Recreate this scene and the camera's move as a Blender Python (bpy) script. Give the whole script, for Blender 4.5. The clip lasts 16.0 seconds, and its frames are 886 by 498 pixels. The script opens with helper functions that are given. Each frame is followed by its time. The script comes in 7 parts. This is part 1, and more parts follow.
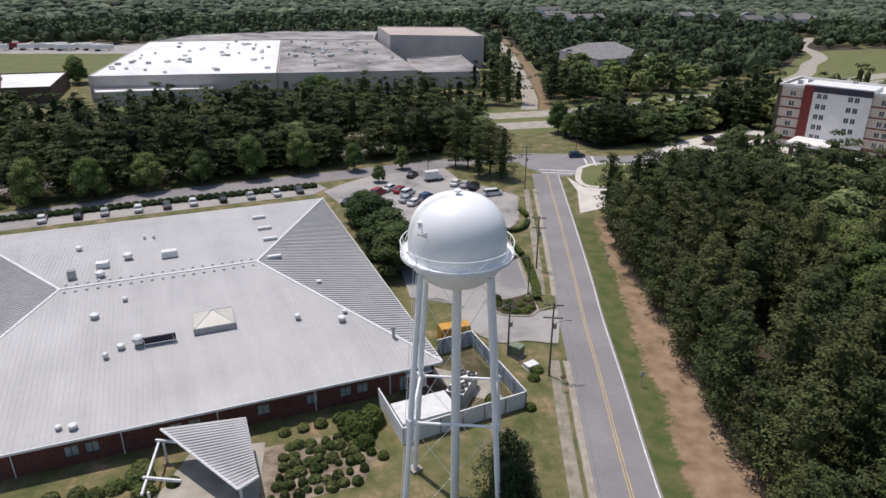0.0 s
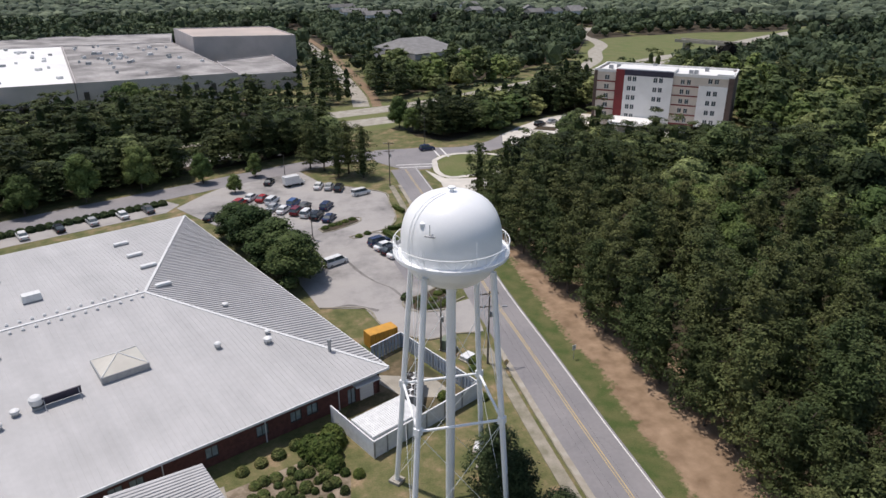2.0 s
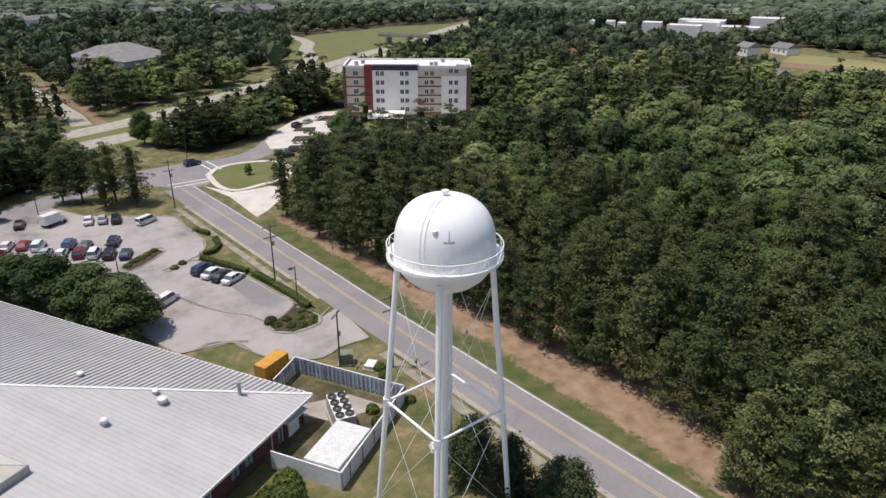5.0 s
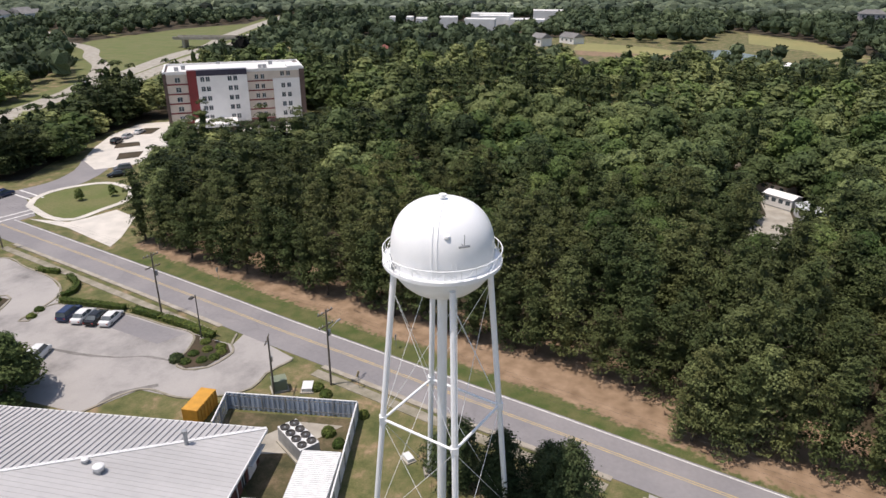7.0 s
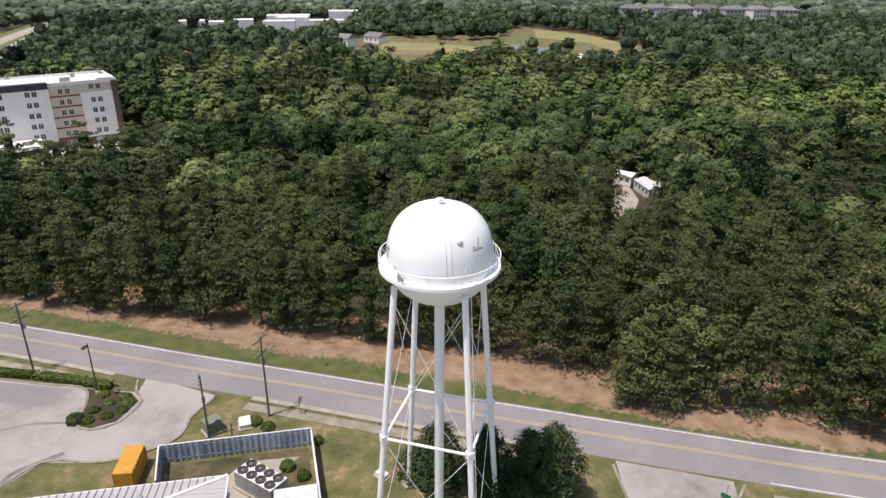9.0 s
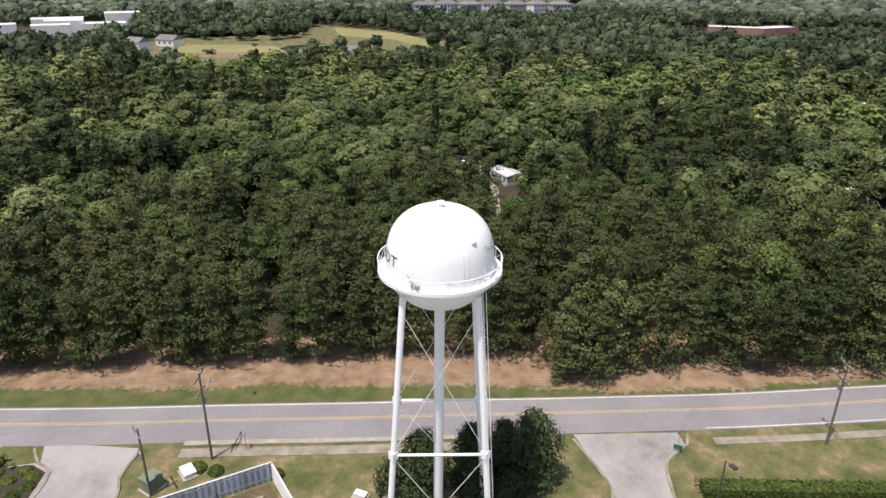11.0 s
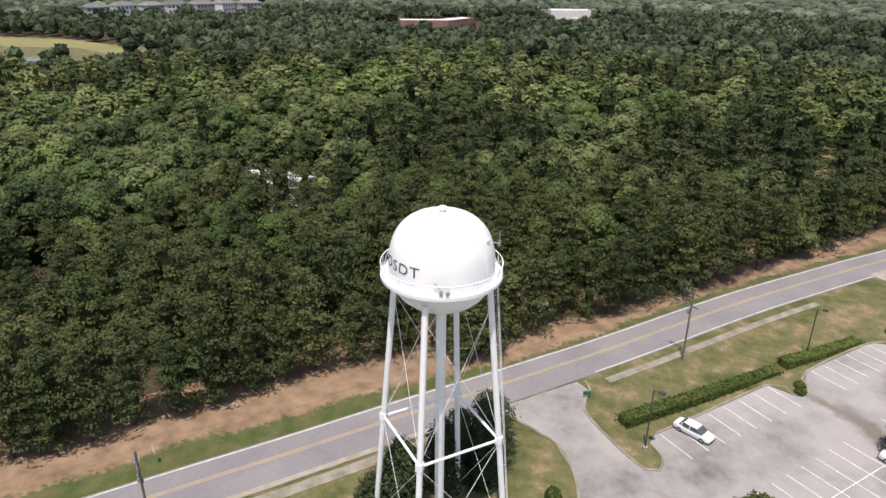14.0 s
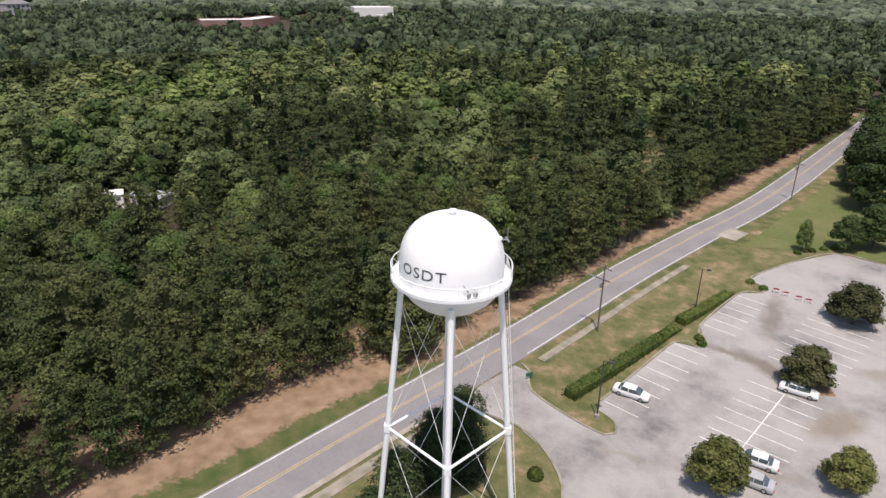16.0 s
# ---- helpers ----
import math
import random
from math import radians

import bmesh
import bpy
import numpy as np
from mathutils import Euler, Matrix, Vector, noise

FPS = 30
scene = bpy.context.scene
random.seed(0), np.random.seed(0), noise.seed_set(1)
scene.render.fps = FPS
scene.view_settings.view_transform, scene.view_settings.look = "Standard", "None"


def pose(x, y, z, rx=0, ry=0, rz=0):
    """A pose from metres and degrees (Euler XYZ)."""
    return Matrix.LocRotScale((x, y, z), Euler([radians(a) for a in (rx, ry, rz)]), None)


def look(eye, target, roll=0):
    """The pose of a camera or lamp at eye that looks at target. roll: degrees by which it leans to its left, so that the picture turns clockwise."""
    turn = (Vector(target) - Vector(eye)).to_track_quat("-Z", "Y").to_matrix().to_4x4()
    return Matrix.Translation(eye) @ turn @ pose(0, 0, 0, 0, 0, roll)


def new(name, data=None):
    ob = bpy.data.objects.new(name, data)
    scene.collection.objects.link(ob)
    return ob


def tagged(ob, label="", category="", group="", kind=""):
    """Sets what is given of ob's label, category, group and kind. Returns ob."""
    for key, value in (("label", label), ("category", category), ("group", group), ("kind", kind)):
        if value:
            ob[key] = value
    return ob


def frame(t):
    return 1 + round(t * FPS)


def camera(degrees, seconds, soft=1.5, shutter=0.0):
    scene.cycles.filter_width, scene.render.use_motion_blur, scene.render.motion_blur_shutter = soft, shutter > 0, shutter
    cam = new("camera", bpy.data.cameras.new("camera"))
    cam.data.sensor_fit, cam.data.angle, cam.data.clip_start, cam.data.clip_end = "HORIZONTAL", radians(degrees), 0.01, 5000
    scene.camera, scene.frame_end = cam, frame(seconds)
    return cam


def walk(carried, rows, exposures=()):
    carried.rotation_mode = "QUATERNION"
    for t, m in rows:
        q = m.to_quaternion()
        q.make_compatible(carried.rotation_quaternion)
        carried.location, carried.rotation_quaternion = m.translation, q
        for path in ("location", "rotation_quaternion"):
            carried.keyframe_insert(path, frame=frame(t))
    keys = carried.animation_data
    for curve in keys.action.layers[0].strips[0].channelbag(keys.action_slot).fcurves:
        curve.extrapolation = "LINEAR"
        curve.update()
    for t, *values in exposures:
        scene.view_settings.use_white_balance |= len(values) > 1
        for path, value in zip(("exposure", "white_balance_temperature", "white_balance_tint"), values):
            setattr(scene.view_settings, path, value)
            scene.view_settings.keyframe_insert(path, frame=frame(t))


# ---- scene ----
cam = camera(66.0, 16.0)
PATH = [
    (0, (-2.377, -55.576, 52.226), (-2.34, -53.732, 51.453), 0.1),
    (0.5, (-6.375, -54.857, 51.999), (-6.199, -53.022, 51.225), 0.0),
    (1, (-10.314, -53.951, 51.84), (-10.0, -52.134, 51.065), -0.0),
    (1.5, (-14.188, -52.766, 51.708), (-13.737, -50.979, 50.932), -0.1),
    (2, (-18.059, -51.44, 51.779), (-17.472, -49.694, 51.001), 0.0),
    (2.5, (-21.831, -49.873, 51.781), (-21.112, -48.178, 51.002), 0.1),
    (3, (-25.42, -47.988, 51.795), (-24.574, -46.351, 51.015), 0.1),
    (3.5, (-28.98, -45.921, 51.919), (-28.011, -44.355, 51.138), 0.2),
    (4, (-32.376, -43.674, 51.999), (-31.29, -42.187, 51.218), 0.2),
    (6.5, (-44.879, -27.964, 52.108), (-43.319, -26.991, 51.322), 0.3),
    (7, (-46.592, -24.418, 52.086), (-44.963, -23.566, 51.299), 0.2),
    (7.5, (-48.084, -20.734, 52.106), (-46.394, -20.01, 51.318), 0.2),
    (8, (-49.354, -16.93, 52.111), (-47.613, -16.338, 51.324), 0.3),
    (8.5, (-50.15, -13.07, 52.041), (-48.368, -12.613, 51.256), 0.3),
    (9, (-50.653, -9.214, 51.989), (-48.841, -8.894, 51.205), 0.3),
    (11.5, (-49.335, 10.151, 51.883), (-47.535, 9.772, 51.098), 0.6),
    (12, (-48.425, 13.811, 51.905), (-46.658, 13.298, 51.121), 0.6),
    (12.5, (-47.344, 17.548, 52.047), (-45.622, 16.902, 51.263), 0.6),
    (13, (-45.952, 21.187, 52.168), (-44.285, 20.41, 51.383), 0.7),
    (13.5, (-44.246, 24.71, 52.288), (-42.643, 23.808, 51.503), 0.7),
    (14, (-42.473, 28.242, 52.525), (-40.943, 27.221, 51.74), 0.7),
    (14.5, (-40.504, 31.652, 52.766), (-39.055, 30.519, 51.982), 0.8),
    (15, (-38.171, 34.86, 52.903), (-36.811, 33.62, 52.12), 0.9),
    (15.5, (-35.41, 37.784, 52.995), (-34.151, 36.443, 52.21), 1.1),
    (16, (-31.898, 40.229, 52.876), (-30.734, 38.804, 52.091), 1.1),
]
walk(cam, [(t, look(eye, target, roll)) for t, eye, target, roll in PATH],
     ((0.0, -0.22, 6500, 14), (3.0, -0.14, 6600, 14), (6.5, 0.0, 6750, 15), (9.0, 0.12, 6800, 16), (11.5, 0.24, 6800, 16), (13.0, 0.2, 6800, 16), (16.0, 0.10, 6800, 16)))

# ---- world and sun ----
SUN_AZ, SUN_EL = 132.0, 71.0      # degrees: where the sun stands, seen from the tower
world = bpy.data.worlds.new("sky")
scene.world = world
world.use_nodes = True
wn = world.node_tree.nodes
sky = wn.new("ShaderNodeTexSky")
sky.sky_type = "NISHITA"
sky.sun_disc = False
sky.sun_elevation = radians(SUN_EL)
sky.sun_rotation = radians(90 - SUN_AZ)
sky.air_density, sky.dust_density = 1.2, 1.5
world.node_tree.links.new(sky.outputs["Color"], wn["Background"].inputs["Color"])
wn["Background"].inputs["Strength"].default_value = 0.12
sun = new("sun", bpy.data.lights.new("sun", "SUN"))
sun.data.energy, sun.data.angle, sun.data.color = 3.9, radians(0.55), (1.0, 0.955, 0.89)
sdir = Vector((math.cos(radians(SUN_EL)) * math.cos(radians(SUN_AZ)), math.cos(radians(SUN_EL)) * math.sin(radians(SUN_AZ)), math.sin(radians(SUN_EL))))
sun.matrix_world = look(sdir * 200, (0, 0, 0))
scene.view_settings.exposure = 0.0


# ---- materials ----
def surf(name, a, b, scale=1.0, rough=0.8, bump=0.0, bscale=None, metal=0.0, fine=0.0, vary=0.0, island=0.0, contrast=(0.35, 0.65), spec=0.4, where="Object", relief=0.05, fscale=None, spread=(0.0, 1.0)):
    """Two colours mixed by a coarse noise, darkened a little by a fine one; vary: from object to object; island: from piece to piece."""
    m = bpy.data.materials.new(name)
    m.use_nodes = True
    n, l = m.node_tree.nodes, m.node_tree.links
    p = n["Principled BSDF"]
    p.inputs["Roughness"].default_value, p.inputs["Metallic"].default_value = rough, metal
    p.inputs["Specular IOR Level"].default_value = spec
    if where == "Object":
        co = n.new("ShaderNodeTexCoord").outputs["Object"]
    else:
        co = n.new("ShaderNodeNewGeometry").outputs["Position"]
    tex = n.new("ShaderNodeTexNoise")
    tex.inputs["Scale"].default_value, tex.inputs["Detail"].default_value = scale, 6.0
    l.new(co, tex.inputs["Vector"])
    ramp = n.new("ShaderNodeMapRange")
    ramp.inputs["From Min"].default_value, ramp.inputs["From Max"].default_value = contrast
    l.new(tex.outputs["Fac"], ramp.inputs["Value"])
    mix = n.new("ShaderNodeMix")
    mix.data_type = "RGBA"
    mix.inputs["A"].default_value, mix.inputs["B"].default_value = (*a, 1), (*b, 1)
    l.new(ramp.outputs["Result"], mix.inputs["Factor"])
    col = mix.outputs["Result"]
    terms = []
    if fine:
        t2 = n.new("ShaderNodeTexNoise")
        t2.inputs["Scale"].default_value, t2.inputs["Detail"].default_value = fscale or scale * 14, 5.0
        l.new(co, t2.inputs["Vector"])
        terms.append((t2.outputs["Fac"], fine, spread))
    if vary:
        terms.append((n.new("ShaderNodeObjectInfo").outputs["Random"], vary, (0.0, 1.0)))
    if island:
        terms.append((n.new("ShaderNodeNewGeometry").outputs["Random Per Island"], island, (0.0, 1.0)))
    for out, amount, span in terms:
        r = n.new("ShaderNodeMapRange")
        r.inputs["From Min"].default_value, r.inputs["From Max"].default_value = span
        r.inputs["To Min"].default_value, r.inputs["To Max"].default_value = 1 - amount, 1 + amount
        l.new(out, r.inputs["Value"])
        mul = n.new("ShaderNodeVectorMath")
        mul.operation = "SCALE"
        l.new(col, mul.inputs[0])
        l.new(r.outputs["Result"], mul.inputs["Scale"])
        col = mul.outputs["Vector"]
    l.new(col, p.inputs["Base Color"])
    if bump:
        t3 = n.new("ShaderNodeTexNoise")
        t3.inputs["Scale"].default_value, t3.inputs["Detail"].default_value = bscale or scale * 8, 4.0
        l.new(co, t3.inputs["Vector"])
        b_ = n.new("ShaderNodeBump")
        b_.inputs["Strength"].default_value, b_.inputs["Distance"].default_value = bump, relief
        l.new(t3.outputs["Fac"], b_.inputs["Height"])
        l.new(b_.outputs["Normal"], p.inputs["Normal"])
    return m


def leaf(name, a, b, scale=0.09, island=0.24, through_light=0.06):
    """Foliage: two greens by place, varied from leaf clump to leaf clump, with some light coming through."""
    # The fine speckle paints shadow gaps between leaf clusters into the green.
    m = surf(name, a, b, scale, rough=0.62, bump=0.8, bscale=2.6, fine=0.55, fscale=2.8, spread=(0.3, 0.7), relief=0.4, island=island, vary=0.3, contrast=(0.38, 0.62), spec=0.1, where="World")
    n, l = m.node_tree.nodes, m.node_tree.links
    p = n["Principled BSDF"]
    tint = n.new("ShaderNodeAttribute")
    tint.attribute_name = "tint"
    one = n.new("ShaderNodeMath")
    one.operation = "ADD"
    one.inputs[1].default_value = 1.0
    l.new(tint.outputs["Fac"], one.inputs[0])
    sc = n.new("ShaderNodeVectorMath")
    sc.operation = "SCALE"
    l.new(p.inputs["Base Color"].links[0].from_socket, sc.inputs[0])
    l.new(one.outputs["Value"], sc.inputs["Scale"])
    l.new(sc.outputs["Vector"], p.inputs["Base Color"])
    ma = n.new("ShaderNodeMath")
    ma.operation = "MULTIPLY_ADD"
    ma.inputs[1].default_value, ma.inputs[2].default_value = -0.03, 0.532
    l.new(tint.outputs["Fac"], ma.inputs[0])
    mb = n.new("ShaderNodeMath")
    mb.operation = "MULTIPLY_ADD"
    mb.inputs[1].default_value = -0.035
    l.new(n.new("ShaderNodeObjectInfo").outputs["Random"], mb.inputs[0])
    l.new(ma.outputs["Value"], mb.inputs[2])
    hs = n.new("ShaderNodeHueSaturation")
    l.new(mb.outputs["Value"], hs.inputs["Hue"])
    l.new(sc.outputs["Vector"], hs.inputs["Color"])
    l.new(hs.outputs["Color"], p.inputs["Base Color"])
    tr = n.new("ShaderNodeBsdfTranslucent")
    tr.inputs["Color"].default_value = (a[0] * 1.6, a[1] * 1.6, a[2] * 0.9, 1)
    mx = n.new("ShaderNodeMixShader")
    mx.inputs["Fac"].default_value = through_light
    l.new(p.outputs["BSDF"], mx.inputs[1])
    l.new(tr.outputs["BSDF"], mx.inputs[2])
    l.new(mx.outputs["Shader"], n["Material Output"].inputs["Surface"])
    return m


def patchy(name, stops, scale, rough=0.95, fleck=0.4):
    """Ground of several colours in patches, from coarse to fine."""
    m = surf(name, (0.2, 0.2, 0.2), (0.2, 0.2, 0.2), 0.3, rough, 0.5, 4.0, where="World")
    n, l = m.node_tree.nodes, m.node_tree.links
    co = n.new("ShaderNodeNewGeometry").outputs["Position"]
    tex = n.new("ShaderNodeTexNoise")
    tex.inputs["Scale"].default_value, tex.inputs["Detail"].default_value, tex.inputs["Roughness"].default_value = scale, 10.0, 0.68
    l.new(co, tex.inputs["Vector"])
    rp = n.new("ShaderNodeValToRGB")
    el = rp.color_ramp.elements
    while len(el) < len(stops):
        el.new(0.5)
    for e_, (at_, c_) in zip(el, stops):
        e_.position, e_.color = at_, (*c_, 1)
    l.new(tex.outputs["Fac"], rp.inputs["Fac"])
    t2 = n.new("ShaderNodeTexNoise")
    t2.inputs["Scale"].default_value, t2.inputs["Detail"].default_value = 6.0, 4.0
    l.new(co, t2.inputs["Vector"])
    r2 = n.new("ShaderNodeMapRange")
    r2.inputs["To Min"].default_value, r2.inputs["To Max"].default_value = 1 - fleck, 1 + fleck
    l.new(t2.outputs["Fac"], r2.inputs["Value"])
    sc = n.new("ShaderNodeVectorMath")
    sc.operation = "SCALE"
    l.new(rp.outputs["Color"], sc.inputs[0])
    l.new(r2.outputs["Result"], sc.inputs["Scale"])
    l.new(sc.outputs["Vector"], n["Principled BSDF"].inputs["Base Color"])
    return m


M_GROUND = patchy("dry_lawn", ((0.36, (0.070, 0.085, 0.026)), (0.46, (0.115, 0.118, 0.044)), (0.55, (0.165, 0.145, 0.066)), (0.63, (0.27, 0.195, 0.115)), (0.72, (0.36, 0.27, 0.175))), 0.26)
M_YARD = patchy("bare_yard_soil", ((0.38, (0.05, 0.05, 0.022)), (0.48, (0.085, 0.075, 0.036)), (0.56, (0.13, 0.10, 0.058)), (0.68, (0.2, 0.15, 0.09))), 0.3)
M_LOT = patchy("worn_asphalt", ((0.30, (0.13, 0.122, 0.115)), (0.42, (0.27, 0.255, 0.243)), (0.52, (0.35, 0.33, 0.312)), (0.62, (0.375, 0.352, 0.33)), (0.74, (0.27, 0.255, 0.24))), 0.07, 0.9, 0.12)
M_BED = patchy("pale_mulch", ((0.36, (0.10, 0.085, 0.05)), (0.46, (0.19, 0.15, 0.105)), (0.56, (0.29, 0.235, 0.175)), (0.68, (0.34, 0.28, 0.22))), 0.4)
M_VERGE = surf("green_verge", (0.085, 0.11, 0.032), (0.165, 0.15, 0.07), 0.2, 0.95, 0.5, 5.0, fine=0.35, where="World")
M_LAWN = surf("mown_lawn", (0.11, 0.135, 0.04), (0.15, 0.15, 0.06), 0.12, 0.95, 0.4, 5.0, fine=0.3, where="World")
M_FIELD = surf("hay_field", (0.27, 0.24, 0.10), (0.20, 0.20, 0.08), 0.02, 0.95, fine=0.2, where="World")
M_DIRT = surf("red_dirt", (0.25, 0.165, 0.105), (0.15, 0.125, 0.065), 0.22, 0.95, 0.5, 4.0, fine=0.35, contrast=(0.42, 0.72), where="World")
M_LITTER = surf("leaf_litter", (0.07, 0.05, 0.03), (0.04, 0.035, 0.02), 0.3, 0.95, fine=0.4, where="World")
M_ROAD = surf("road_asphalt", (0.215, 0.205, 0.21), (0.26, 0.245, 0.245), 0.13, 0.9, 0.15, 20, fine=0.12, where="World")
M_WALK = surf("weathered_walk_concrete", (0.33, 0.295, 0.24), (0.20, 0.185, 0.13), 0.55, 0.9, 0.1, 20, fine=0.25, where="World")
M_GUTTER = surf("gutter_concrete", (0.40, 0.365, 0.31), (0.31, 0.275, 0.22), 0.7, 0.9, 0.1, 20, fine=0.2, where="World")
M_BLIND = surf("window_with_blinds", (0.34, 0.40, 0.41), (0.22, 0.27, 0.28), 1.5, 0.15, spec=0.6)
M_CONC = surf("concrete", (0.40, 0.37, 0.315), (0.29, 0.265, 0.22), 0.4, 0.85, 0.1, 20, fine=0.12, where="World")
M_PALE = surf("new_concrete", (0.62, 0.58, 0.52), (0.52, 0.49, 0.44), 0.3, 0.85, fine=0.1, where="World")
M_LINE = surf("white_paint", (0.78, 0.77, 0.74), (0.55, 0.54, 0.51), 1.2, 0.7, fine=0.15, where="World")
M_YELLOW = surf("yellow_paint", (0.56, 0.41, 0.17), (0.42, 0.34, 0.20), 0.8, 0.7, fine=0.15, where="World")
M_ROOF = surf("white_metal_roof", (0.475, 0.466, 0.462), (0.40, 0.393, 0.389), 0.09, 0.55, fine=0.08, spec=0.3, contrast=(0.3, 0.7))
M_SEAM = surf("grey_metal_seam", (0.40, 0.40, 0.41), (0.33, 0.33, 0.34), 0.5, 0.5, fine=0.1, spec=0.3)
M_TRIM = surf("white_trim", (0.74, 0.74, 0.73), (0.63, 0.63, 0.62), 1.5, 0.5, fine=0.05)
M_BRICK = surf("red_brick", (0.15, 0.062, 0.05), (0.10, 0.042, 0.036), 2.0, 0.9, 0.4, 12, fine=0.25)
M_GLASS = surf("window_glass", (0.06, 0.08, 0.09), (0.10, 0.12, 0.13), 0.8, 0.08, spec=0.7)
M_TANK = surf("white_gloss_paint", (0.90, 0.905, 0.905), (0.86, 0.87, 0.875), 0.6, 0.38, fine=0.04, spec=0.45)
M_LETTER = surf("dark_lettering", (0.06, 0.065, 0.075), (0.09, 0.095, 0.1), 2.0, 0.6)
M_GREY = surf("galvanised_metal", (0.38, 0.39, 0.40), (0.30, 0.31, 0.32), 1.5, 0.45, metal=0.4, fine=0.1)
M_DARK = surf("dark_metal", (0.045, 0.042, 0.04), (0.07, 0.065, 0.06), 2.0, 0.6, fine=0.1)
M_SHED = surf("ribbed_sheet_metal", (0.60, 0.61, 0.63), (0.50, 0.51, 0.53), 0.5, 0.5, fine=0.1)
M_FENCE = surf("blue_grey_fence_metal", (0.43, 0.49, 0.57), (0.31, 0.36, 0.43), 0.8, 0.5, fine=0.12, vary=0.2)
M_ORANGE = surf("orange_paint", (0.62, 0.31, 0.045), (0.50, 0.25, 0.04), 0.9, 0.6, fine=0.12)
M_WOOD = surf("weathered_pole_wood", (0.19, 0.165, 0.135), (0.12, 0.10, 0.08), 1.5, 0.9, fine=0.2)
M_BARK = surf("bark", (0.11, 0.085, 0.065), (0.06, 0.048, 0.038), 1.5, 0.95, fine=0.3)
M_TYRE = surf("rubber", (0.02, 0.02, 0.02), (0.035, 0.035, 0.035), 3.0, 0.85)
M_RIM = surf("alloy", (0.45, 0.45, 0.46), (0.35, 0.35, 0.36), 3.0, 0.35, metal=0.7)
M_LAMP = surf("lamp_glass", (0.7, 0.7, 0.68), (0.6, 0.6, 0.6), 3.0, 0.2)
M_TAIL = surf("tail_lamp", (0.35, 0.02, 0.02), (0.25, 0.02, 0.02), 3.0, 0.3)
M_GREEN = surf("green_sign_paint", (0.03, 0.16, 0.09), (0.03, 0.12, 0.07), 3.0, 0.5)
M_STUCCO = surf("white_stucco", (0.80, 0.78, 0.75), (0.72, 0.70, 0.67), 0.3, 0.8, fine=0.05)
M_BEIGE = surf("beige_cladding", (0.60, 0.52, 0.44), (0.53, 0.46, 0.39), 0.4, 0.8, fine=0.06)
M_MAROON = surf("maroon_cladding", (0.22, 0.035, 0.035), (0.17, 0.03, 0.03), 0.4, 0.7, fine=0.06)
M_BROWN = surf("brown_brick", (0.13, 0.09, 0.075), (0.095, 0.066, 0.055), 0.8, 0.85, fine=0.2)
M_FASCIA = surf("dark_blue_fascia", (0.05, 0.045, 0.07), (0.04, 0.035, 0.055), 1.0, 0.5)
M_MEMBRANE = surf("white_membrane_roof", (0.84, 0.83, 0.81), (0.70, 0.69, 0.67), 0.035, 0.7, fine=0.08)
M_TARROOF = surf("weathered_grey_roof", (0.36, 0.34, 0.325), (0.15, 0.14, 0.135), 0.07, 0.85, fine=0.35, contrast=(0.4, 0.66))
M_WALLPALE = surf("pale_wall_panel", (0.50, 0.46, 0.45), (0.42, 0.39, 0.385), 0.15, 0.8, fine=0.06)
M_SHINGLE = surf("grey_shingle", (0.20, 0.195, 0.19), (0.15, 0.145, 0.14), 0.4, 0.9, fine=0.2, vary=0.25)
M_REDROOF = surf("red_roof", (0.28, 0.10, 0.075), (0.22, 0.08, 0.06), 0.4, 0.85, fine=0.15)
M_WATER = surf("pond_water", (0.05, 0.06, 0.06), (0.06, 0.07, 0.065), 0.1, 0.06, spec=0.7)
M_PINE = leaf("pine_needles", (0.063, 0.080, 0.030), (0.090, 0.098, 0.037))
M_PINEDRY = leaf("dry_pine_needles", (0.074, 0.085, 0.032), (0.090, 0.094, 0.036))
M_LIGHTPINE = leaf("light_pine_needles", (0.098, 0.118, 0.046), (0.128, 0.142, 0.056))
M_BROAD = leaf("broad_leaves", (0.085, 0.120, 0.037), (0.124, 0.150, 0.049))
M_OAK = leaf("dense_oak_leaves", (0.048, 0.070, 0.024), (0.070, 0.090, 0.031), 0.3)
M_DARKLEAF = leaf("dark_glossy_leaves", (0.030, 0.046, 0.019), (0.052, 0.066, 0.027), 0.8)
M_WOODS = leaf("mixed_woods", (0.077, 0.102, 0.040), (0.126, 0.144, 0.055), 0.045)
# Haze is painted into these two far greens by raising their base colours.
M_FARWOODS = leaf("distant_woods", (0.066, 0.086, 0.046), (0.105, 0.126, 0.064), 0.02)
# Kept darker than the green above, painting in the crowns' missing self-shade.
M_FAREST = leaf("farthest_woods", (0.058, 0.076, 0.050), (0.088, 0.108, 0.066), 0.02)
M_HEDGE = leaf("clipped_hedge_leaves", (0.060, 0.082, 0.020), (0.088, 0.102, 0.026), 1.2)
M_OLIVE = leaf("olive_leaves", (0.062, 0.068, 0.028), (0.094, 0.088, 0.040), 0.5)
M_YOUNG = leaf("young_bright_leaves", (0.112, 0.118, 0.034), (0.142, 0.140, 0.048), 0.5)
M_SHRUB = leaf("shrub_leaves", (0.055, 0.075, 0.022), (0.12, 0.12, 0.045), 0.9)


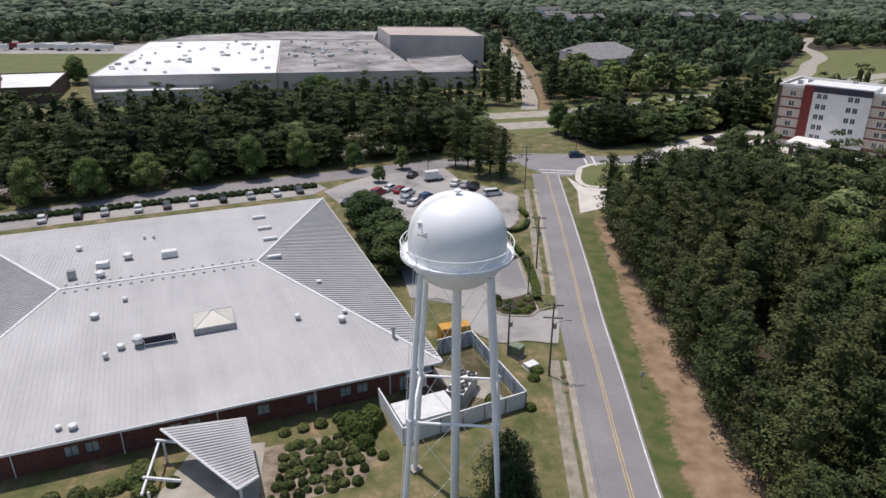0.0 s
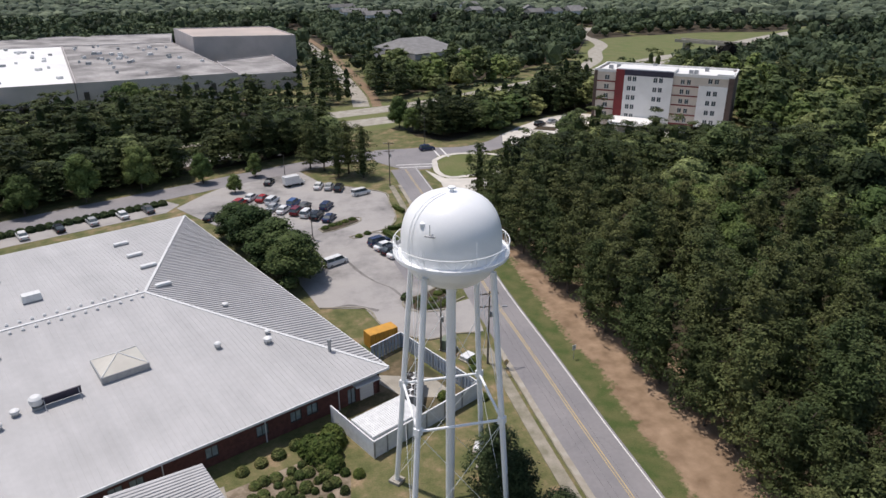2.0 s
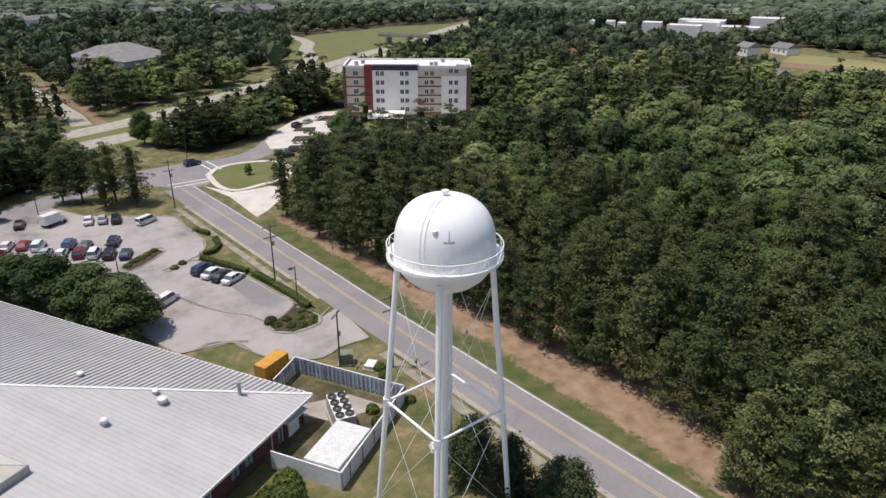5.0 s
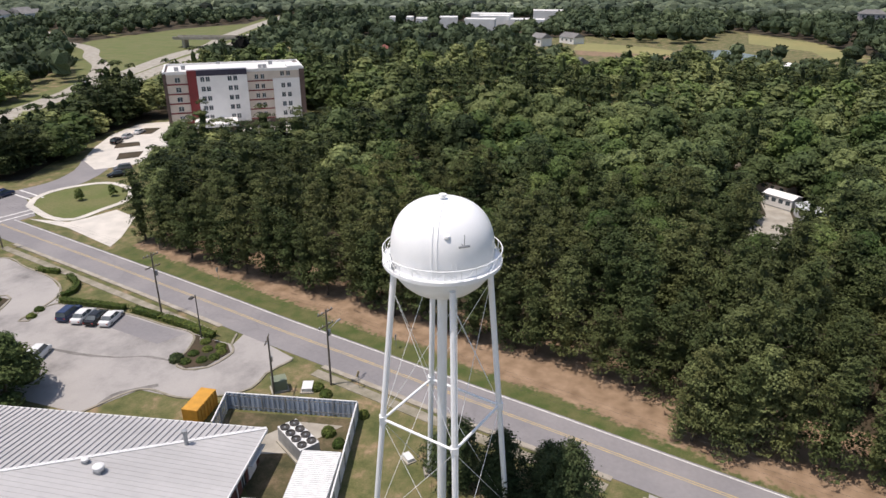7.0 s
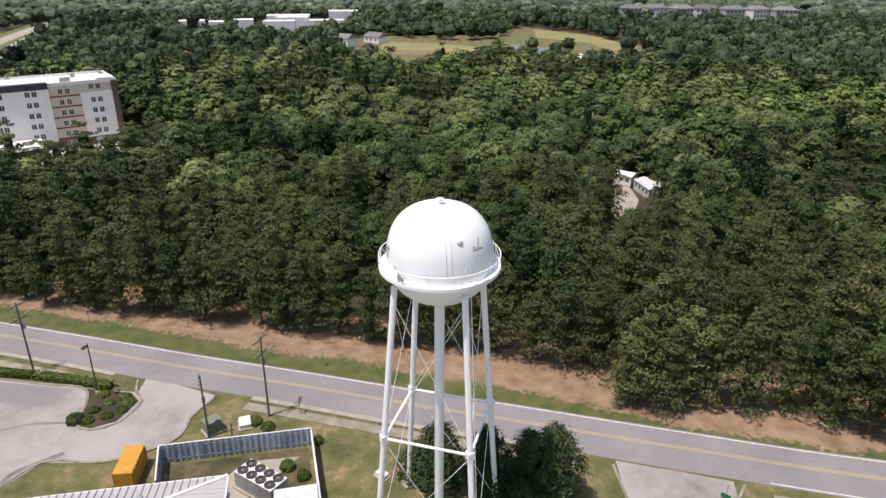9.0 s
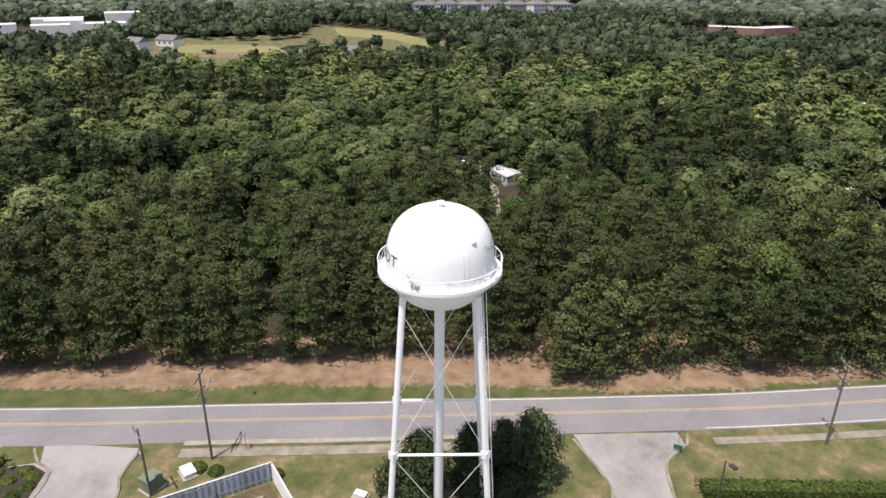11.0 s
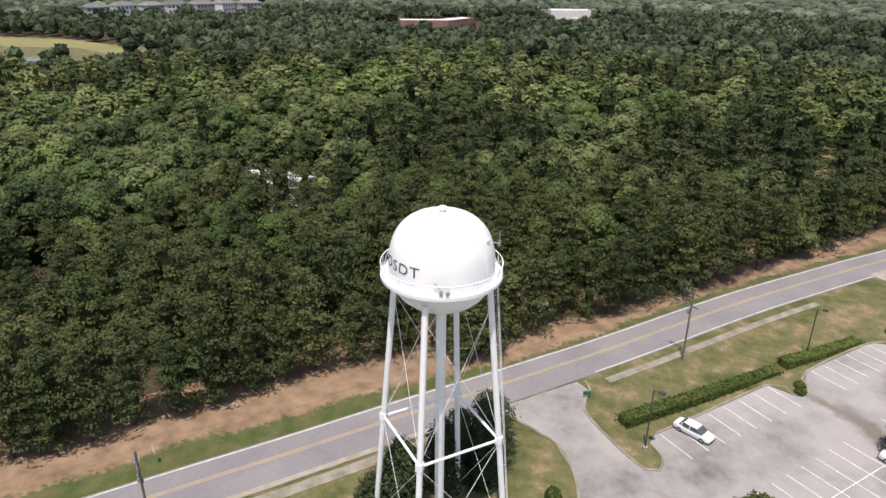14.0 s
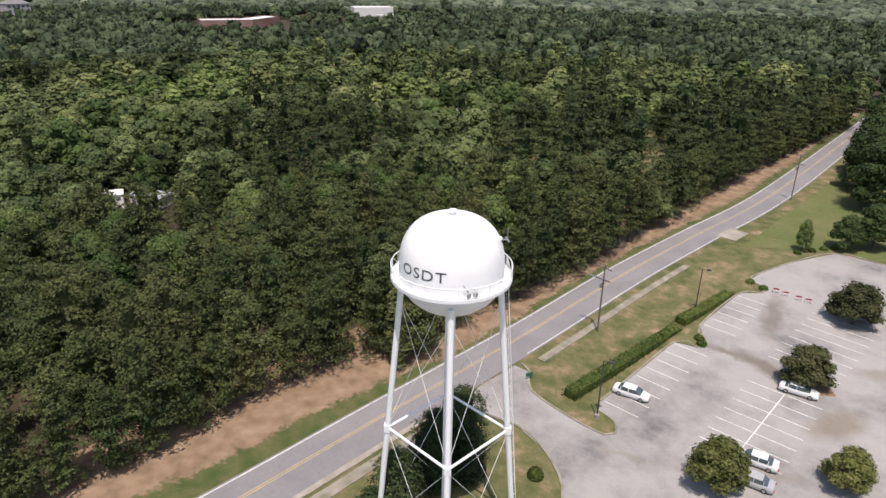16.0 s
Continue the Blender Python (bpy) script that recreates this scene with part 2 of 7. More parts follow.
def streaks(m, angle, across, along, amount):
    """Faint long stains down a slope, light and dark."""
    n, l = m.node_tree.nodes, m.node_tree.links
    p = n["Principled BSDF"]
    mp = n.new("ShaderNodeMapping")
    mp.inputs["Rotation"].default_value = (0, 0, radians(-angle))
    l.new(n.new("ShaderNodeTexCoord").outputs["Object"], mp.inputs["Vector"])
    m2 = n.new("ShaderNodeMapping")
    m2.inputs["Scale"].default_value = (across, along, 0.0)
    l.new(mp.outputs["Vector"], m2.inputs["Vector"])
    t = n.new("ShaderNodeTexNoise")
    t.inputs["Scale"].default_value, t.inputs["Detail"].default_value, t.inputs["Roughness"].default_value = 1.0, 6.0, 0.65
    l.new(m2.outputs["Vector"], t.inputs["Vector"])
    r = n.new("ShaderNodeMapRange")
    r.inputs["From Min"].default_value, r.inputs["From Max"].default_value = 0.3, 0.7
    r.inputs["To Min"].default_value, r.inputs["To Max"].default_value = 1 - amount, 1 + amount
    l.new(t.outputs["Fac"], r.inputs["Value"])
    s = n.new("ShaderNodeVectorMath")
    s.operation = "SCALE"
    l.new(p.inputs["Base Color"].links[0].from_socket, s.inputs[0])
    l.new(r.outputs["Result"], s.inputs["Scale"])
    l.new(s.outputs["Vector"], p.inputs["Base Color"])


def blot(m, x, y, rx, ry, turn, colour, amount):
    """One dried wash of mud or oil on the paving, with a ragged edge."""
    n, l = m.node_tree.nodes, m.node_tree.links
    p = n["Principled BSDF"]
    co = n.new("ShaderNodeNewGeometry").outputs["Position"]
    wob = n.new("ShaderNodeTexNoise")
    wob.inputs["Scale"].default_value, wob.inputs["Detail"].default_value, wob.inputs["Roughness"].default_value = 0.35, 6.0, 0.7
    l.new(co, wob.inputs["Vector"])
    add = n.new("ShaderNodeVectorMath")
    add.operation = "MULTIPLY_ADD"
    add.inputs[1].default_value = (4.0, 4.0, 0.0)
    l.new(wob.outputs["Color"], add.inputs[0])
    l.new(co, add.inputs[2])
    mp = n.new("ShaderNodeMapping")
    mp.vector_type = "TEXTURE"
    mp.inputs["Location"].default_value = (x + 2.0, y + 2.0, 0)
    mp.inputs["Rotation"].default_value = (0, 0, radians(turn))
    mp.inputs["Scale"].default_value = (rx, ry, 1000.0)
    l.new(add.outputs["Vector"], mp.inputs["Vector"])
    ln = n.new("ShaderNodeVectorMath")
    ln.operation = "LENGTH"
    l.new(mp.outputs["Vector"], ln.inputs[0])
    r = n.new("ShaderNodeMapRange")
    r.inputs["From Min"].default_value, r.inputs["From Max"].default_value = 0.35, 1.15
    r.inputs["To Min"].default_value, r.inputs["To Max"].default_value = amount, 0.0
    l.new(ln.outputs["Value"], r.inputs["Value"])
    mx = n.new("ShaderNodeMix")
    mx.data_type = "RGBA"
    l.new(r.outputs["Result"], mx.inputs["Factor"])
    l.new(p.inputs["Base Color"].links[0].from_socket, mx.inputs[6])
    mx.inputs[7].default_value = (*colour, 1)
    l.new(mx.outputs[2], p.inputs["Base Color"])


def cracks(m, scale, wide, dark, along=0.35):
    """A net of thin dark cracks, wandering, longer one way than the other."""
    n, l = m.node_tree.nodes, m.node_tree.links
    p = n["Principled BSDF"]
    co = n.new("ShaderNodeNewGeometry").outputs["Position"]
    wob = n.new("ShaderNodeTexNoise")
    wob.inputs["Scale"].default_value, wob.inputs["Detail"].default_value = 0.6, 4.0
    l.new(co, wob.inputs["Vector"])
    add = n.new("ShaderNodeVectorMath")
    add.operation = "MULTIPLY_ADD"
    add.inputs[1].default_value = (2.2, 2.2, 0.0)
    l.new(wob.outputs["Color"], add.inputs[0])
    l.new(co, add.inputs[2])
    mp = n.new("ShaderNodeMapping")
    mp.inputs["Scale"].default_value = (1.0, along, 0.0)
    l.new(add.outputs["Vector"], mp.inputs["Vector"])
    vo = n.new("ShaderNodeTexVoronoi")
    vo.feature = "DISTANCE_TO_EDGE"
    vo.inputs["Scale"].default_value = scale
    l.new(mp.outputs["Vector"], vo.inputs["Vector"])
    r = n.new("ShaderNodeMapRange")
    r.inputs["From Max"].default_value = wide
    r.inputs["To Min"].default_value, r.inputs["To Max"].default_value = dark, 1.0
    l.new(vo.outputs["Distance"], r.inputs["Value"])
    s = n.new("ShaderNodeVectorMath")
    s.operation = "SCALE"
    l.new(p.inputs["Base Color"].links[0].from_socket, s.inputs[0])
    l.new(r.outputs["Result"], s.inputs["Scale"])
    l.new(s.outputs["Vector"], p.inputs["Base Color"])


cracks(M_ROAD, 0.12, 0.012, 0.92, 0.3)
for x, y, rx, ry, turn, c, k in ((-11.8, -68, 1.9, 8.5, 10, (0.17, 0.145, 0.118), 0.75), (-15.2, -52.5, 6.5, 1.9, -12, (0.15, 0.125, 0.098), 0.8), (-9.5, -52.6, 3.6, 1.0, -8, (0.17, 0.145, 0.11), 0.8), (-26, -45, 5.5, 2.6, 62, (0.20, 0.165, 0.12), 0.75), (-8.2, -22.6, 3.0, 0.8, 8, (0.24, 0.21, 0.165), 0.5), (-4.6, -33.5, 0.8, 6.5, 4, (0.22, 0.20, 0.18), 0.6), (-28, -60, 4, 2, 30, (0.22, 0.19, 0.15), 0.6), (-22.5, -30.5, 5, 1.2, 20, (0.22, 0.19, 0.16), 0.5)):
    blot(M_LOT, x, y, rx, ry, turn, c, k)
streaks(M_ROOF, 22.9, 0.28, 0.025, 0.09)
streaks(M_TARROOF, 27.0, 0.12, 0.03, 0.22)
streaks(M_MEMBRANE, 27.0, 0.12, 0.03, 0.1)


# ---- mesh tools ----
class Shape:
    """Collects vertices and faces, then becomes one mesh object."""

    def __init__(self):
        self.v, self.f = [], []

    def add(self, verts, faces):
        n = len(self.v)
        self.v += [tuple(p) for p in verts]
        self.f += [tuple(i + n for i in f) for f in faces]
        return self

    def box(self, c, s, rz=0.0, top=None, tilt=None):
        """Centre and size; top: the upper face's scale (x, y)."""
        tx, ty = top or (1, 1)
        h = [x / 2 for x in s]
        pts = [(-h[0], -h[1], -h[2]), (h[0], -h[1], -h[2]), (h[0], h[1], -h[2]), (-h[0], h[1], -h[2]),
               (-h[0] * tx, -h[1] * ty, h[2]), (h[0] * tx, -h[1] * ty, h[2]), (h[0] * tx, h[1] * ty, h[2]), (-h[0] * tx, h[1] * ty, h[2])]
        m = Matrix.Translation(c) @ Matrix.Rotation(radians(rz), 4, "Z") @ (tilt or Matrix())
        return self.add([m @ Vector(p) for p in pts], [(3, 2, 1, 0), (4, 5, 6, 7), (0, 1, 5, 4), (1, 2, 6, 5), (2, 3, 7, 6), (3, 0, 4, 7)])

    def rod(self, a, b, r0, r1=None, n=8):
        r1 = r0 if r1 is None else r1
        a, b = Vector(a), Vector(b)
        q = (b - a).to_track_quat("Z", "Y")
        ring = [Vector((math.cos(math.tau * i / n), math.sin(math.tau * i / n), 0)) for i in range(n)]
        vs = [a + q @ (p * r0) for p in ring] + [b + q @ (p * r1) for p in ring]
        fs = [(i, (i + 1) % n, n + (i + 1) % n, n + i) for i in range(n)] + [tuple(range(n - 1, -1, -1)), tuple(range(n, 2 * n))]
        return self.add(vs, fs)

    def tube(self, pts, r, n=6):
        """One bent tube through the points."""
        pts = [Vector(p) for p in pts]
        rings = []
        for i, p in enumerate(pts):
            t = (pts[min(i + 1, len(pts) - 1)] - pts[max(i - 1, 0)]).normalized()
            s = t.cross(Vector((0, 0, 1)))
            s = s.normalized() if s.length > 1e-3 else Vector((1, 0, 0))
            u = s.cross(t)
            rings.append([p + (s * math.cos(math.tau * k / n) + u * math.sin(math.tau * k / n)) * r for k in range(n)])
        return self.loft(rings)

    def lathe(self, profile, n=32, c=(0, 0, 0)):
        """Profile: (radius, z) from below to above."""
        vs = [(c[0] + r * math.cos(math.tau * i / n), c[1] + r * math.sin(math.tau * i / n), c[2] + z) for r, z in profile for i in range(n)]
        fs = [(k * n + i, k * n + (i + 1) % n, (k + 1) * n + (i + 1) % n, (k + 1) * n + i) for k in range(len(profile) - 1) for i in range(n)]
        return self.add(vs, fs)

    def prism(self, poly, z0, z1):
        n = len(poly)
        area = sum(poly[i][0] * poly[(i + 1) % n][1] - poly[(i + 1) % n][0] * poly[i][1] for i in range(n))
        if area < 0:
            poly = poly[::-1]
        vs = [(x, y, z0) for x, y in poly] + [(x, y, z1) for x, y in poly]
        return self.add(vs, [tuple(range(n - 1, -1, -1)), tuple(range(n, 2 * n))] + [(i, (i + 1) % n, n + (i + 1) % n, n + i) for i in range(n)])

    def loft(self, rings):
        """Closed rings of equal count, capped at both ends."""
        n = len(rings[0])
        vs = [p for r in rings for p in r]
        fs = [(k * n + i, k * n + (i + 1) % n, (k + 1) * n + (i + 1) % n, (k + 1) * n + i) for k in range(len(rings) - 1) for i in range(n)]
        fs += [tuple(range(n - 1, -1, -1)), tuple((len(rings) - 1) * n + i for i in range(n))]
        return self.add(vs, fs)

    def mesh(self, name, mat, smooth=False):
        me = bpy.data.meshes.new(name)
        me.from_pydata(self.v, [], self.f)
        me.materials.append(mat)
        if smooth:
            me.polygons.foreach_set("use_smooth", [True] * len(me.polygons))
            me.set_sharp_from_angle(angle=radians(38))
        me.update()
        return me


def part(name, shape, mat, parent=None, label="", smooth=False):
    me = shape if isinstance(shape, bpy.types.Mesh) else shape.mesh(name, mat, smooth)
    ob = new(name, me)
    ob.parent = parent
    return tagged(ob, label)


def thing(name, label, category, x=0, y=0, rz=0, z=None, group=""):
    e = new(name)
    e.matrix_basis = pose(x, y, gz(x, y) if z is None else z, 0, 0, rz)
    e.empty_display_size = 0.3
    return tagged(e, label, category, group)


def smooth01(u):
    u = min(1.0, max(0.0, u))
    return u * u * (3 - 2 * u)


LAND = [1.5 * smooth01((-35 - y) / 40) for y in range(-110, 141, 5)]


def gz(x, y):
    """The lie of the land: level, rising gently to the south."""
    f = min(max((y + 110) / 5, 0.0), len(LAND) - 1.001)
    i = int(f)
    return LAND[i] + (LAND[i + 1] - LAND[i]) * (f - i)


YCUTS = [y for y in range(-110, 141, 5)]


def drape(name, poly, mat, dz, label="", kind="structure", category="", skirt=True, holes=()):
    """A flat piece of ground that follows the land, dz above it, with edges that go down into it."""
    bm = bmesh.new()
    bm.faces.new([bm.verts.new((x, y, 0)) for x, y in poly])
    bmesh.ops.triangulate(bm, faces=bm.faces[:])
    lo, hi = min(p[1] for p in poly), max(p[1] for p in poly)
    for y in YCUTS:
        if lo < y < hi:
            bmesh.ops.bisect_plane(bm, geom=bm.verts[:] + bm.edges[:] + bm.faces[:], plane_co=(0, y, 0), plane_no=(0, 1, 0))
    for v in bm.verts:
        v.co.z = gz(v.co.x, v.co.y) + dz
    bmesh.ops.recalc_face_normals(bm, faces=bm.faces[:])
    if bm.faces and sum(f.normal.z for f in bm.faces) < 0:
        bmesh.ops.reverse_faces(bm, faces=bm.faces[:])
    if skirt:
        rim = [e for e in bm.edges if len(e.link_faces) == 1]
        got = bmesh.ops.extrude_edge_only(bm, edges=rim)
        for v in got["geom"]:
            if isinstance(v, bmesh.types.BMVert):
                v.co.z -= dz + 0.1
    me = bpy.data.meshes.new(name)
    bm.to_mesh(me)
    bm.free()
    me.materials.append(mat)
    return tagged(new(name, me), label, category, kind=kind)


def bend(pts, step=4.0):
    """A smooth line through the points (Catmull-Rom), about step metres a piece."""
    out = []
    p = [2 * Vector(pts[0]) - Vector(pts[1])] + [Vector(q) for q in pts] + [2 * Vector(pts[-1]) - Vector(pts[-2])]
    for i in range(1, len(p) - 2):
        n = max(1, int((p[i + 1] - p[i]).length / step))
        for k in range(n):
            t = k / n
            out.append(0.5 * (2 * p[i] + (p[i + 1] - p[i - 1]) * t + (2 * p[i - 1] - 5 * p[i] + 4 * p[i + 1] - p[i + 2]) * t * t + (3 * p[i] - p[i - 1] - 3 * p[i + 1] + p[i + 2]) * t ** 3))
    return out + [p[-2]]


def offset(line, d):
    """The line moved d metres to its right."""
    out = []
    for i, p in enumerate(line):
        t = (line[min(i + 1, len(line) - 1)] - line[max(i - 1, 0)]).normalized()
        out.append(Vector((p.x + t.y * d, p.y - t.x * d)))
    return out


def ribbon(name, line, d0, d1, mat, dz, label="", thick=0.0, dash=None, kind="structure", category="", ragged=0.0):
    """A band along a line, from d0 to d1 metres to its right; ragged: how unevenly its right edge runs."""
    a, b = offset(line, d0), offset(line, d1)
    if ragged:
        b = [q + (q - p).normalized() * ragged * (noise.noise(Vector((q.x * 0.12, q.y * 0.12, d1))) + 0.7 * noise.noise(Vector((q.x * 0.55, q.y * 0.55, d1)))) for p, q in zip(a, b)]
    sh = Shape()
    run = 0.0
    for i in range(len(line) - 1):
        run += (line[i + 1] - line[i]).length
        if dash and (run % (dash[0] + dash[1])) > dash[0]:
            continue
        q = [a[i], b[i], b[i + 1], a[i + 1]]
        up = [(p.x, p.y, gz(p.x, p.y) + dz) for p in q]
        if thick:
            dn = [(x, y, z - thick) for x, y, z in up]
            sh.add(up + dn, [(0, 1, 2, 3), (4, 5, 1, 0), (6, 7, 3, 2), (5, 6, 2, 1), (7, 4, 0, 3)])
        else:
            sh.add(up, [(0, 1, 2, 3)])
    return tagged(part(name, sh, mat), label, category, kind=kind)


# ---- the ground ----
def axis(*spans):
    return np.concatenate([np.arange(a, b, s) for a, b, s in spans])


gx = axis((-4400, -400, 400), (-400, -120, 40), (-120, 140, 10), (140, 400, 40), (400, 4401, 400))
gy = axis((-4400, -400, 400), (-400, -110, 29), (-110, 140, 5), (140, 400, 26), (400, 4401, 400))
gv = [(x, y, gz(x, y)) for y in gy for x in gx]
nx = len(gx)
gf = [(j * nx + i, j * nx + i + 1, (j + 1) * nx + i + 1, (j + 1) * nx + i) for j in range(len(gy) - 1) for i in range(nx - 1)]
tagged(part("ground", Shape().add(gv, gf), M_GROUND), "patchy dry and green grass over level land", "ground", kind="structure")

# The main road runs past the tower; its middle line, from far south to the crossing in the north.
ROAD = bend([(4.4, -263), (4.9, -207.9), (6.4, -131.5), (10.3, -93.2), (12.7, -70), (14.2, -56), (15.4, -43.3), (16.5, -30), (17.4, -18), (18.4, -6), (19.4, 8), (20.7, 23), (22.0, 40), (23.6, 56), (25.7, 80), (27.5, 102), (29.0, 120.5)])
tagged(ribbon("road", ROAD, -4.0, 3.3, M_ROAD, 0.05, thick=0.12), "two-lane grey asphalt road with worn surface", "road")
ribbon("edge_line", ROAD, 2.88, 3.04, M_LINE, 0.056, "worn white edge line of the road", category="road marking")
ribbon("edge_line", [p for p in ROAD if p.y < -33], -3.72, -3.58, M_LINE, 0.056, "worn white edge line of the road", category="road marking")
ribbon("centre_line", ROAD, -0.22, -0.10, M_YELLOW, 0.056, "double yellow centre line of the road", category="road marking")
ribbon("centre_line", ROAD, 0.10, 0.22, M_YELLOW, 0.056, "double yellow centre line of the road", category="road marking")
SOUTHROAD = bend([(4.4, -262), (0.7, -295.5), (-10.9, -340.1), (-42.4, -396.8)], 8)
ribbon("road", SOUTHROAD, -4.1, 4.1, M_ROAD, 0.045, "two-lane asphalt road running on into the woods", thick=0.12, category="road")
FINE = bend([tuple(p) for p in ROAD[::3]], 0.9)


def soft_band(name, line, d0, d1, mat, dz, bare, label, steps=7):
    """A band of ground beside a line; the attribute "bare" tells how little grass grows at each place."""
    rows = [offset(line, d0 + (d1 - d0) * k / steps) for k in range(steps + 1)]
    sh = Shape()
    n = len(line)
    sh.add([(p.x, p.y, gz(p.x, p.y) + dz) for row in rows for p in row], [(k * n + i, (k + 1) * n + i, (k + 1) * n + i + 1, k * n + i + 1) for k in range(steps) for i in range(n - 1)])
    me = sh.mesh(name, mat)
    me.attributes.new("bare", "FLOAT", "POINT").data.foreach_set("value", [bare(d0 + (d1 - d0) * k / steps, p.y) for k, row in enumerate(rows) for p in row])
    return tagged(part(name, me, mat), label, "verge", kind="structure")


def verge_material():
    """Green grass that thins out into reddish dirt where "bare" grows, in uneven patches."""
    m = surf("grass_and_dirt", (0.058, 0.084, 0.020), (0.118, 0.116, 0.044), 0.42, 0.95, 0.5, 5.0, fine=0.35, where="World")
    n, l = m.node_tree.nodes, m.node_tree.links
    p = n["Principled BSDF"]
    grass = p.inputs["Base Color"].links[0].from_socket
    co = n.new("ShaderNodeNewGeometry").outputs["Position"]
    tex = [n.new("ShaderNodeTexNoise") for _ in range(3)]
    for t_, (sc_, de_) in zip(tex, ((0.2, 5.0), (1.3, 6.0), (0.45, 8.0))):
        t_.inputs["Scale"].default_value, t_.inputs["Detail"].default_value = sc_, de_
        l.new(co, t_.inputs["Vector"])
    at = n.new("ShaderNodeAttribute")
    at.attribute_name = "bare"
    add = n.new("ShaderNodeMath")
    add.operation = "ADD"
    l.new(tex[0].outputs["Fac"], add.inputs[0])
    l.new(tex[1].outputs["Fac"], add.inputs[1])
    add2 = n.new("ShaderNodeMath")
    add2.operation = "ADD"
    l.new(add.outputs["Value"], add2.inputs[0])
    l.new(at.outputs["Fac"], add2.inputs[1])
    rp = n.new("ShaderNodeMapRange")
    rp.interpolation_type = "SMOOTHSTEP"
    rp.inputs["From Min"].default_value, rp.inputs["From Max"].default_value = 1.40, 1.70
    l.new(add2.outputs["Value"], rp.inputs["Value"])
    dirt = n.new("ShaderNodeValToRGB")
    el = dirt.color_ramp.elements
    el[0].position, el[0].color = 0.3, (0.18, 0.118, 0.07, 1)
    el[1].position, el[1].color = 0.72, (0.345, 0.24, 0.157, 1)
    l.new(tex[2].outputs["Fac"], dirt.inputs["Fac"])
    mx = n.new("ShaderNodeMix")
    mx.data_type = "RGBA"
    l.new(rp.outputs["Result"], mx.inputs["Factor"])
    l.new(grass, mx.inputs["A"])
    l.new(dirt.outputs["Color"], mx.inputs["B"])
    l.new(mx.outputs["Result"], p.inputs["Base Color"])
    return m


M_BAND = verge_material()
soft_band("verge", [p for p in FINE if -280 < p.y < 88], 3.25, 19.6, M_BAND, 0.022,
          lambda d, y: min(1.0, max(0.0, (d - np.interp(y, [-300, -60, -25, -8, 20, 60, 90], [3.6, 2.4, 1.8, 4.2, 5.0, 5.4, 5.4])) / 4.0)), "grass verge thinning out into reddish dirt before the woods")

# the cross street behind the brick building, the crossing and the arm to the hotel
STREET = bend([(-190.6, 55.5), (-96.4, 88.1), (-66.4, 103.7), (-31.8, 118), (1.3, 131.3), (19.2, 136.4), (35.7, 136.9), (51.9, 134.1), (64.2, 138.7), (72.5, 146.4)])
ribbon("road", STREET, -4.2, 4.2, M_ROAD, 0.045, "grey asphalt cross street", thick=0.12, category="road")
drape("crossing", [(23, 130.4), (28.6, 119.2), (35.7, 118.7), (41.5, 130.8), (41.9, 140.6), (25.5, 142.3)], M_ROAD, 0.052, "asphalt of the road crossing", category="road")
for k in range(2):
    drape("stop_line", [(27.8 - 0.2 * k, 121.9 + 2.7 * k), (38.2 + 0.8 * k, 120.3 + 2.3 * k), (38.3 + 0.8 * k, 120.8 + 2.3 * k), (27.9 - 0.2 * k, 122.4 + 2.7 * k)], M_LINE, 0.06, "white crosswalk line", category="road marking", skirt=False)
for k in range(2):
    drape("stop_line", [(41.5 + 2.4 * k, 128.5), (42.0 + 2.4 * k, 128.5), (42.8 + 2.4 * k, 138.6), (42.3 + 2.4 * k, 138.6)], M_LINE, 0.06, "white crosswalk line", category="road marking", skirt=False)

# the divided highway, its ramp and the side road to the north
HWY_A = bend([(-241.7, 112.5), (-57.8, 178), (25.1, 196.4), (68, 210), (141.5, 247.9), (187.3, 270.9), (238.7, 297.7), (279.2, 312.6), (326.2, 343.7), (398.8, 381.6), (491, 427.1)], 10)
HWY_B = bend([(-241.6, 95.2), (-58.5, 160), (24.6, 178.9), (67.4, 190.8), (136.5, 230.8), (210.1, 269.4), (250.7, 287.3), (286.2, 301.6), (344.9, 335.6), (413.1, 373.5), (505, 421.4)], 10)
for way, low in ((HWY_A, 0.02), (HWY_B, 0.026)):
    ribbon("highway", way, -5.2, 5.2, M_CONC, 0.05, "pale concrete carriageway of a divided highway", thick=0.12, category="road")
    ribbon("verge", way, -12, 12, M_LAWN, low, "mown grass beside the highway")
RAMP = bend([(134.8, 245.6), (152, 258.5), (168.9, 274), (192.1, 300.9), (211.3, 334.2), (230.7, 359.3), (243, 389.6), (251.7, 424.4), (288.6, 479.8)], 8)
ribbon("ramp", RAMP, -4.2, 4.2, M_CONC, 0.06, "pale concrete highway ramp", thick=0.12, category="road")
drape("ramp_lawn", [(157.6, 254), (189.2, 271.7), (237.8, 298.7), (280.8, 314.4), (315.1, 336.1), (256.6, 389.2), (242.9, 380.5), (214.9, 333.8), (194.7, 298.7)], M_LAWN, 0.035, "mown grass between ramp and highway")
drape("ramp_lawn", [(142, 250), (226, 262), (330, 318), (430, 396), (350, 414), (262, 402), (232, 384), (200, 334)], M_LAWN, 0.012, "mown grass round the highway ramp")
NORTHROAD = bend([(36, 207.8), (39.1, 226.8), (42.3, 271.9), (44.4, 311.4), (46.9, 373.5), (46.8, 446.4), (46.4, 540)], 10)
ribbon("road", NORTHROAD, -3.2, 3.2, M_CONC, 0.055, "pale side road past the warehouse", thick=0.12, category="road")
ribbon("dirt_strip", NORTHROAD, 4.2, 8.0, M_DIRT, 0.034, "bare dirt cut beside the side road")

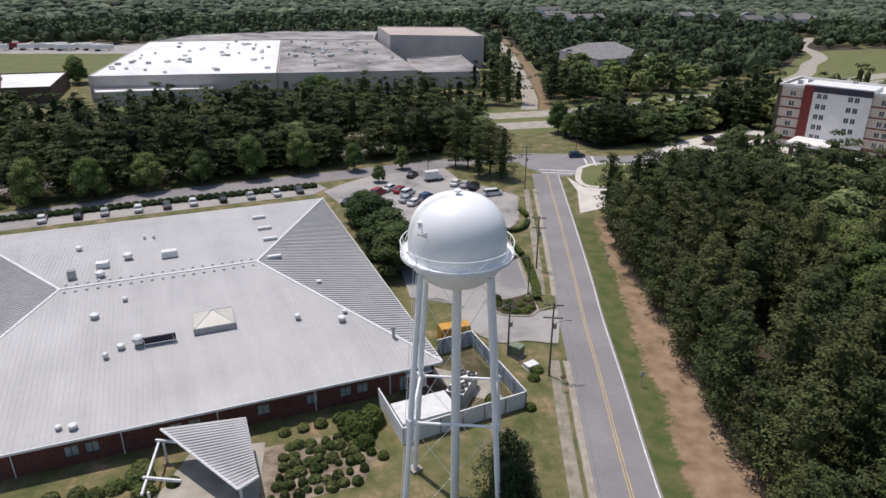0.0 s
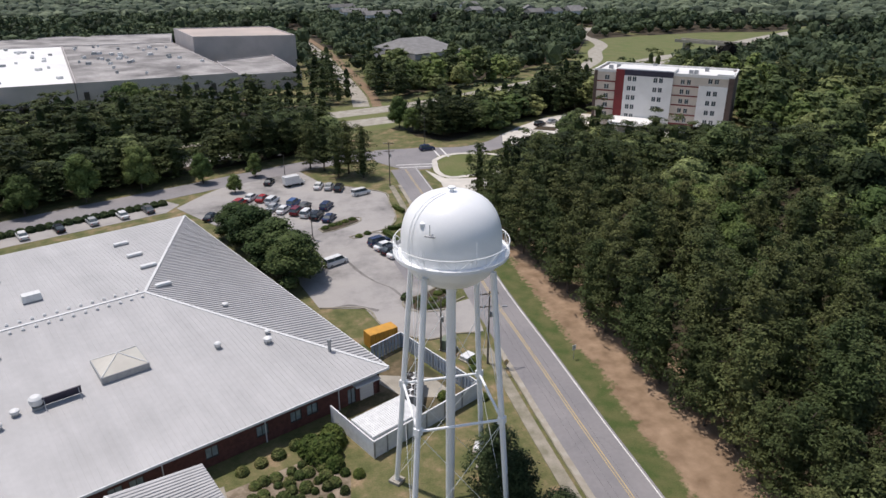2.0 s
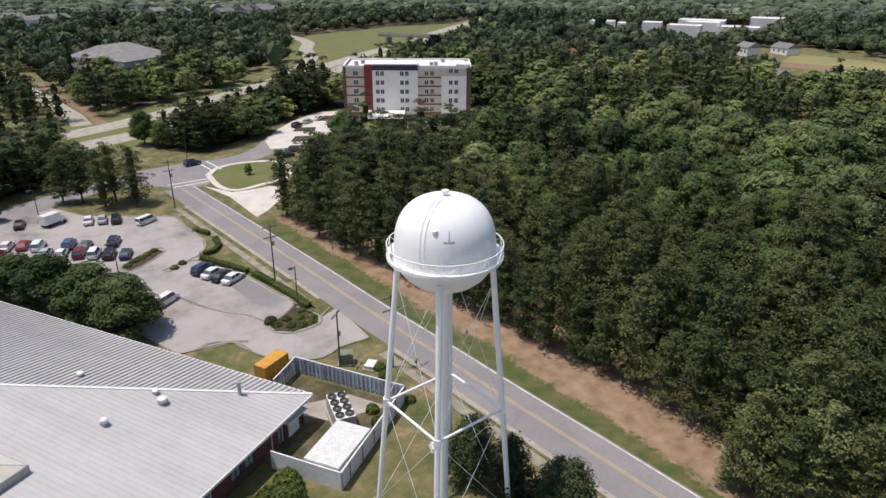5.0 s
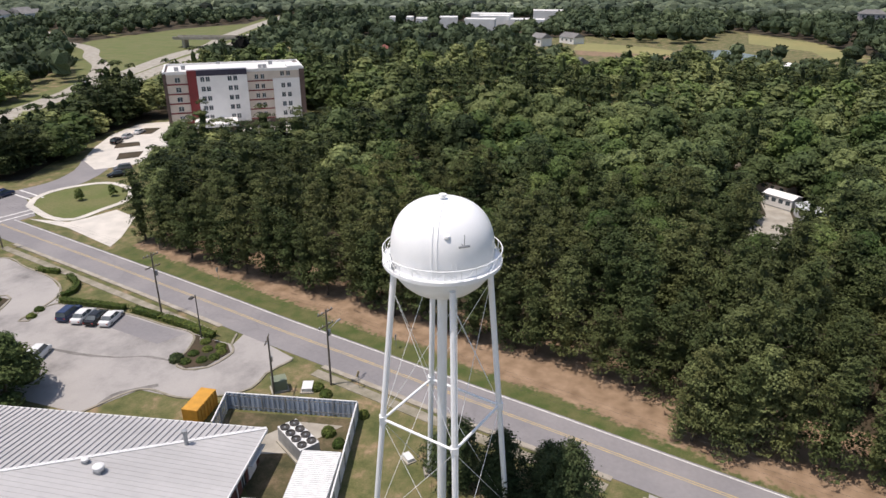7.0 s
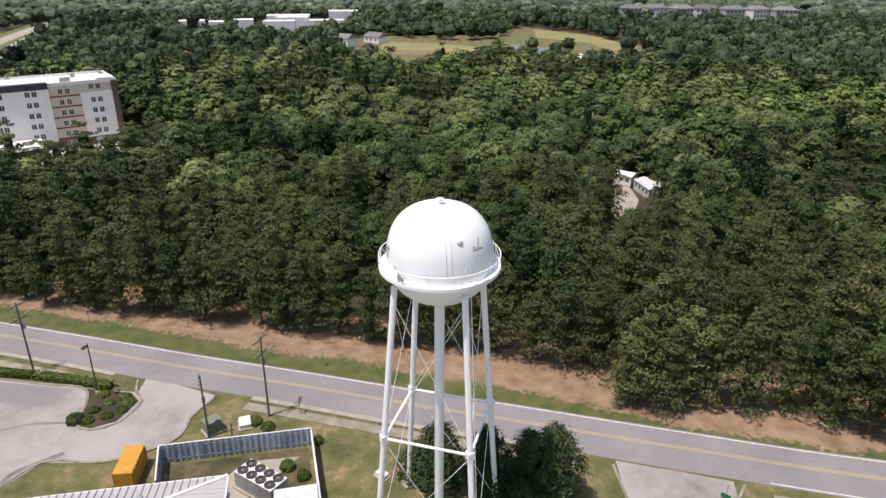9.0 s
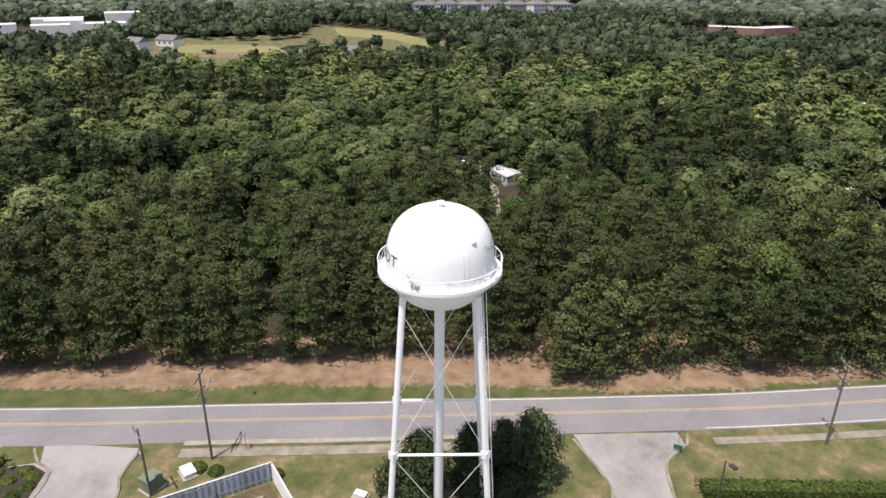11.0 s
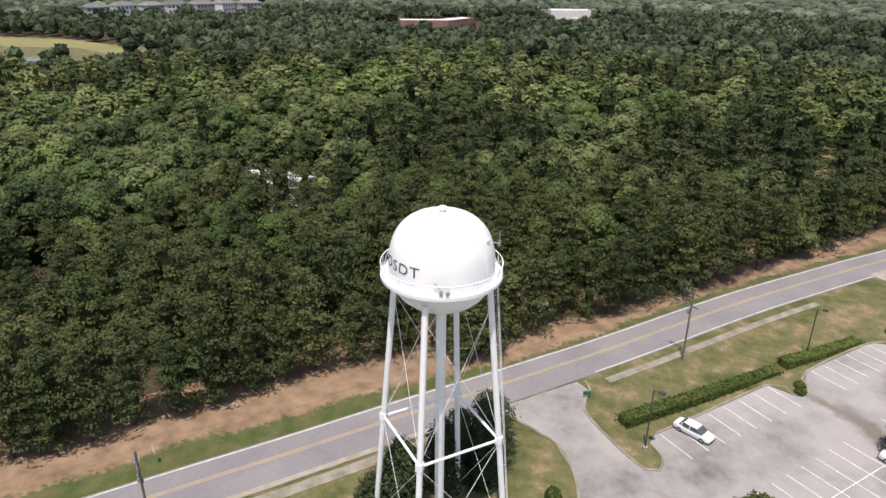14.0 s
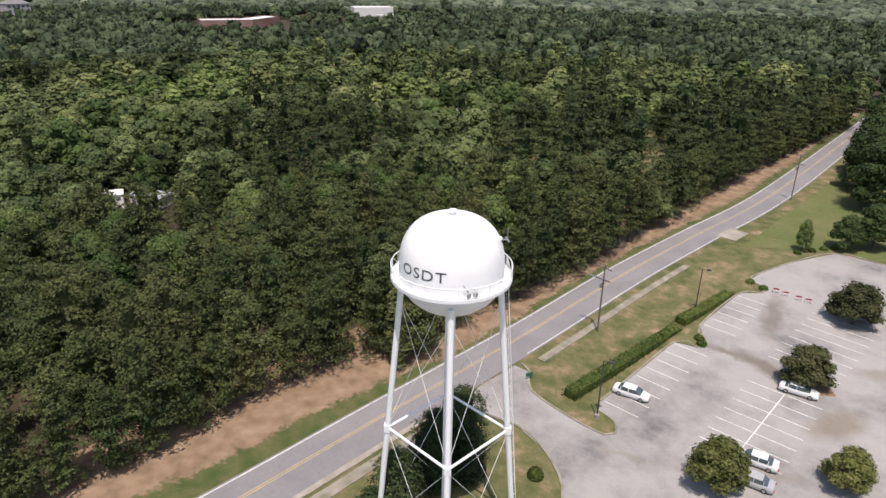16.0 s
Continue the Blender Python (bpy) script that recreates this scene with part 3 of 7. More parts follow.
# paved grounds
ribbon("parking_lot", [p for p in STREET if -150 < p.x < 0], -33, -20, M_LOT, 0.03, "pale parking lot behind a row of trees", category="parking lot")
drape("parking_strip", [(-99.2, 77.7), (-30.9, 104), (-28.2, 108.9), (-32.9, 114.3), (-99.5, 86.9)], M_LOT, 0.035, "asphalt strip behind the brick building", category="parking lot")
LOT_A = [(18.9, 43.3), (15.4, 42.5), (15.1, 45.9), (15, 56), (14.6, 64.6), (11.7, 76.8), (15.4, 81.7), (17.3, 86.8), (18.2, 95), (18.9, 102.4), (11.6, 109.7), (5.1, 116.2), (1.6, 127.1), (-10.6, 122.3),
         (-19.2, 118.5), (-24.5, 112.5), (-28.8, 106.5), (-23.8, 97.4), (-17.9, 87.5), (-12.3, 73.7), (-7.8, 59), (-5.8, 47.6), (1.2, 45.2), (2.2, 39.5), (4.3, 35.7), (8.2, 32.5), (11.7, 33.1), (16.6, 32.4)]
drape("parking_lot", LOT_A, M_LOT, 0.045, "worn pale asphalt parking lot", category="parking lot")
LOT_B = [(12.1, -30.2), (9.8, -30.2), (7, -26.6), (0, -24.9), (-4.7, -24.6), (-5.7, -25.8), (-4.3, -27.9), (-1.9, -28.6), (-1.1, -30.6), (-2.7, -50.6), (-5.8, -51.3), (-7.1, -52.8), (-5.6, -54.9), (-4, -57.4),
         (-5.3, -72), (-8.2, -74.6), (-8.3, -76.9), (-5, -78.7), (-5.6, -83.2), (-8.7, -92.3), (-13.9, -102.3), (-22.7, -102.4), (-52.7, -93), (-60.8, 1.5), (-24.8, -2.1), (-8.4, -8.6), (-6.3, -12.1), (-4.4, -14.7), (-0.4, -17.6), (4.2, -19.1), (13.2, -17.8)]
drape("parking_lot", LOT_B, M_LOT, 0.045, "worn pale asphalt parking lot with painted stalls", category="parking lot")
drape("hotel_lot", [(65, 138), (69.5, 149), (80, 158), (93, 167), (108, 172), (148, 136), (134, 104), (112, 104), (96, 116), (84, 128), (75, 132)], M_PALE, 0.05, "pale new concrete hotel parking lot", category="parking lot")
for pts in ([(82, 152), (86, 156), (91, 152), (88, 148)], [(74, 141), (79, 146), (84, 142), (79, 138)], [(92, 141), (97, 146), (102, 141), (97, 137)], [(97, 160), (104, 165), (107, 161), (100, 157)]):
    drape("planting_island", pts, M_LITTER, 0.14, "mulched planting island in the hotel lot", category="planting bed")
drape("drive_apron", [(33.8, 118), (34.3, 106), (31.6, 89.5), (36.1, 91.9), (45.3, 98.9), (46.5, 106.5), (40, 107.6), (36.5, 109)], M_PALE, 0.06, "pale concrete drive apron", category="pavement")
LAWN_LOOP = bend([(39, 126), (43.6, 130.1), (50.4, 130.7), (58.6, 125.6), (58, 116), (52, 110), (45, 109.4), (38, 109.4), (36.4, 115), (39, 126)], 2)
drape("lawn", [(p.x, p.y) for p in LAWN_LOOP[:-1]], M_LAWN, 0.04, "mown lawn with a curved walk round it")
ribbon("walk", LAWN_LOOP, -0.75, 0.75, M_PALE, 0.09, "pale curved concrete walk", thick=0.15, category="pavement")


def kerb(line, name="kerb", label="concrete kerb", width=0.3, high=0.15):
    return ribbon(name, line, -width / 2, width / 2, M_WALK, high, label, thick=high + 0.1, category="kerb")


def along(y0, y1):
    return [p for p in ROAD if y0 <= p.y <= y1]


for y0, y1, d0, d1 in ((-79, -33, -6.7, -5.5), (-15, 31, -6.65, -5.15), (45, 110, -6.9, -5.6)):
    ribbon("sidewalk", along(y0, y1), d0, d1, M_WALK, 0.09, "weathered concrete sidewalk", thick=0.2, category="pavement")
for y0, y1 in ((-15, 31), (45, 110)):
    ribbon("gutter", along(y0, y1), -4.5, -3.75, M_GUTTER, 0.06, "pale concrete gutter along the road", thick=0.15, category="kerb")
    kerb(offset(along(y0, y1), -4.58), width=0.16)
kerb(bend([(11.7, -31.3), (9.8, -30.4), (7, -26.6), (0, -24.9), (-4.7, -24.6), (-5.7, -25.8), (-4.3, -27.9), (-1.9, -28.6)], 1.2))
kerb(bend([(12.4, -17.5), (4.2, -19.1), (-0.4, -17.6), (-4.4, -14.7), (-6.3, -12.1), (-8.4, -8.6), (-12.3, -5.3)], 1.2))
kerb(bend([(-1.1, -30.6), (-2.7, -50.6), (-5.8, -51.3), (-7.1, -52.8), (-5.6, -54.9), (-4, -57.4), (-5.3, -72), (-8.2, -74.6), (-8.3, -76.9), (-5, -78.7), (-5.6, -83.2), (-8.7, -92.3), (-13.9, -102.3), (-22.7, -102.4)], 1.2))
kerb(bend([(-5.8, 47.6), (1.2, 45.2), (2.2, 39.5), (4.3, 35.7), (8.2, 32.5), (11.7, 33.1), (16.1, 32.2)], 1.2))
kerb(bend([(17.9, 44.1), (15.3, 42.7), (13.7, 40.9), (9.3, 41.2), (7.3, 43.7), (8.1, 46.2), (11.6, 47.3), (14.9, 50), (14.7, 56), (14.4, 64.6), (11.4, 76.9), (5.7, 75.3), (5, 76.7), (12.4, 78.6), (15.6, 81.7), (17.3, 86.8), (18, 95.1), (18.7, 102.4), (11.6, 109.7)], 1.2))
kerb(bend([(-0.3, 83.1), (3.3, 85.7), (8.6, 87.7), (9.1, 85.2), (3.9, 81.7), (0.3, 80.8), (-0.3, 83.1)], 1.2))
for pts in ([(7.8, 45.8), (7.6, 43.8), (9.4, 41.6), (13.6, 41.3), (15, 43.1), (14.8, 49.5), (11.6, 47.1)], [(-0.1, 83), (3.2, 85.4), (8.4, 87.3), (8.8, 85.2), (3.8, 81.9), (0.4, 81)]):
    drape("planting_island", pts, M_LITTER, 0.12, "mulched planting island in the parking lot", category="planting bed")
drape("grass_island", [(-2.9, -50.8), (-5.7, -51.4), (-6.8, -52.8), (-5.5, -54.7), (-3.8, -56.9)], M_VERGE, 0.1, "grass island between parking stalls", category="planting bed")
drape("tree_island", [(-18.5, -51.7), (-20.7, -48.9), (-24.6, -51.3), (-22.7, -53.8)], M_DIRT, 0.09, "dirt island round a lot tree", category="planting bed")
drape("concrete_slab", [(7.1, -96.1), (6.3, -102.4), (2.4, -101.6), (3.1, -95.6)], M_CONC, 0.07, "pale concrete slab in the grass", category="pavement")
drape("lawn", [(8.1, -34.9), (7, -58.2), (5.4, -76.8), (1.3, -98.4), (-3.3, -132.2), (-30.1, -128.3), (-27.6, -104.3), (-13.3, -103.6), (-7.2, -91.8), (-3.9, -79.4), (-3.9, -55.9), (-0.1, -29.6)], M_GROUND, 0.015, "dry grass between lot and road")
drape("lawn", [(1, -93.9), (-2, -153.7), (-23, -141.3), (-27.6, -104.3), (-13.4, -103.1)], M_LAWN, 0.022, "green mown lawn beyond the parking lot")

# painted stalls
def stalls(a, b, n, depth, name="stall_line", both=False):
    """n lines between a and b, depth metres long, to the right of a to b."""
    a, b = Vector(a), Vector(b)
    t = (b - a).normalized()
    r = Vector((t.y, -t.x))
    for k in range(n):
        p = a + (b - a) * k / (n - 1)
        q = p + r * depth
        p0 = p - r * depth if both else p
        w = t * 0.06
        drape(name, [tuple(p0 - w), tuple(q - w), tuple(q + w), tuple(p0 + w)], M_LINE, 0.052, "white parking stall line", category="road marking", skirt=False)


stalls((-1.5, -30.9), (-3, -50.3), 8, 4.9)
stalls((-4.4, -58.2), (-5.3, -70.9), 6, 4.9)
stalls((-18.3, -29.1), (-19.1, -47.5), 8, 4.8, both=True)
stalls((-19.6, -55), (-21.3, -72.2), 8, 4.8, both=True)
for a, b in (((-18.1, -28.7), (-19.2, -47.8)), ((-19.5, -54.5), (-21.3, -72.7))):
    ribbon("stall_line", [Vector(a), Vector(b)], -0.07, 0.07, M_LINE, 0.052, "long white line between two rows of stalls", category="road marking")
M_STAIN = surf("dark_asphalt_stain", (0.15, 0.14, 0.13), (0.24, 0.225, 0.21), 0.5, 0.9, fine=0.2, where="World")
for pts, w in (([(1.7, 67.8), (2.6, 62.8), (3.7, 58.2), (5.2, 54.1), (7.2, 50.9), (8.1, 46.7)], 0.22), ([(-3.9, 47.0), (-1.2, 47.2), (1.0, 45.7), (3.1, 43.9)], 0.3)):
    ribbon("sealed_crack", bend(pts, 0.8), -w, w, M_STAIN, 0.051, "dark sealed crack in the parking lot", category="road marking", ragged=0.25)
drape("asphalt_patch", [(14.1, 64.3), (10.3, 62.9), (10.3, 52.4), (14.4, 50.9)], M_ROAD, 0.05, "darker worn asphalt along the parking stalls", category="parking lot")

# ---- trees and woods ----
rng = np.random.default_rng(7)


def tuft(n, size, rg):
    """n small blades standing out from one point, as triangles."""
    d = rg.normal(size=(n, 3))
    d[:, 2] = np.abs(d[:, 2]) * 0.8 + 0.1 * d[:, 2]
    d /= np.linalg.norm(d, axis=1)[:, None]
    s = np.cross(d, rg.normal(size=(n, 3)))
    s /= np.linalg.norm(s, axis=1)[:, None]
    ln = size * rg.uniform(0.6, 1.1, (n, 1))
    w = size * rg.uniform(0.28, 0.5, (n, 1))
    base = d * ln * 0.1
    return np.stack([base - s * w, base + s * w, d * ln], axis=1)


def lump(c, r, rg, rings=4, seg=7):
    """A small uneven closed lump, as triangles: the dense inside of a crown."""
    pts = [[c[0], c[1], c[2] - r[2]]]
    for i in range(1, rings):
        a = math.pi * i / rings
        for k in range(seg):
            b = math.tau * (k + 0.5 * (i % 2)) / seg
            j = rg.uniform(0.78, 1.15)
            pts.append([c[0] + r[0] * j * math.sin(a) * math.cos(b), c[1] + r[1] * j * math.sin(a) * math.sin(b), c[2] - r[2] * math.cos(a) * rg.uniform(0.9, 1.1)])
    pts.append([c[0], c[1], c[2] + r[2]])
    pts = np.array(pts)
    tri = []
    for k in range(seg):
        tri.append((0, 1 + (k + 1) % seg, 1 + k))
        last = len(pts) - 1
        o = 1 + (rings - 2) * seg
        tri.append((last, o + k, o + (k + 1) % seg))
        for i in range(rings - 2):
            a, b = 1 + i * seg, 1 + (i + 1) * seg
            tri += [(a + k, a + (k + 1) % seg, b + k), (a + (k + 1) % seg, b + (k + 1) % seg, b + k)]
    return pts[np.array(tri)]


def leaves(c, away, size, rg, slim=0.75, loose=0.3):
    """One leafy spray (a triangle) at each place c, turned mostly outwards and up."""
    n = len(c)
    nrm = away * 0.8 + np.array([0, 0, 0.3]) + rg.normal(size=(n, 3)) * loose
    nrm /= np.linalg.norm(nrm, axis=1)[:, None]
    s = np.cross(nrm, rg.normal(size=(n, 3)))
    s /= np.linalg.norm(s, axis=1)[:, None]
    t = np.cross(nrm, s)
    k = size * rg.uniform(0.55, 1.15, (n, 1))
    return np.stack([c - s * k * slim - t * k * 0.5, c + s * k * slim - t * k * rg.uniform(0.2, 0.6, (n, 1)), c + t * k * rg.uniform(0.8, 1.3, (n, 1))], axis=1)


def crown(kind, clusters, per, size, seed, high=1.0):
    """Triangles (n, 3, 3) of a crown in metres, the trunk's foot at the origin. kind: pine, broad or bush."""
    rg = np.random.default_rng(seed)
    out = []
    fine_ = clusters * per > 1200
    if kind == "pine":
        # whorls of boughs, each bough ending in a flattened pad of needle sprays
        h = 16.5 * high
        z0 = h * rg.uniform(0.08, 0.17)
        lean = np.array([*rg.uniform(-0.8, 0.8, 2), 0])
        wide = rg.uniform(2.9, 3.7)
        ph = rg.uniform(0, 6.28, 3)
        whorls = max(4, int(clusters / 5))

        def reach(u):
            return wide * (1 - u ** 2.8) ** 0.62 * (0.8 + 0.2 * min(1.0, u * 3.0)) + 0.2

        for w in range(whorls):
            u = (w + rg.uniform(0.2, 0.8)) / whorls
            r = reach(u)
            n_b = max(2, int(round(clusters / whorls * (0.4 + 0.75 * r / wide))))
            sway = rg.uniform(-0.5, 0.5, 2)
            turn = rg.uniform(0, 6.28)
            for b in range(n_b):
                a = turn + math.tau * (b + rg.uniform(-0.28, 0.28)) / n_b
                q = r * rg.uniform(0.5, 1.2) * (1 + 0.22 * math.sin(a + ph[2] + 5 * u) + 0.14 * math.sin(3 * a + ph[1] - 9 * u))
                mid_ = lean * u + np.array([sway[0] + 0.72 * q * math.cos(a), sway[1] + 0.72 * q * math.sin(a), z0 + (h - z0) * u + rg.uniform(-0.45, 0.45) + 0.3 * u])
                axes = np.array([0.30 * q + 0.45, 0.24 * q + 0.5, 0.36 + 0.22 * u]) * rg.uniform(0.8, 1.25) * (1.0 if fine_ else 1.12)
                d = rg.normal(size=(per, 3))
                d[:, 2] = np.abs(d[:, 2]) * 1.1 - 0.25
                d /= np.linalg.norm(d, axis=1)[:, None]
                p_ = d * axes * rg.uniform(0.75, 1.08, (per, 1))
                ca, sa = math.cos(a), math.sin(a)
                turn_ = np.array([[ca, sa, 0], [-sa, ca, 0], [0, 0, 1]])
                out.append(leaves(mid_ + p_ @ turn_, (d * np.array([0.75, 0.75, 1.1]) + np.array([0.15, 0, 0.3])) @ turn_, size, rg, 0.45, 0.36 if fine_ else 0.26))
        for u in (0.12, 0.3, 0.48, 0.66, 0.84) if fine_ else (0.14, 0.4, 0.68):
            r = reach(u) * 0.36
            out.append(lump(lean * u + np.array([0, 0, z0 + (h - z0) * u]), (r, r, (h - z0) * (0.12 if fine_ else 0.17)), rg, 4 if fine_ else 3, 6))
    elif kind == "broad":
        h = 14.5 * high
        n_ = 15 if fine_ else 8
        lobes = []
        for i in range(n_):
            t_ = (i + 0.5) / n_
            q, a = 3.05 * (1 - t_ * t_) ** 0.5 * rg.uniform(0.72, 1.1) + 0.2, 2.4 * i + rg.uniform(-0.3, 0.3)
            lobes.append((q * math.cos(a), q * math.sin(a), h * (0.2 + 0.62 * t_), rg.uniform(1.5, 2.3) * (1 if fine_ else 1.15)))
        lobes += [(0, 0, h * 0.83, 1.9), (0, 0, h * 0.48, 3.6)]
        total = clusters * per
        weight = sum(r * r for _, _, _, r in lobes)
        for x, y, z, r in lobes:
            n = max(4, int(total * r * r / weight))
            d = rg.normal(size=(n, 3))
            d[:, 2] = d[:, 2] * 0.9 + 0.35
            d /= np.linalg.norm(d, axis=1)[:, None]
            c = np.array([x, y, z]) + d * np.array([1, 1, 0.85]) * r * rg.uniform(0.84, 1.1, (n, 1))
            out.append(leaves(c, d, size, rg, 0.7, 0.3 if fine_ else 0.18))
            out.append(lump((x, y, z), (r * 0.84, r * 0.84, r * 0.72), rg, *((4, 6) if fine_ else (3, 5))))
    else:
        n = clusters * per
        d = rg.normal(size=(n, 3))
        d[:, 2] = np.abs(d[:, 2]) * 1.05
        d /= np.linalg.norm(d, axis=1)[:, None]
        out.append(leaves(d * rg.uniform(0.86, 1.0, (n, 1)) * high, d, size, rg))
        out.append(lump((0, 0, 0.4 * high), (0.9 * high, 0.9 * high, 0.52 * high), rg, 5, 9))
    return np.concatenate(out)


def tri_mesh(name, tris, mat, tint=None):
    """One mesh of loose triangles; tint: how much lighter or darker each one's foliage is by its tree."""
    n = len(tris)
    me = bpy.data.meshes.new(name)
    me.vertices.add(n * 3)
    me.vertices.foreach_set("co", np.ascontiguousarray(tris, dtype=np.float32).ravel())
    me.loops.add(n * 3)
    me.loops.foreach_set("vertex_index", np.arange(n * 3, dtype=np.int32))
    me.polygons.add(n)
    me.polygons.foreach_set("loop_start", np.arange(0, n * 3, 3, dtype=np.int32))
    me.polygons.foreach_set("loop_total", np.full(n, 3, dtype=np.int32))
    if tint is not None:
        me.attributes.new("tint", "FLOAT", "POINT").data.foreach_set("value", np.repeat(np.asarray(tint, dtype=np.float32), 3))
    me.materials.append(mat)
    me.update()
    me.validate()
    return me


def trunk_mesh(h, r, seed, limbs=5, spread=2.2):
    rg = random.Random(seed)
    sh = Shape()
    z, p = 0.0, Vector((0, 0, -0.2))
    for k in range(5):
        q = Vector((rg.uniform(-0.15, 0.15) * k, rg.uniform(-0.15, 0.15) * k, h * (k + 1) / 5))
        sh.rod(p, q, r * (1 - 0.17 * k), r * (1 - 0.17 * (k + 1)), 7)
        p = q
    for k in range(limbs):
        a, zz = rg.uniform(0, 6.28), h * rg.uniform(0.4, 0.85)
        sh.rod((0, 0, zz), (spread * math.cos(a), spread * math.sin(a), zz + h * 0.1), r * 0.35, r * 0.12, 5)
    return sh.mesh("trunk", M_BARK)


def inside(poly, x, y):
    c = False
    n = len(poly)
    for i in range(n):
        (x0, y0), (x1, y1) = poly[i], poly[i - 1]
        if (y0 > y) != (y1 > y) and x < (x1 - x0) * (y - y0) / (y1 - y0) + x0:
            c = not c
    return c


def near_line(line, x, y, d):
    return min((p.x - x) ** 2 + (p.y - y) ** 2 for p in line) < d * d


# Places kept clear of woods.
CLEAR = []
CLEAR.append([(62, 137), (68, 150), (80, 160), (93, 169), (110, 176), (152, 140), (139, 101), (111, 101), (94, 113), (84, 119), (74, 119), (62, 115)])
CLEAR.append([(31, 88), (44, 92), (49, 99), (57, 107), (61, 117), (61, 128), (68, 139), (46, 142), (34, 158), (19, 160), (19, 106)])
CLEAR.append([(-142, 212), (-170, 360), (-158, 402), (-36, 430), (24, 384), (30, 318), (24, 250), (-5, 232), (-66, 222)])
CLEAR.append([(-174, 214), (-210, 290), (-300, 300), (-310, 410), (-195, 445), (-166, 350), (-148, 222)])
CLEAR.append([(60, 308), (74, 262), (108, 277), (100, 322)])
CLEAR.append([(130, 192), (168, 205), (226, 254), (330, 312), (440, 400), (350, 420), (262, 402), (232, 385), (200, 335), (142, 256)])
CLEAR.append([(376, -34), (404, -58), (500, -16), (545, 34), (460, 36), (430, 60), (436, 128), (392, 170), (345, 104), (322, 70), (336, 38), (376, 14)])
CLEAR.append([(246, 60), (256, 70), (330, 92), (340, 60), (320, 56)])
CLEAR.append([(405, 255), (405, 178), (490, 165), (580, 180), (560, 230), (450, 280)])
CLEAR.append([(74, -26), (74, -20.5), (94, -18), (112, -18), (124, -21), (124, -28), (113, -35), (103, -31), (92, -26.5)])
CLEAR.append([(108, 4), (108, 10), (122, 11), (124, 2)])
CLEAR.append([(64, -93), (72, -89), (88, -98), (85, -109), (72, -108)])
CLEAR.append([(152, -92), (160, -90), (178, -104), (172, -114)])
CLEAR.append([(98, -132), (106, -128), (122, -144), (116, -156)])
CLEAR.append([(140, -146), (148, -142), (182, -174), (176, -186), (160, -170)])
CLEAR.append([(590, -50), (640, -70), (620, -200), (570, -195)])
CLEAR.append([(402, -250), (436, -236), (470, -250), (464, -330), (430, -332), (406, -300)])
CLEAR.append([(390, -392), (404, -388), (462, -415), (440, -462)])
CLEAR.append([(276, 74), (300, 76), (302, 90), (276, 88)])
CLEAR.append([(262, 172), (290, 176), (290, 192), (262, 190)])
EDGE = [(-290, -1), (-250, 7), (-150, 15.5), (-105, 18.6), (-87, 18.8), (-71, 18.2), (-55, 21.4), (-44, 23), (-38, 25.6), (-30, 25.6), (-24, 23.4), (-19.5, 23.4), (-16, 31.8), (-4, 32.6), (12, 32.6), (30, 33.8), (49, 34.4), (72, 34.4), (88, 36.5), (92, 40), (5000, 40)]


def wooded(x, y):
    if x > np.interp(y, [e[0] for e in EDGE], [e[1] for e in EDGE]):
        if y > 118 and x < 60 and y < 215 and not inside([(50.2, 145.9), (42.4, 155.7), (41.7, 168.1), (69.1, 176.4), (126.6, 206.9), (164.8, 228.4), (154.7, 167.3), (111.6, 172.2), (87, 170), (70.7, 157.9)], x, y):
            return False
    elif y < -128:
        if x > np.interp(y, [-262.8, -183.9, -154.2, -122.3], [-11.7, -5.6, -7.1, -15.6]):
            return False
    elif y > 85:
        # the belts of trees between the cross street and the warehouse
        s = y - np.interp(x, [-190.6, -96.4, -66.4, -31.8, 1.3, 19.2], [55.5, 88.1, 103.7, 118, 131.3, 136.4])
        if x > 14 and y < 215:
            return False
        if x < 14 and (s < 9 or x < 2 and 20 < s < 33):
            return False
        if -160 < x < 14 and y < 400 and y > np.interp(x, [-162.3, -133.3, -65.6, -7.7, 21.5], [158.1, 168.8, 197.7, 209.6, 213.2]):
            return False
    else:
        return False
    if any(inside(c, x, y) for c in CLEAR):
        return False
    for line, d in ((HWY_A, 14 if x > 5 else 7), (HWY_B, 12 if x > 5 else 7), (RAMP, 9), (NORTHROAD, 8), (SOUTHROAD, 9), (STREET, 9)):
        if abs(x) < 600 and abs(y) < 600 and near_line(line, x, y, d):
            return False
    return True


def scatter(r0, r1, gap, seed, jitter=0.45):
    """Places in the woods between two distances from the tower, within the sector that is seen."""
    rg = np.random.default_rng(seed)
    n = int(r1 / gap) + 1
    got = []
    for i in range(-n, n + 1):
        for j in range(-n, n + 1):
            x, y = (i + rg.uniform(-jitter, jitter)) * gap, (j + rg.uniform(-jitter, jitter)) * gap
            d = math.hypot(x, y)
            if not r0 <= d < r1:
                continue
            a = math.degrees(math.atan2(y, x))
            if (a > (141 if d < 320 else 133) or a < -104) and d > 130:
                continue
            if wooded(x, y):
                got.append((x, y))
    return np.array(got)


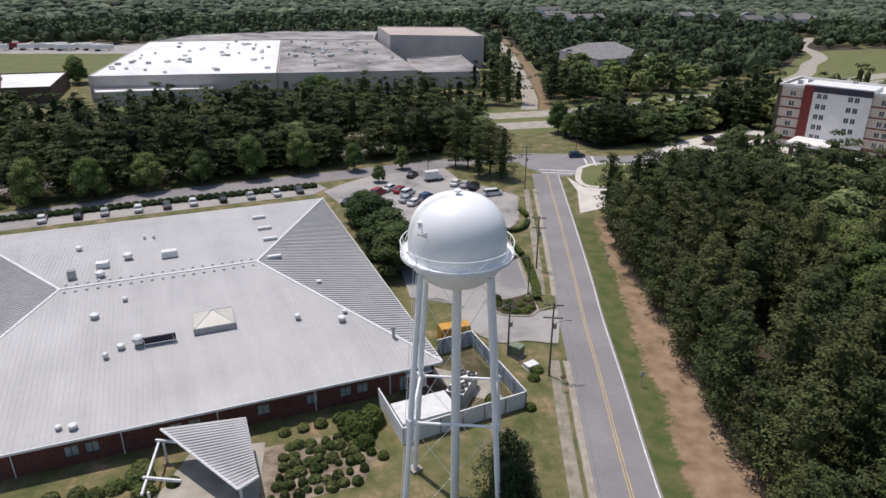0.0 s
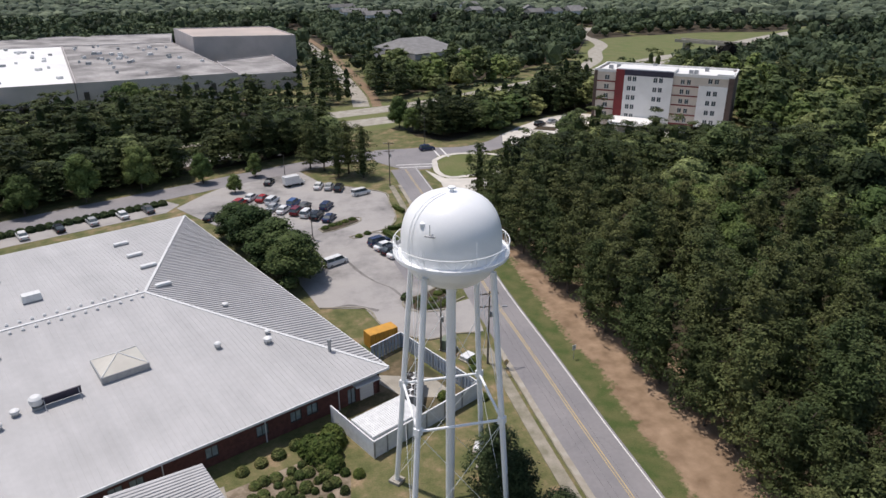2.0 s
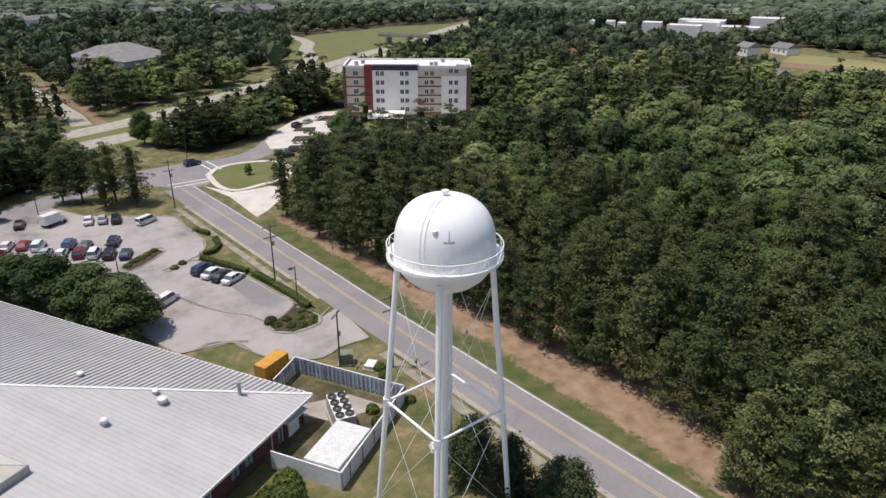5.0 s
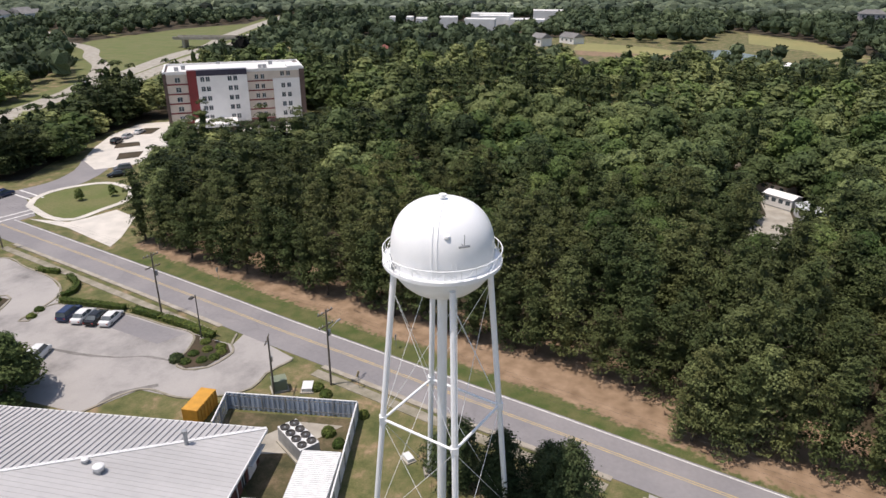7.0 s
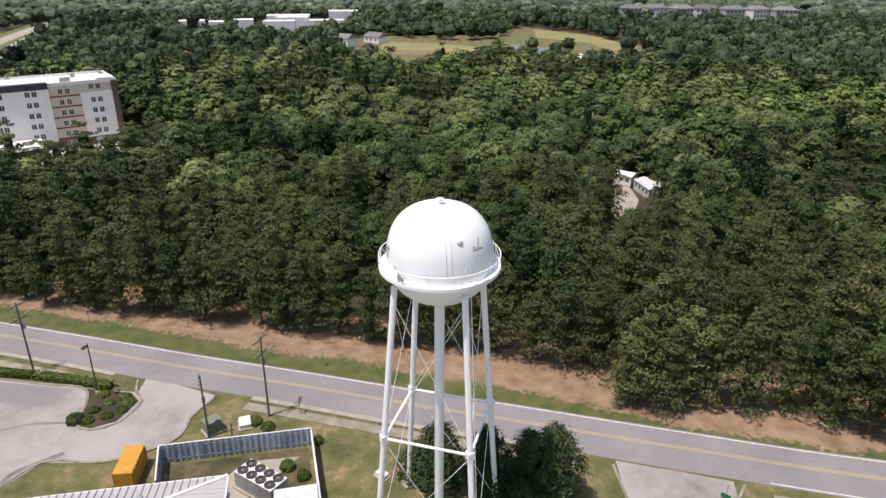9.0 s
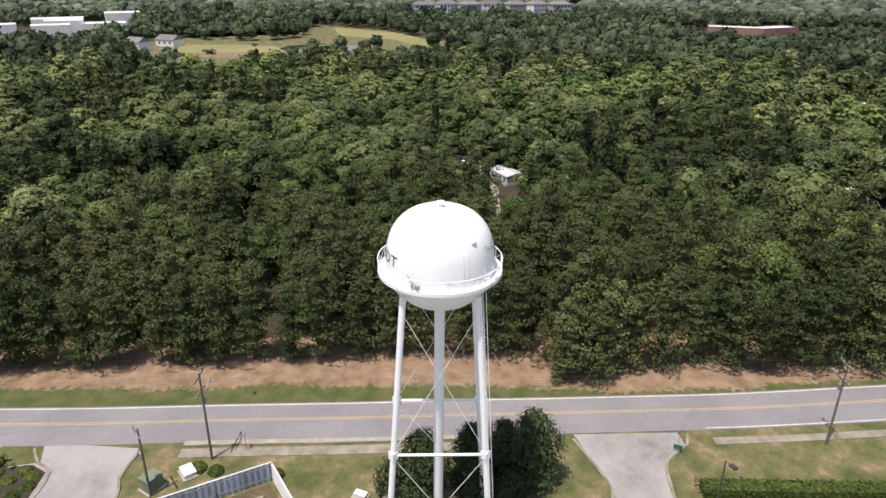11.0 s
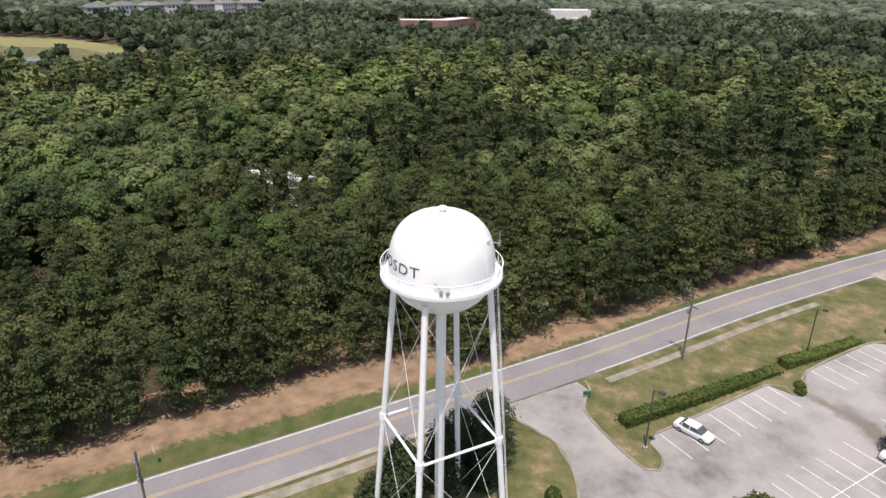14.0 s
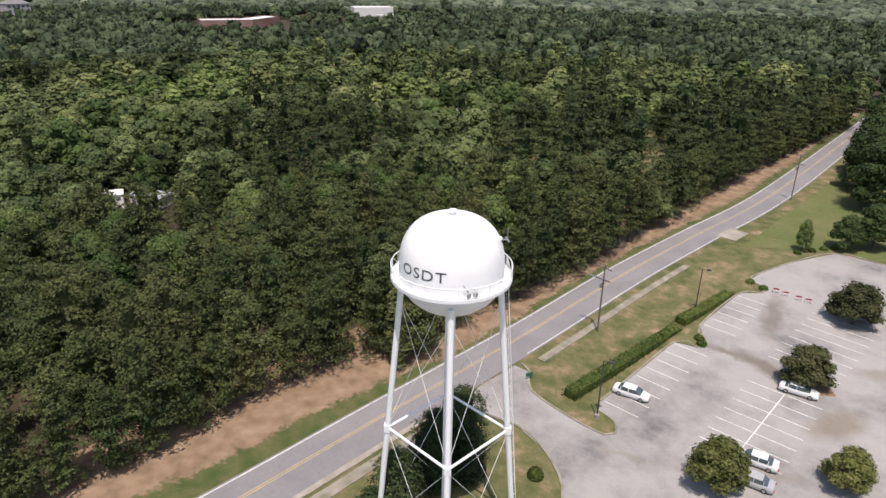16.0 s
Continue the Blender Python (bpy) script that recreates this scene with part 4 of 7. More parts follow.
PINE_MESH = [tri_mesh("crown", crown("pine", 60, 60, 0.33, 10 + k, high=0.86 + 0.06 * k), M_PINE if k < 3 else M_PINEDRY) for k in range(4)]
PINE_TRUNK = [trunk_mesh(13.5, 0.24, k) for k in range(4)]
BROAD_MESH = [tri_mesh("crown", crown("broad", 170, 20, 0.32, 30 + k, high=0.85 + 0.08 * k), M_BROAD) for k in range(3)]
DARK_MESH = [tri_mesh("crown", crown("broad", 190, 20, 0.34, 36 + k, high=0.9 + 0.08 * k), M_OAK) for k in range(2)]
BROAD_TRUNK = [trunk_mesh(9.5, 0.26, 20 + k, 7, 3.0) for k in range(3)]
count = 0


def plant(x, y, kind, k, size=1.0, rz=0.0, label="", group="", crowns=None):
    pine = kind == "pine"
    e = thing("pine_tree" if pine else "tree", label or ("tall dark green pine on the edge of the woods" if pine else "leafy broad-crowned green tree"), "tree", x, y, rz, group=group)
    e.scale = (size, size, size)
    part("trunk", (PINE_TRUNK if pine else BROAD_TRUNK)[k], None, e)
    part("crown", (crowns or (PINE_MESH if pine else BROAD_MESH))[k], None, e)
    return e


# a close row along the edge of the woods, then the trees behind it
edge_row = []
for y in np.arange(-232, 88, 4.6):
    x = np.interp(y, [e[0] for e in EDGE], [e[1] for e in EDGE]) + rng.uniform(0.2, 1.6)
    if not any(inside(c, x, y) for c in CLEAR):
        edge_row.append((x, y + rng.uniform(-0.8, 0.8)))
for x, y in edge_row:
    plant(x, y, "pine", int(rng.integers(4)), rng.uniform(0.72, 0.98), rng.uniform(0, 360), group="trees at the edge of the woods")
near = scatter(25, 92, 6.0, 3)
near = [p for p in near if not any(abs(p[0] - a) < 3.0 and abs(p[1] - b) < 3.0 for a, b in edge_row)]
near = [p for p in near if p[0] > 10 and -85 < p[1] < 95]
near.sort(key=lambda p: p[0] * 0.9 + abs(p[1] - 5) * 0.35)
rest = []
for i, (x, y) in enumerate(near):
    r = rng.uniform()
    if i < 200:
        broad = r < 0.05 + (0.25 if x > 60 else 0.0)
        plant(x, y, "broad" if broad else "pine", int(rng.integers(3 if broad else 4)), rng.uniform(0.8, 1.08), rng.uniform(0, 360), group="trees at the edge of the woods")
    else:
        rest.append((x, y))


def woods(name, places, templates, mat, label, lo=0.85, hi=1.15, girth=1.0, tall=1.0):
    """Many trees as one mesh."""
    rg = np.random.default_rng(len(places))
    out, tint = [], []
    for x, y in places:
        t = templates[int(rg.integers(len(templates)))] if noise.noise(Vector((x * 0.02, y * 0.02, 0))) + rg.uniform(-0.35, 0.35) > 0 else templates[int(rg.integers((len(templates) + 1) // 2))]
        a, s = rg.uniform(0, 6.28), rg.uniform(lo, hi) * girth * (1.06 if x < 14 and 85 < y < 215 else 0.6 if 300 < x < 372 and -60 < y < 120 or 340 < x < 470 and -470 < y < -205 else 1.0)
        c, d = math.cos(a) * s, math.sin(a) * s
        rot = np.array([[c, d, 0], [-d, c, 0], [0, 0, s / girth * tall * rg.uniform(0.84, 1.14) * (0.80 if 38 < x < 135 and 140 < y < 232 else 1.0) * (0.73 if x < 14 and 85 < y < 215 else 1.0)]])
        out.append(t @ rot + np.array([x, y, gz(x, y)]))
        tint.append(np.full(len(t), rg.normal() * 0.30 + 0.36 * noise.noise(Vector((x * 0.03, y * 0.03, 5)))))
    ob = new(name, tri_mesh(name, np.concatenate(out), mat, np.concatenate(tint)))
    return tagged(ob, label, "woods", kind="stuff")


MID_PINE = [crown("pine", 34, 32, 0.50, 50 + k, high=0.85 + 0.08 * k) for k in range(4)]
MID_BROAD = [crown("broad", 96, 15, 0.43, 60 + k, high=0.8 + 0.09 * k) for k in range(4)]
FAR_PINE = [crown("pine", 20, 14, 0.8, 70 + k, high=0.85 + 0.08 * k) for k in range(4)]
FAR_BROAD = [crown("broad", 58, 7, 0.76, 76 + k, high=0.8 + 0.09 * k) for k in range(4)]
mid = [tuple(p) for p in scatter(25, 92, 6.0, 3) if p[0] < 10 or not -96 < p[1] < 86 or p[0] > np.interp(p[1], [e[0] for e in EDGE], [e[1] for e in EDGE]) + 4 if not (p[0] > 10 and -85 < p[1] < 95)]
mid += [tuple(p) for p in scatter(60, 250, 4.6, 14) if p[0] < 14 and 85 < p[1] < 215]
mid = [p for p in mid if not (p[0] < 14 and 85 < p[1] < 215 and noise.noise(Vector((p[0] * 0.2, p[1] * 0.2, 1))) > 0.45)]
mid += rest + [tuple(p) for p in scatter(92, 290, 8.5, 4)]


HOTEL_BELT = [(50.2, 145.9), (42.4, 155.7), (41.7, 168.1), (69.1, 176.4), (128.5, 203.7), (126.3, 186.2), (111.6, 173.3), (87, 170), (70.7, 157.9)]
mid += [tuple(p) for p in scatter(110, 260, 5.0, 21) if inside(HOTEL_BELT, *p)]


def species(x, y):
    """Which kind of tree grows here: pines near the road, mixed kinds further off."""
    v = noise.noise(Vector((x * 0.018, y * 0.018, 3))) + 0.5 * noise.noise(Vector((x * 0.11, y * 0.11, 8)))
    if x > 0 and -240 < y < 90 and x < (70 if y > -130 else 52):
        v -= 0.55
    if y > 85 and x < 60 or inside(HOTEL_BELT, x, y):
        v -= 0.45
    return 0 if v < -0.12 else 1 if v < 0.2 else 2


# lower, rounder trees before the hotel and along its drive
HOTEL_EDGE = [(38, 80), (45, 91), (50, 98), (58, 106), (64, 113), (75, 117), (84, 117), (94, 112), (111, 100), (139, 100), (136, 84), (108, 78), (84, 84), (62, 84)]
mid = [p for p in mid if not (inside(HOTEL_EDGE, *p) and p[1] > 86)]
band = [tuple(p) for p in scatter(92, 175, 5.0, 31, 0.42) if inside(HOTEL_EDGE, *p)] + [(46, 88.5), (50.5, 94), (56, 100.5), (61, 106)]
woods("pine_woods", [p for i, p in enumerate(band) if i % 3], MID_PINE, M_PINE, "dense pines at the edge of the hotel grounds", 0.8, 1.0, 1.3, 0.84)
woods("woods", [p for i, p in enumerate(band) if i % 3 == 0], MID_BROAD, M_WOODS, "leafy trees at the edge of the hotel grounds", 0.8, 0.98, 1.22, 0.84)
kinds = [species(*p) for p in mid]
for lo_, hi_, pines, broads in ((0, 170, MID_PINE, MID_BROAD), (170, 400, FAR_PINE, FAR_BROAD)):
    for kind, name, temp, mat, label in ((0, "pine_woods", pines, M_PINE, "dense dark green pine woods"), (1, "woods", broads, M_WOODS, "dense green broadleaf woods"), (2, "light_woods", broads, M_BROAD, "lighter yellow-green broadleaf woods")):
        woods(name, [p for p, k in zip(mid, kinds) if k == kind and lo_ <= math.hypot(*p) < hi_], temp, mat, label, 0.74, 1.18, (1.14, 1.24, 1.24)[kind])


def far_crown(seed, tall=14.0):
    rg = np.random.default_rng(seed)
    out = [lump((0, 0, tall * 0.55), (4.4, 4.4, tall * 0.40), rg, 4, 5)]
    for _ in range(17):
        d = rg.normal(size=3)
        d /= np.linalg.norm(d)
        d[2] = abs(d[2])
        out.append(tuft(2, 2.2, rg) + d * np.array([4.4, 4.4, tall * 0.36]) + np.array([0, 0, tall * 0.55]))
    return np.concatenate(out)


FAR = [far_crown(80 + k, 8.5 + 1.0 * k) for k in range(5)]
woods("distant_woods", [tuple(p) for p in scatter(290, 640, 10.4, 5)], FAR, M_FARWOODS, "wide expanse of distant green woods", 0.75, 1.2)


def farthest_crown(seed, r):
    rg = np.random.default_rng(seed)
    return lump((0, 0, 4.5), (r, r, rg.uniform(4.0, 6.5)), rg, 4, 5)


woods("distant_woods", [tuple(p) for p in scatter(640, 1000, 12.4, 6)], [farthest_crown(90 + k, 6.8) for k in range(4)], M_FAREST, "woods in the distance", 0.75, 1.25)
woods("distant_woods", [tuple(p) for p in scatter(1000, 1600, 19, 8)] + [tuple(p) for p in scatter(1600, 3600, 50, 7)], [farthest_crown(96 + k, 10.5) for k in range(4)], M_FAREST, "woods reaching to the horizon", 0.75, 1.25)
drape("forest_floor", [(36.4, -16.1), (40.2, 82.2), (54.5, 93.2), (75.6, 123.6), (127.4, 82.4), (151.8, 6.4), (145.2, -102.2), (64, -117.8), (25.6, -111.9), (26.5, -70.7), (29.4, -47.2), (31.1, -26)], M_LITTER, 0.01, "dark leaf litter under the woods")
for poly in ([(300, -4300), (4300, -4300), (4300, 4300), (300, 4300)], [(-4300, 420), (288.8, 392.1), (300, 4300), (-4300, 4300)], [(-4300, -4300), (300, -4300), (267.9, -228.6), (-4300, -290)]):
    drape("forest_floor", poly, M_LITTER, 0.01, "dark leaf litter under the distant woods", skirt=False)
for poly in ([(-201.3, 84.1), (-97.3, 104.8), (-31.5, 132.9), (15.5, 149.4), (17.5, 218.7), (-56.5, 209.7), (-201.9, 161)], [(50.2, 145.9), (42.4, 155.7), (41.7, 168.1), (69.1, 176.4), (126.6, 206.9), (164.8, 228.4), (154.7, 167.3), (111.6, 172.2), (87, 170), (70.7, 157.9)], [(58.4, 225), (118, 266), (184, 314.2), (288.1, 374.4), (287.9, 391.2), (62.9, 424)]):
    drape("forest_floor", poly, M_LITTER, 0.01, "dark leaf litter under a belt of trees", skirt=False)

# ---- the water tower ----
TOWER_TURN = 39.0


def polar(r, a, z):
    return Vector((r * math.cos(radians(a)), r * math.sin(radians(a)), z))


def dome(u):
    """Radius and height on the tank's upper shell, u from 0 (rim) to 1 (top)."""
    a = u * math.pi / 2
    s = math.sin(a)
    return 4.38 * (1 - min(1.0, s) ** 2.5) ** (1 / 2.5), 29.4 + 4.6 * s


def shell(a, z):
    """A point on the tank's outside at that height."""
    if z <= 29.4:
        return polar(4.38, a, z)
    s = min(1.0, (z - 29.4) / 4.6)
    return polar(4.38 * (1 - s ** 2.5) ** (1 / 2.5), a, z)


tower = thing("water_tower", "white painted steel water tower on four legs with a railed catwalk", "water tower", 0, 0, 0)
prof = [(0.0, 25.55), (0.9, 25.6), (1.9, 25.82), (2.8, 26.25), (3.5, 26.85), (4.0, 27.5), (4.28, 28.1), (4.38, 28.7), (4.38, 29.4)] + [dome(u / 14) for u in range(1, 15)]
part("tank", Shape().lathe(prof, 64), M_TANK, tower, "glossy white ellipsoid tank", smooth=True)
part("riser", Shape().lathe([(0.44, -0.2), (0.44, 24.7), (0.56, 25.2), (0.85, 25.75)], 28), M_TANK, tower, "wide white riser pipe", smooth=True)
part("finial", Shape().lathe([(0.18, 33.9), (0.18, 34.25), (0.34, 34.28), (0.34, 34.42), (0.1, 34.5), (0, 34.5)], 16), M_TANK, tower, smooth=True)
part("hatch", Shape().lathe([(0.24, 0), (0.24, 0.2), (0.16, 0.25), (0, 0.26)], 16, tuple(shell(213, 32.2) - Vector((0, 0, 0.12)))), M_TANK, tower, smooth=True)
TOP_R, FOOT_R, TOP_Z = 4.30, 6.75, 28.2
slope = (FOOT_R - TOP_R) / 26.2


def leg_at(k, z):
    return polar(FOOT_R - slope * z, TOWER_TURN + 90 * k, z)


for k in range(4):
    leg = part("leg", Shape().rod(leg_at(k, 0.3), leg_at(k, TOP_Z - 0.6), 0.27, 0.27, 18), M_TANK, tower, smooth=True)
    part("foot", Shape().box(leg_at(k, 0.12), (1.3, 1.3, 0.45), TOWER_TURN + 90 * k).box(leg_at(k, 0.37), (0.8, 0.8, 0.06), TOWER_TURN + 90 * k), M_CONC, leg, "square concrete footing")
    part("gusset", Shape().box(leg_at(k, 13.0), (0.62, 0.62, 0.75), TOWER_TURN + 90 * k), M_TANK, leg)
    j = (k + 1) % 4
    part("strut", Shape().rod(leg_at(k, 13.0), leg_at(j, 13.0), 0.13, 0.13, 12), M_TANK, tower, smooth=True)
    for z0, z1 in ((0.8, 12.7), (13.3, 26.2), (26.2, 13.3), (12.7, 0.8)):
        part("brace_rod", Shape().rod(leg_at(k, z0), leg_at(j, z1), 0.022, 0.022, 6), M_TANK, tower)
# catwalk: floor ring, rail, posts and zigzag bracing
CAT_Z, CAT_R = 28.7, 5.02
part("catwalk", Shape().lathe([(4.3, CAT_Z - 0.05), (CAT_R, CAT_Z - 0.05), (CAT_R, CAT_Z - 0.16), (CAT_R + 0.04, CAT_Z - 0.16), (CAT_R + 0.04, CAT_Z + 0.12), (CAT_R, CAT_Z + 0.12), (CAT_R, CAT_Z), (4.3, CAT_Z)], 64), M_TANK, tower, "white steel catwalk round the tank")
for z in (CAT_Z + 1.06,):
    part("handrail", Shape().tube([polar(CAT_R, i * 360 / 64, z) for i in range(65)], 0.045), M_TANK, tower)
for i in range(24):
    a = i * 15
    part("rail_post", Shape().rod(polar(CAT_R, a, CAT_Z), polar(CAT_R, a, CAT_Z + 1.06), 0.03, 0.03, 6), M_TANK, tower)
    part("rail_brace", Shape().rod(polar(CAT_R, a, CAT_Z + (0.05 if i % 2 else 1.04)), polar(CAT_R, a + 15, CAT_Z + (1.04 if i % 2 else 0.05)), 0.025, 0.025, 6), M_TANK, tower)
# ladder up one leg, with its rungs, and the roof ladder's two rails
ladder = part("ladder", Shape(), M_TANK, tower)
u0, u1 = leg_at(2, 3.0), leg_at(2, 27.6)
out = polar(0.42, TOWER_TURN + 180, 0)
side = polar(0.19, TOWER_TURN + 90, 0)
for s in (-1, 1):
    part("ladder_rail", Shape().rod(u0 + out + side * s, u1 + out + side * s + Vector((0, 0, 2.6)), 0.024, 0.024, 6), M_TANK, ladder)
for i in range(80):
    p = u0.lerp(u1, i / 79) + out
    part("rung", Shape().rod(p - side, p + side, 0.012, 0.012, 5), M_TANK, ladder)
sh = Shape()
for i in range(11):
    p = u0.lerp(u1, i / 10)
    sh.rod(p, p + out, 0.025, 0.025, 5)
part("ladder_bracket", sh, M_TANK, ladder)
for d in (-2.6, 2.6):
    pts = []
    zs = [28.8, 29.4, 30.4, 31.3, 32.1, 32.8, 33.35, 33.75, 33.98]
    for z in zs:
        a = shell(199 + d * 4.38 / max(0.8, math.hypot(*shell(0, z).xy)), z)
        pts.append(a + Vector((a.x, a.y, 1.5)).normalized() * 0.08)
    part("roof_rail", Shape().tube(pts, 0.026), M_TANK, tower)
# antenna bracket high on the shell, conduit, and small fittings on the catwalk
p = shell(229, 31.6)
o = polar(0.55, 229, 0)
tn = polar(1, 319, 0)
part("antenna_bracket", Shape().rod(p, p + o, 0.05, 0.05, 6).rod(p + o + Vector((0, 0, -0.1)), p + o + Vector((0, 0, 1.0)), 0.03, 0.03, 6).rod(p + o - tn * 0.45, p + o + tn * 0.45, 0.09, 0.09, 8), M_GREY, tower, "grey antenna bracket with a crossbar")
part("conduit", Shape().rod(shell(279, 28.5) + polar(0.06, 279, 0), shell(279, 30.9) + polar(0.08, 279, 0), 0.05, 0.05, 6), M_TANK, tower)
part("junction_box", Shape().box(tuple(shell(146, 29.0) + polar(0.2, 146, 0)), (0.22, 0.25, 0.35), 146).rod(shell(146, 29.2) + polar(0.2, 146, 0), shell(140, 29.9) + polar(0.25, 140, 0), 0.05, 0.04, 6), M_GREY, tower, "small grey fitting")
part("floodlight", Shape().box(tuple(polar(4.75, 152, CAT_Z + 0.35)), (0.28, 0.3, 0.28), 152).rod(polar(4.75, 152, CAT_Z), polar(4.75, 152, CAT_Z + 0.25), 0.03, 0.03, 6), M_GREY, tower)


def letters(text, a_mid, z, size, parent):
    """Dark letters bent round the tank, read from the outside."""
    cu = bpy.data.curves.new("lettering", "FONT")
    cu.body, cu.size, cu.align_x, cu.align_y, cu.space_character = text, size, "CENTER", "CENTER", 1.12
    tmp = new("lettering", cu)
    me = bpy.data.meshes.new_from_object(tmp.evaluated_get(bpy.context.evaluated_depsgraph_get()))
    bpy.data.objects.remove(tmp)
    bm = bmesh.new()
    bm.from_mesh(me)
    bmesh.ops.subdivide_edges(bm, edges=[e for e in bm.edges if e.calc_length() > 0.25], cuts=3)
    bmesh.ops.triangulate(bm, faces=bm.faces[:])
    for v in bm.verts:
        w, h = v.co.x * 1.25, v.co.y
        q = shell(a_mid + math.degrees(w / 4.38), z + h)
        v.co = q + Vector((q.x, q.y, 1.0)).normalized() * 0.03
    bm.to_mesh(me)
    bm.free()
    me.materials.clear()
    me.materials.append(M_LETTER)
    return part("lettering", me, None, parent, "dark sans-serif letters OSDT")


letters("OSDT", 95.5, 30.3, 1.22, tower)

# ---- the brick building ----
B0 = Vector((-0.9, 21.5))
BU, BV = Vector((-0.9364, -0.351)), Vector((-0.351, 0.9364))
B_RZ = math.degrees(math.atan2(BU.y, BU.x))      # the long way, to the west
BLU, BLV, EAVE, RIDGE = 66.9, 72.5, 3.9, 7.0
AP0, AP1, RV = 18.95, 47.9, 35.0


def bl(u, v, z=0.0):
    """A place on the building's plan, from its corner by the tower."""
    p = B0 + BU * u + BV * v
    return (p.x, p.y, z)


def roof_z(u, v):
    d = min(v / RV, (BLV - v) / (BLV - RV), u / AP0, (BLU - u) / (BLU - AP1))
    return EAVE + (RIDGE - EAVE) * min(1.0, d)


bldg = thing("brick_building", "low red-brick office building with a large pale metal hip roof", "building", 0, 0, 0, 0)
c = [bl(0, 0, EAVE), bl(BLU, 0, EAVE), bl(BLU, BLV, EAVE), bl(0, BLV, EAVE), bl(AP0, RV, RIDGE), bl(AP1, RV, RIDGE)]
low = [(x, y, z - 0.35) for x, y, z in c[:4]]
roof = part("roof", Shape().add(c + low, [(0, 4, 5, 1), (1, 5, 2), (2, 5, 4, 3), (3, 4, 0), (0, 1, 7, 6), (1, 2, 8, 7), (2, 3, 9, 8), (3, 0, 6, 9), (6, 7, 8, 9)]), M_ROOF, bldg, "pale weathered standing-seam metal roof")
bm = bmesh.new()
bm.from_mesh(roof.data)
bmesh.ops.recalc_face_normals(bm, faces=bm.faces[:])
bm.to_mesh(roof.data)
bm.free()


def seams(lines, name, wide=0.05, high=0.05, mat=M_SEAM):
    sh = Shape()
    for a, b in lines:
        a, b = Vector(a), Vector(b)
        t = (b - a).normalized()
        s = t.cross(Vector((0, 0, 1))).normalized() * wide / 2
        up = Vector((0, 0, high))
        sh.add([a - s, a + s, b + s, b - s, a - s + up, a + s + up, b + s + up, b - s + up], [(4, 5, 6, 7), (0, 1, 5, 4), (1, 2, 6, 5), (2, 3, 7, 6), (3, 0, 4, 7)])
    return part(name, sh, mat, roof)


def on_roof(u, v, dz=0.0):
    return bl(u, v, roof_z(u, v) + dz)


lines = []
for k in range(1, 108):
    u = BLU * k / 108
    top = RV * min(1.0, u / AP0, (BLU - u) / (BLU - AP1))
    lines += [(on_roof(u, 0.02), on_roof(u, top)), (on_roof(u, BLV - 0.02), on_roof(u, BLV - (BLV - RV) * top / RV))]
tagged(seams(lines, "standing_seam", 0.04, 0.035, M_ROOF), kind="stuff")
lines = []
for k in range(1, 100):
    v = BLV * k / 100
    d = min(1.0, v / RV, (BLV - v) / (BLV - RV))
    lines += [(on_roof(0.02, v), on_roof(AP0 * d, v)), (on_roof(BLU - 0.02, v), on_roof(BLU - (BLU - AP1) * d, v))]
tagged(seams(lines, "standing_seam", 0.09, 0.12), kind="stuff")
for a, b in ((c[0], c[4]), (c[3], c[4]), (c[1], c[5]), (c[2], c[5]), (c[4], c[5])):
    seams([(a, b)], "ridge_cap", 0.4, 0.1, M_TRIM)
for i in range(4):
    a, b = Vector(c[i]), Vector(c[(i + 1) % 4])
    seams([(a - Vector((0, 0, 0.3)), b - Vector((0, 0, 0.3)))], "gutter", 0.28, 0.3, M_TRIM)
# walls, set back under the eaves, with their windows
IN = 0.9
wc = [bl(IN, IN), bl(BLU - IN, IN), bl(BLU - IN, BLV - IN), bl(IN, BLV - IN)]


def wall_with(a, b, h, openings, thick, mat, parent, name="wall", z0=-0.3):
    """A wall from a to b; openings: (from, to, sill, head) in metres along it. The inside lies to the left of a to b."""
    a, b = Vector(a[:2]), Vector(b[:2])
    L = (b - a).length
    t = (b - a) / L
    n = Vector((-t.y, t.x))
    sh = Shape()

    def blk(s0, s1, lo, hi):
        if s1 - s0 < 1e-3 or hi - lo < 1e-3:
            return
        m = a + t * (s0 + s1) / 2 + n * thick / 2
        sh.box((m.x, m.y, (lo + hi) / 2), (s1 - s0, thick, hi - lo), math.degrees(math.atan2(t.y, t.x)))
    at = 0.0
    for s0, s1, lo, hi in sorted(openings):
        blk(at, s0, z0, h)
        blk(s0, s1, z0, lo)
        blk(s0, s1, hi, h)
        at = s1
    blk(at, L, z0, h)
    return part(name, sh, mat, parent), a, t, n


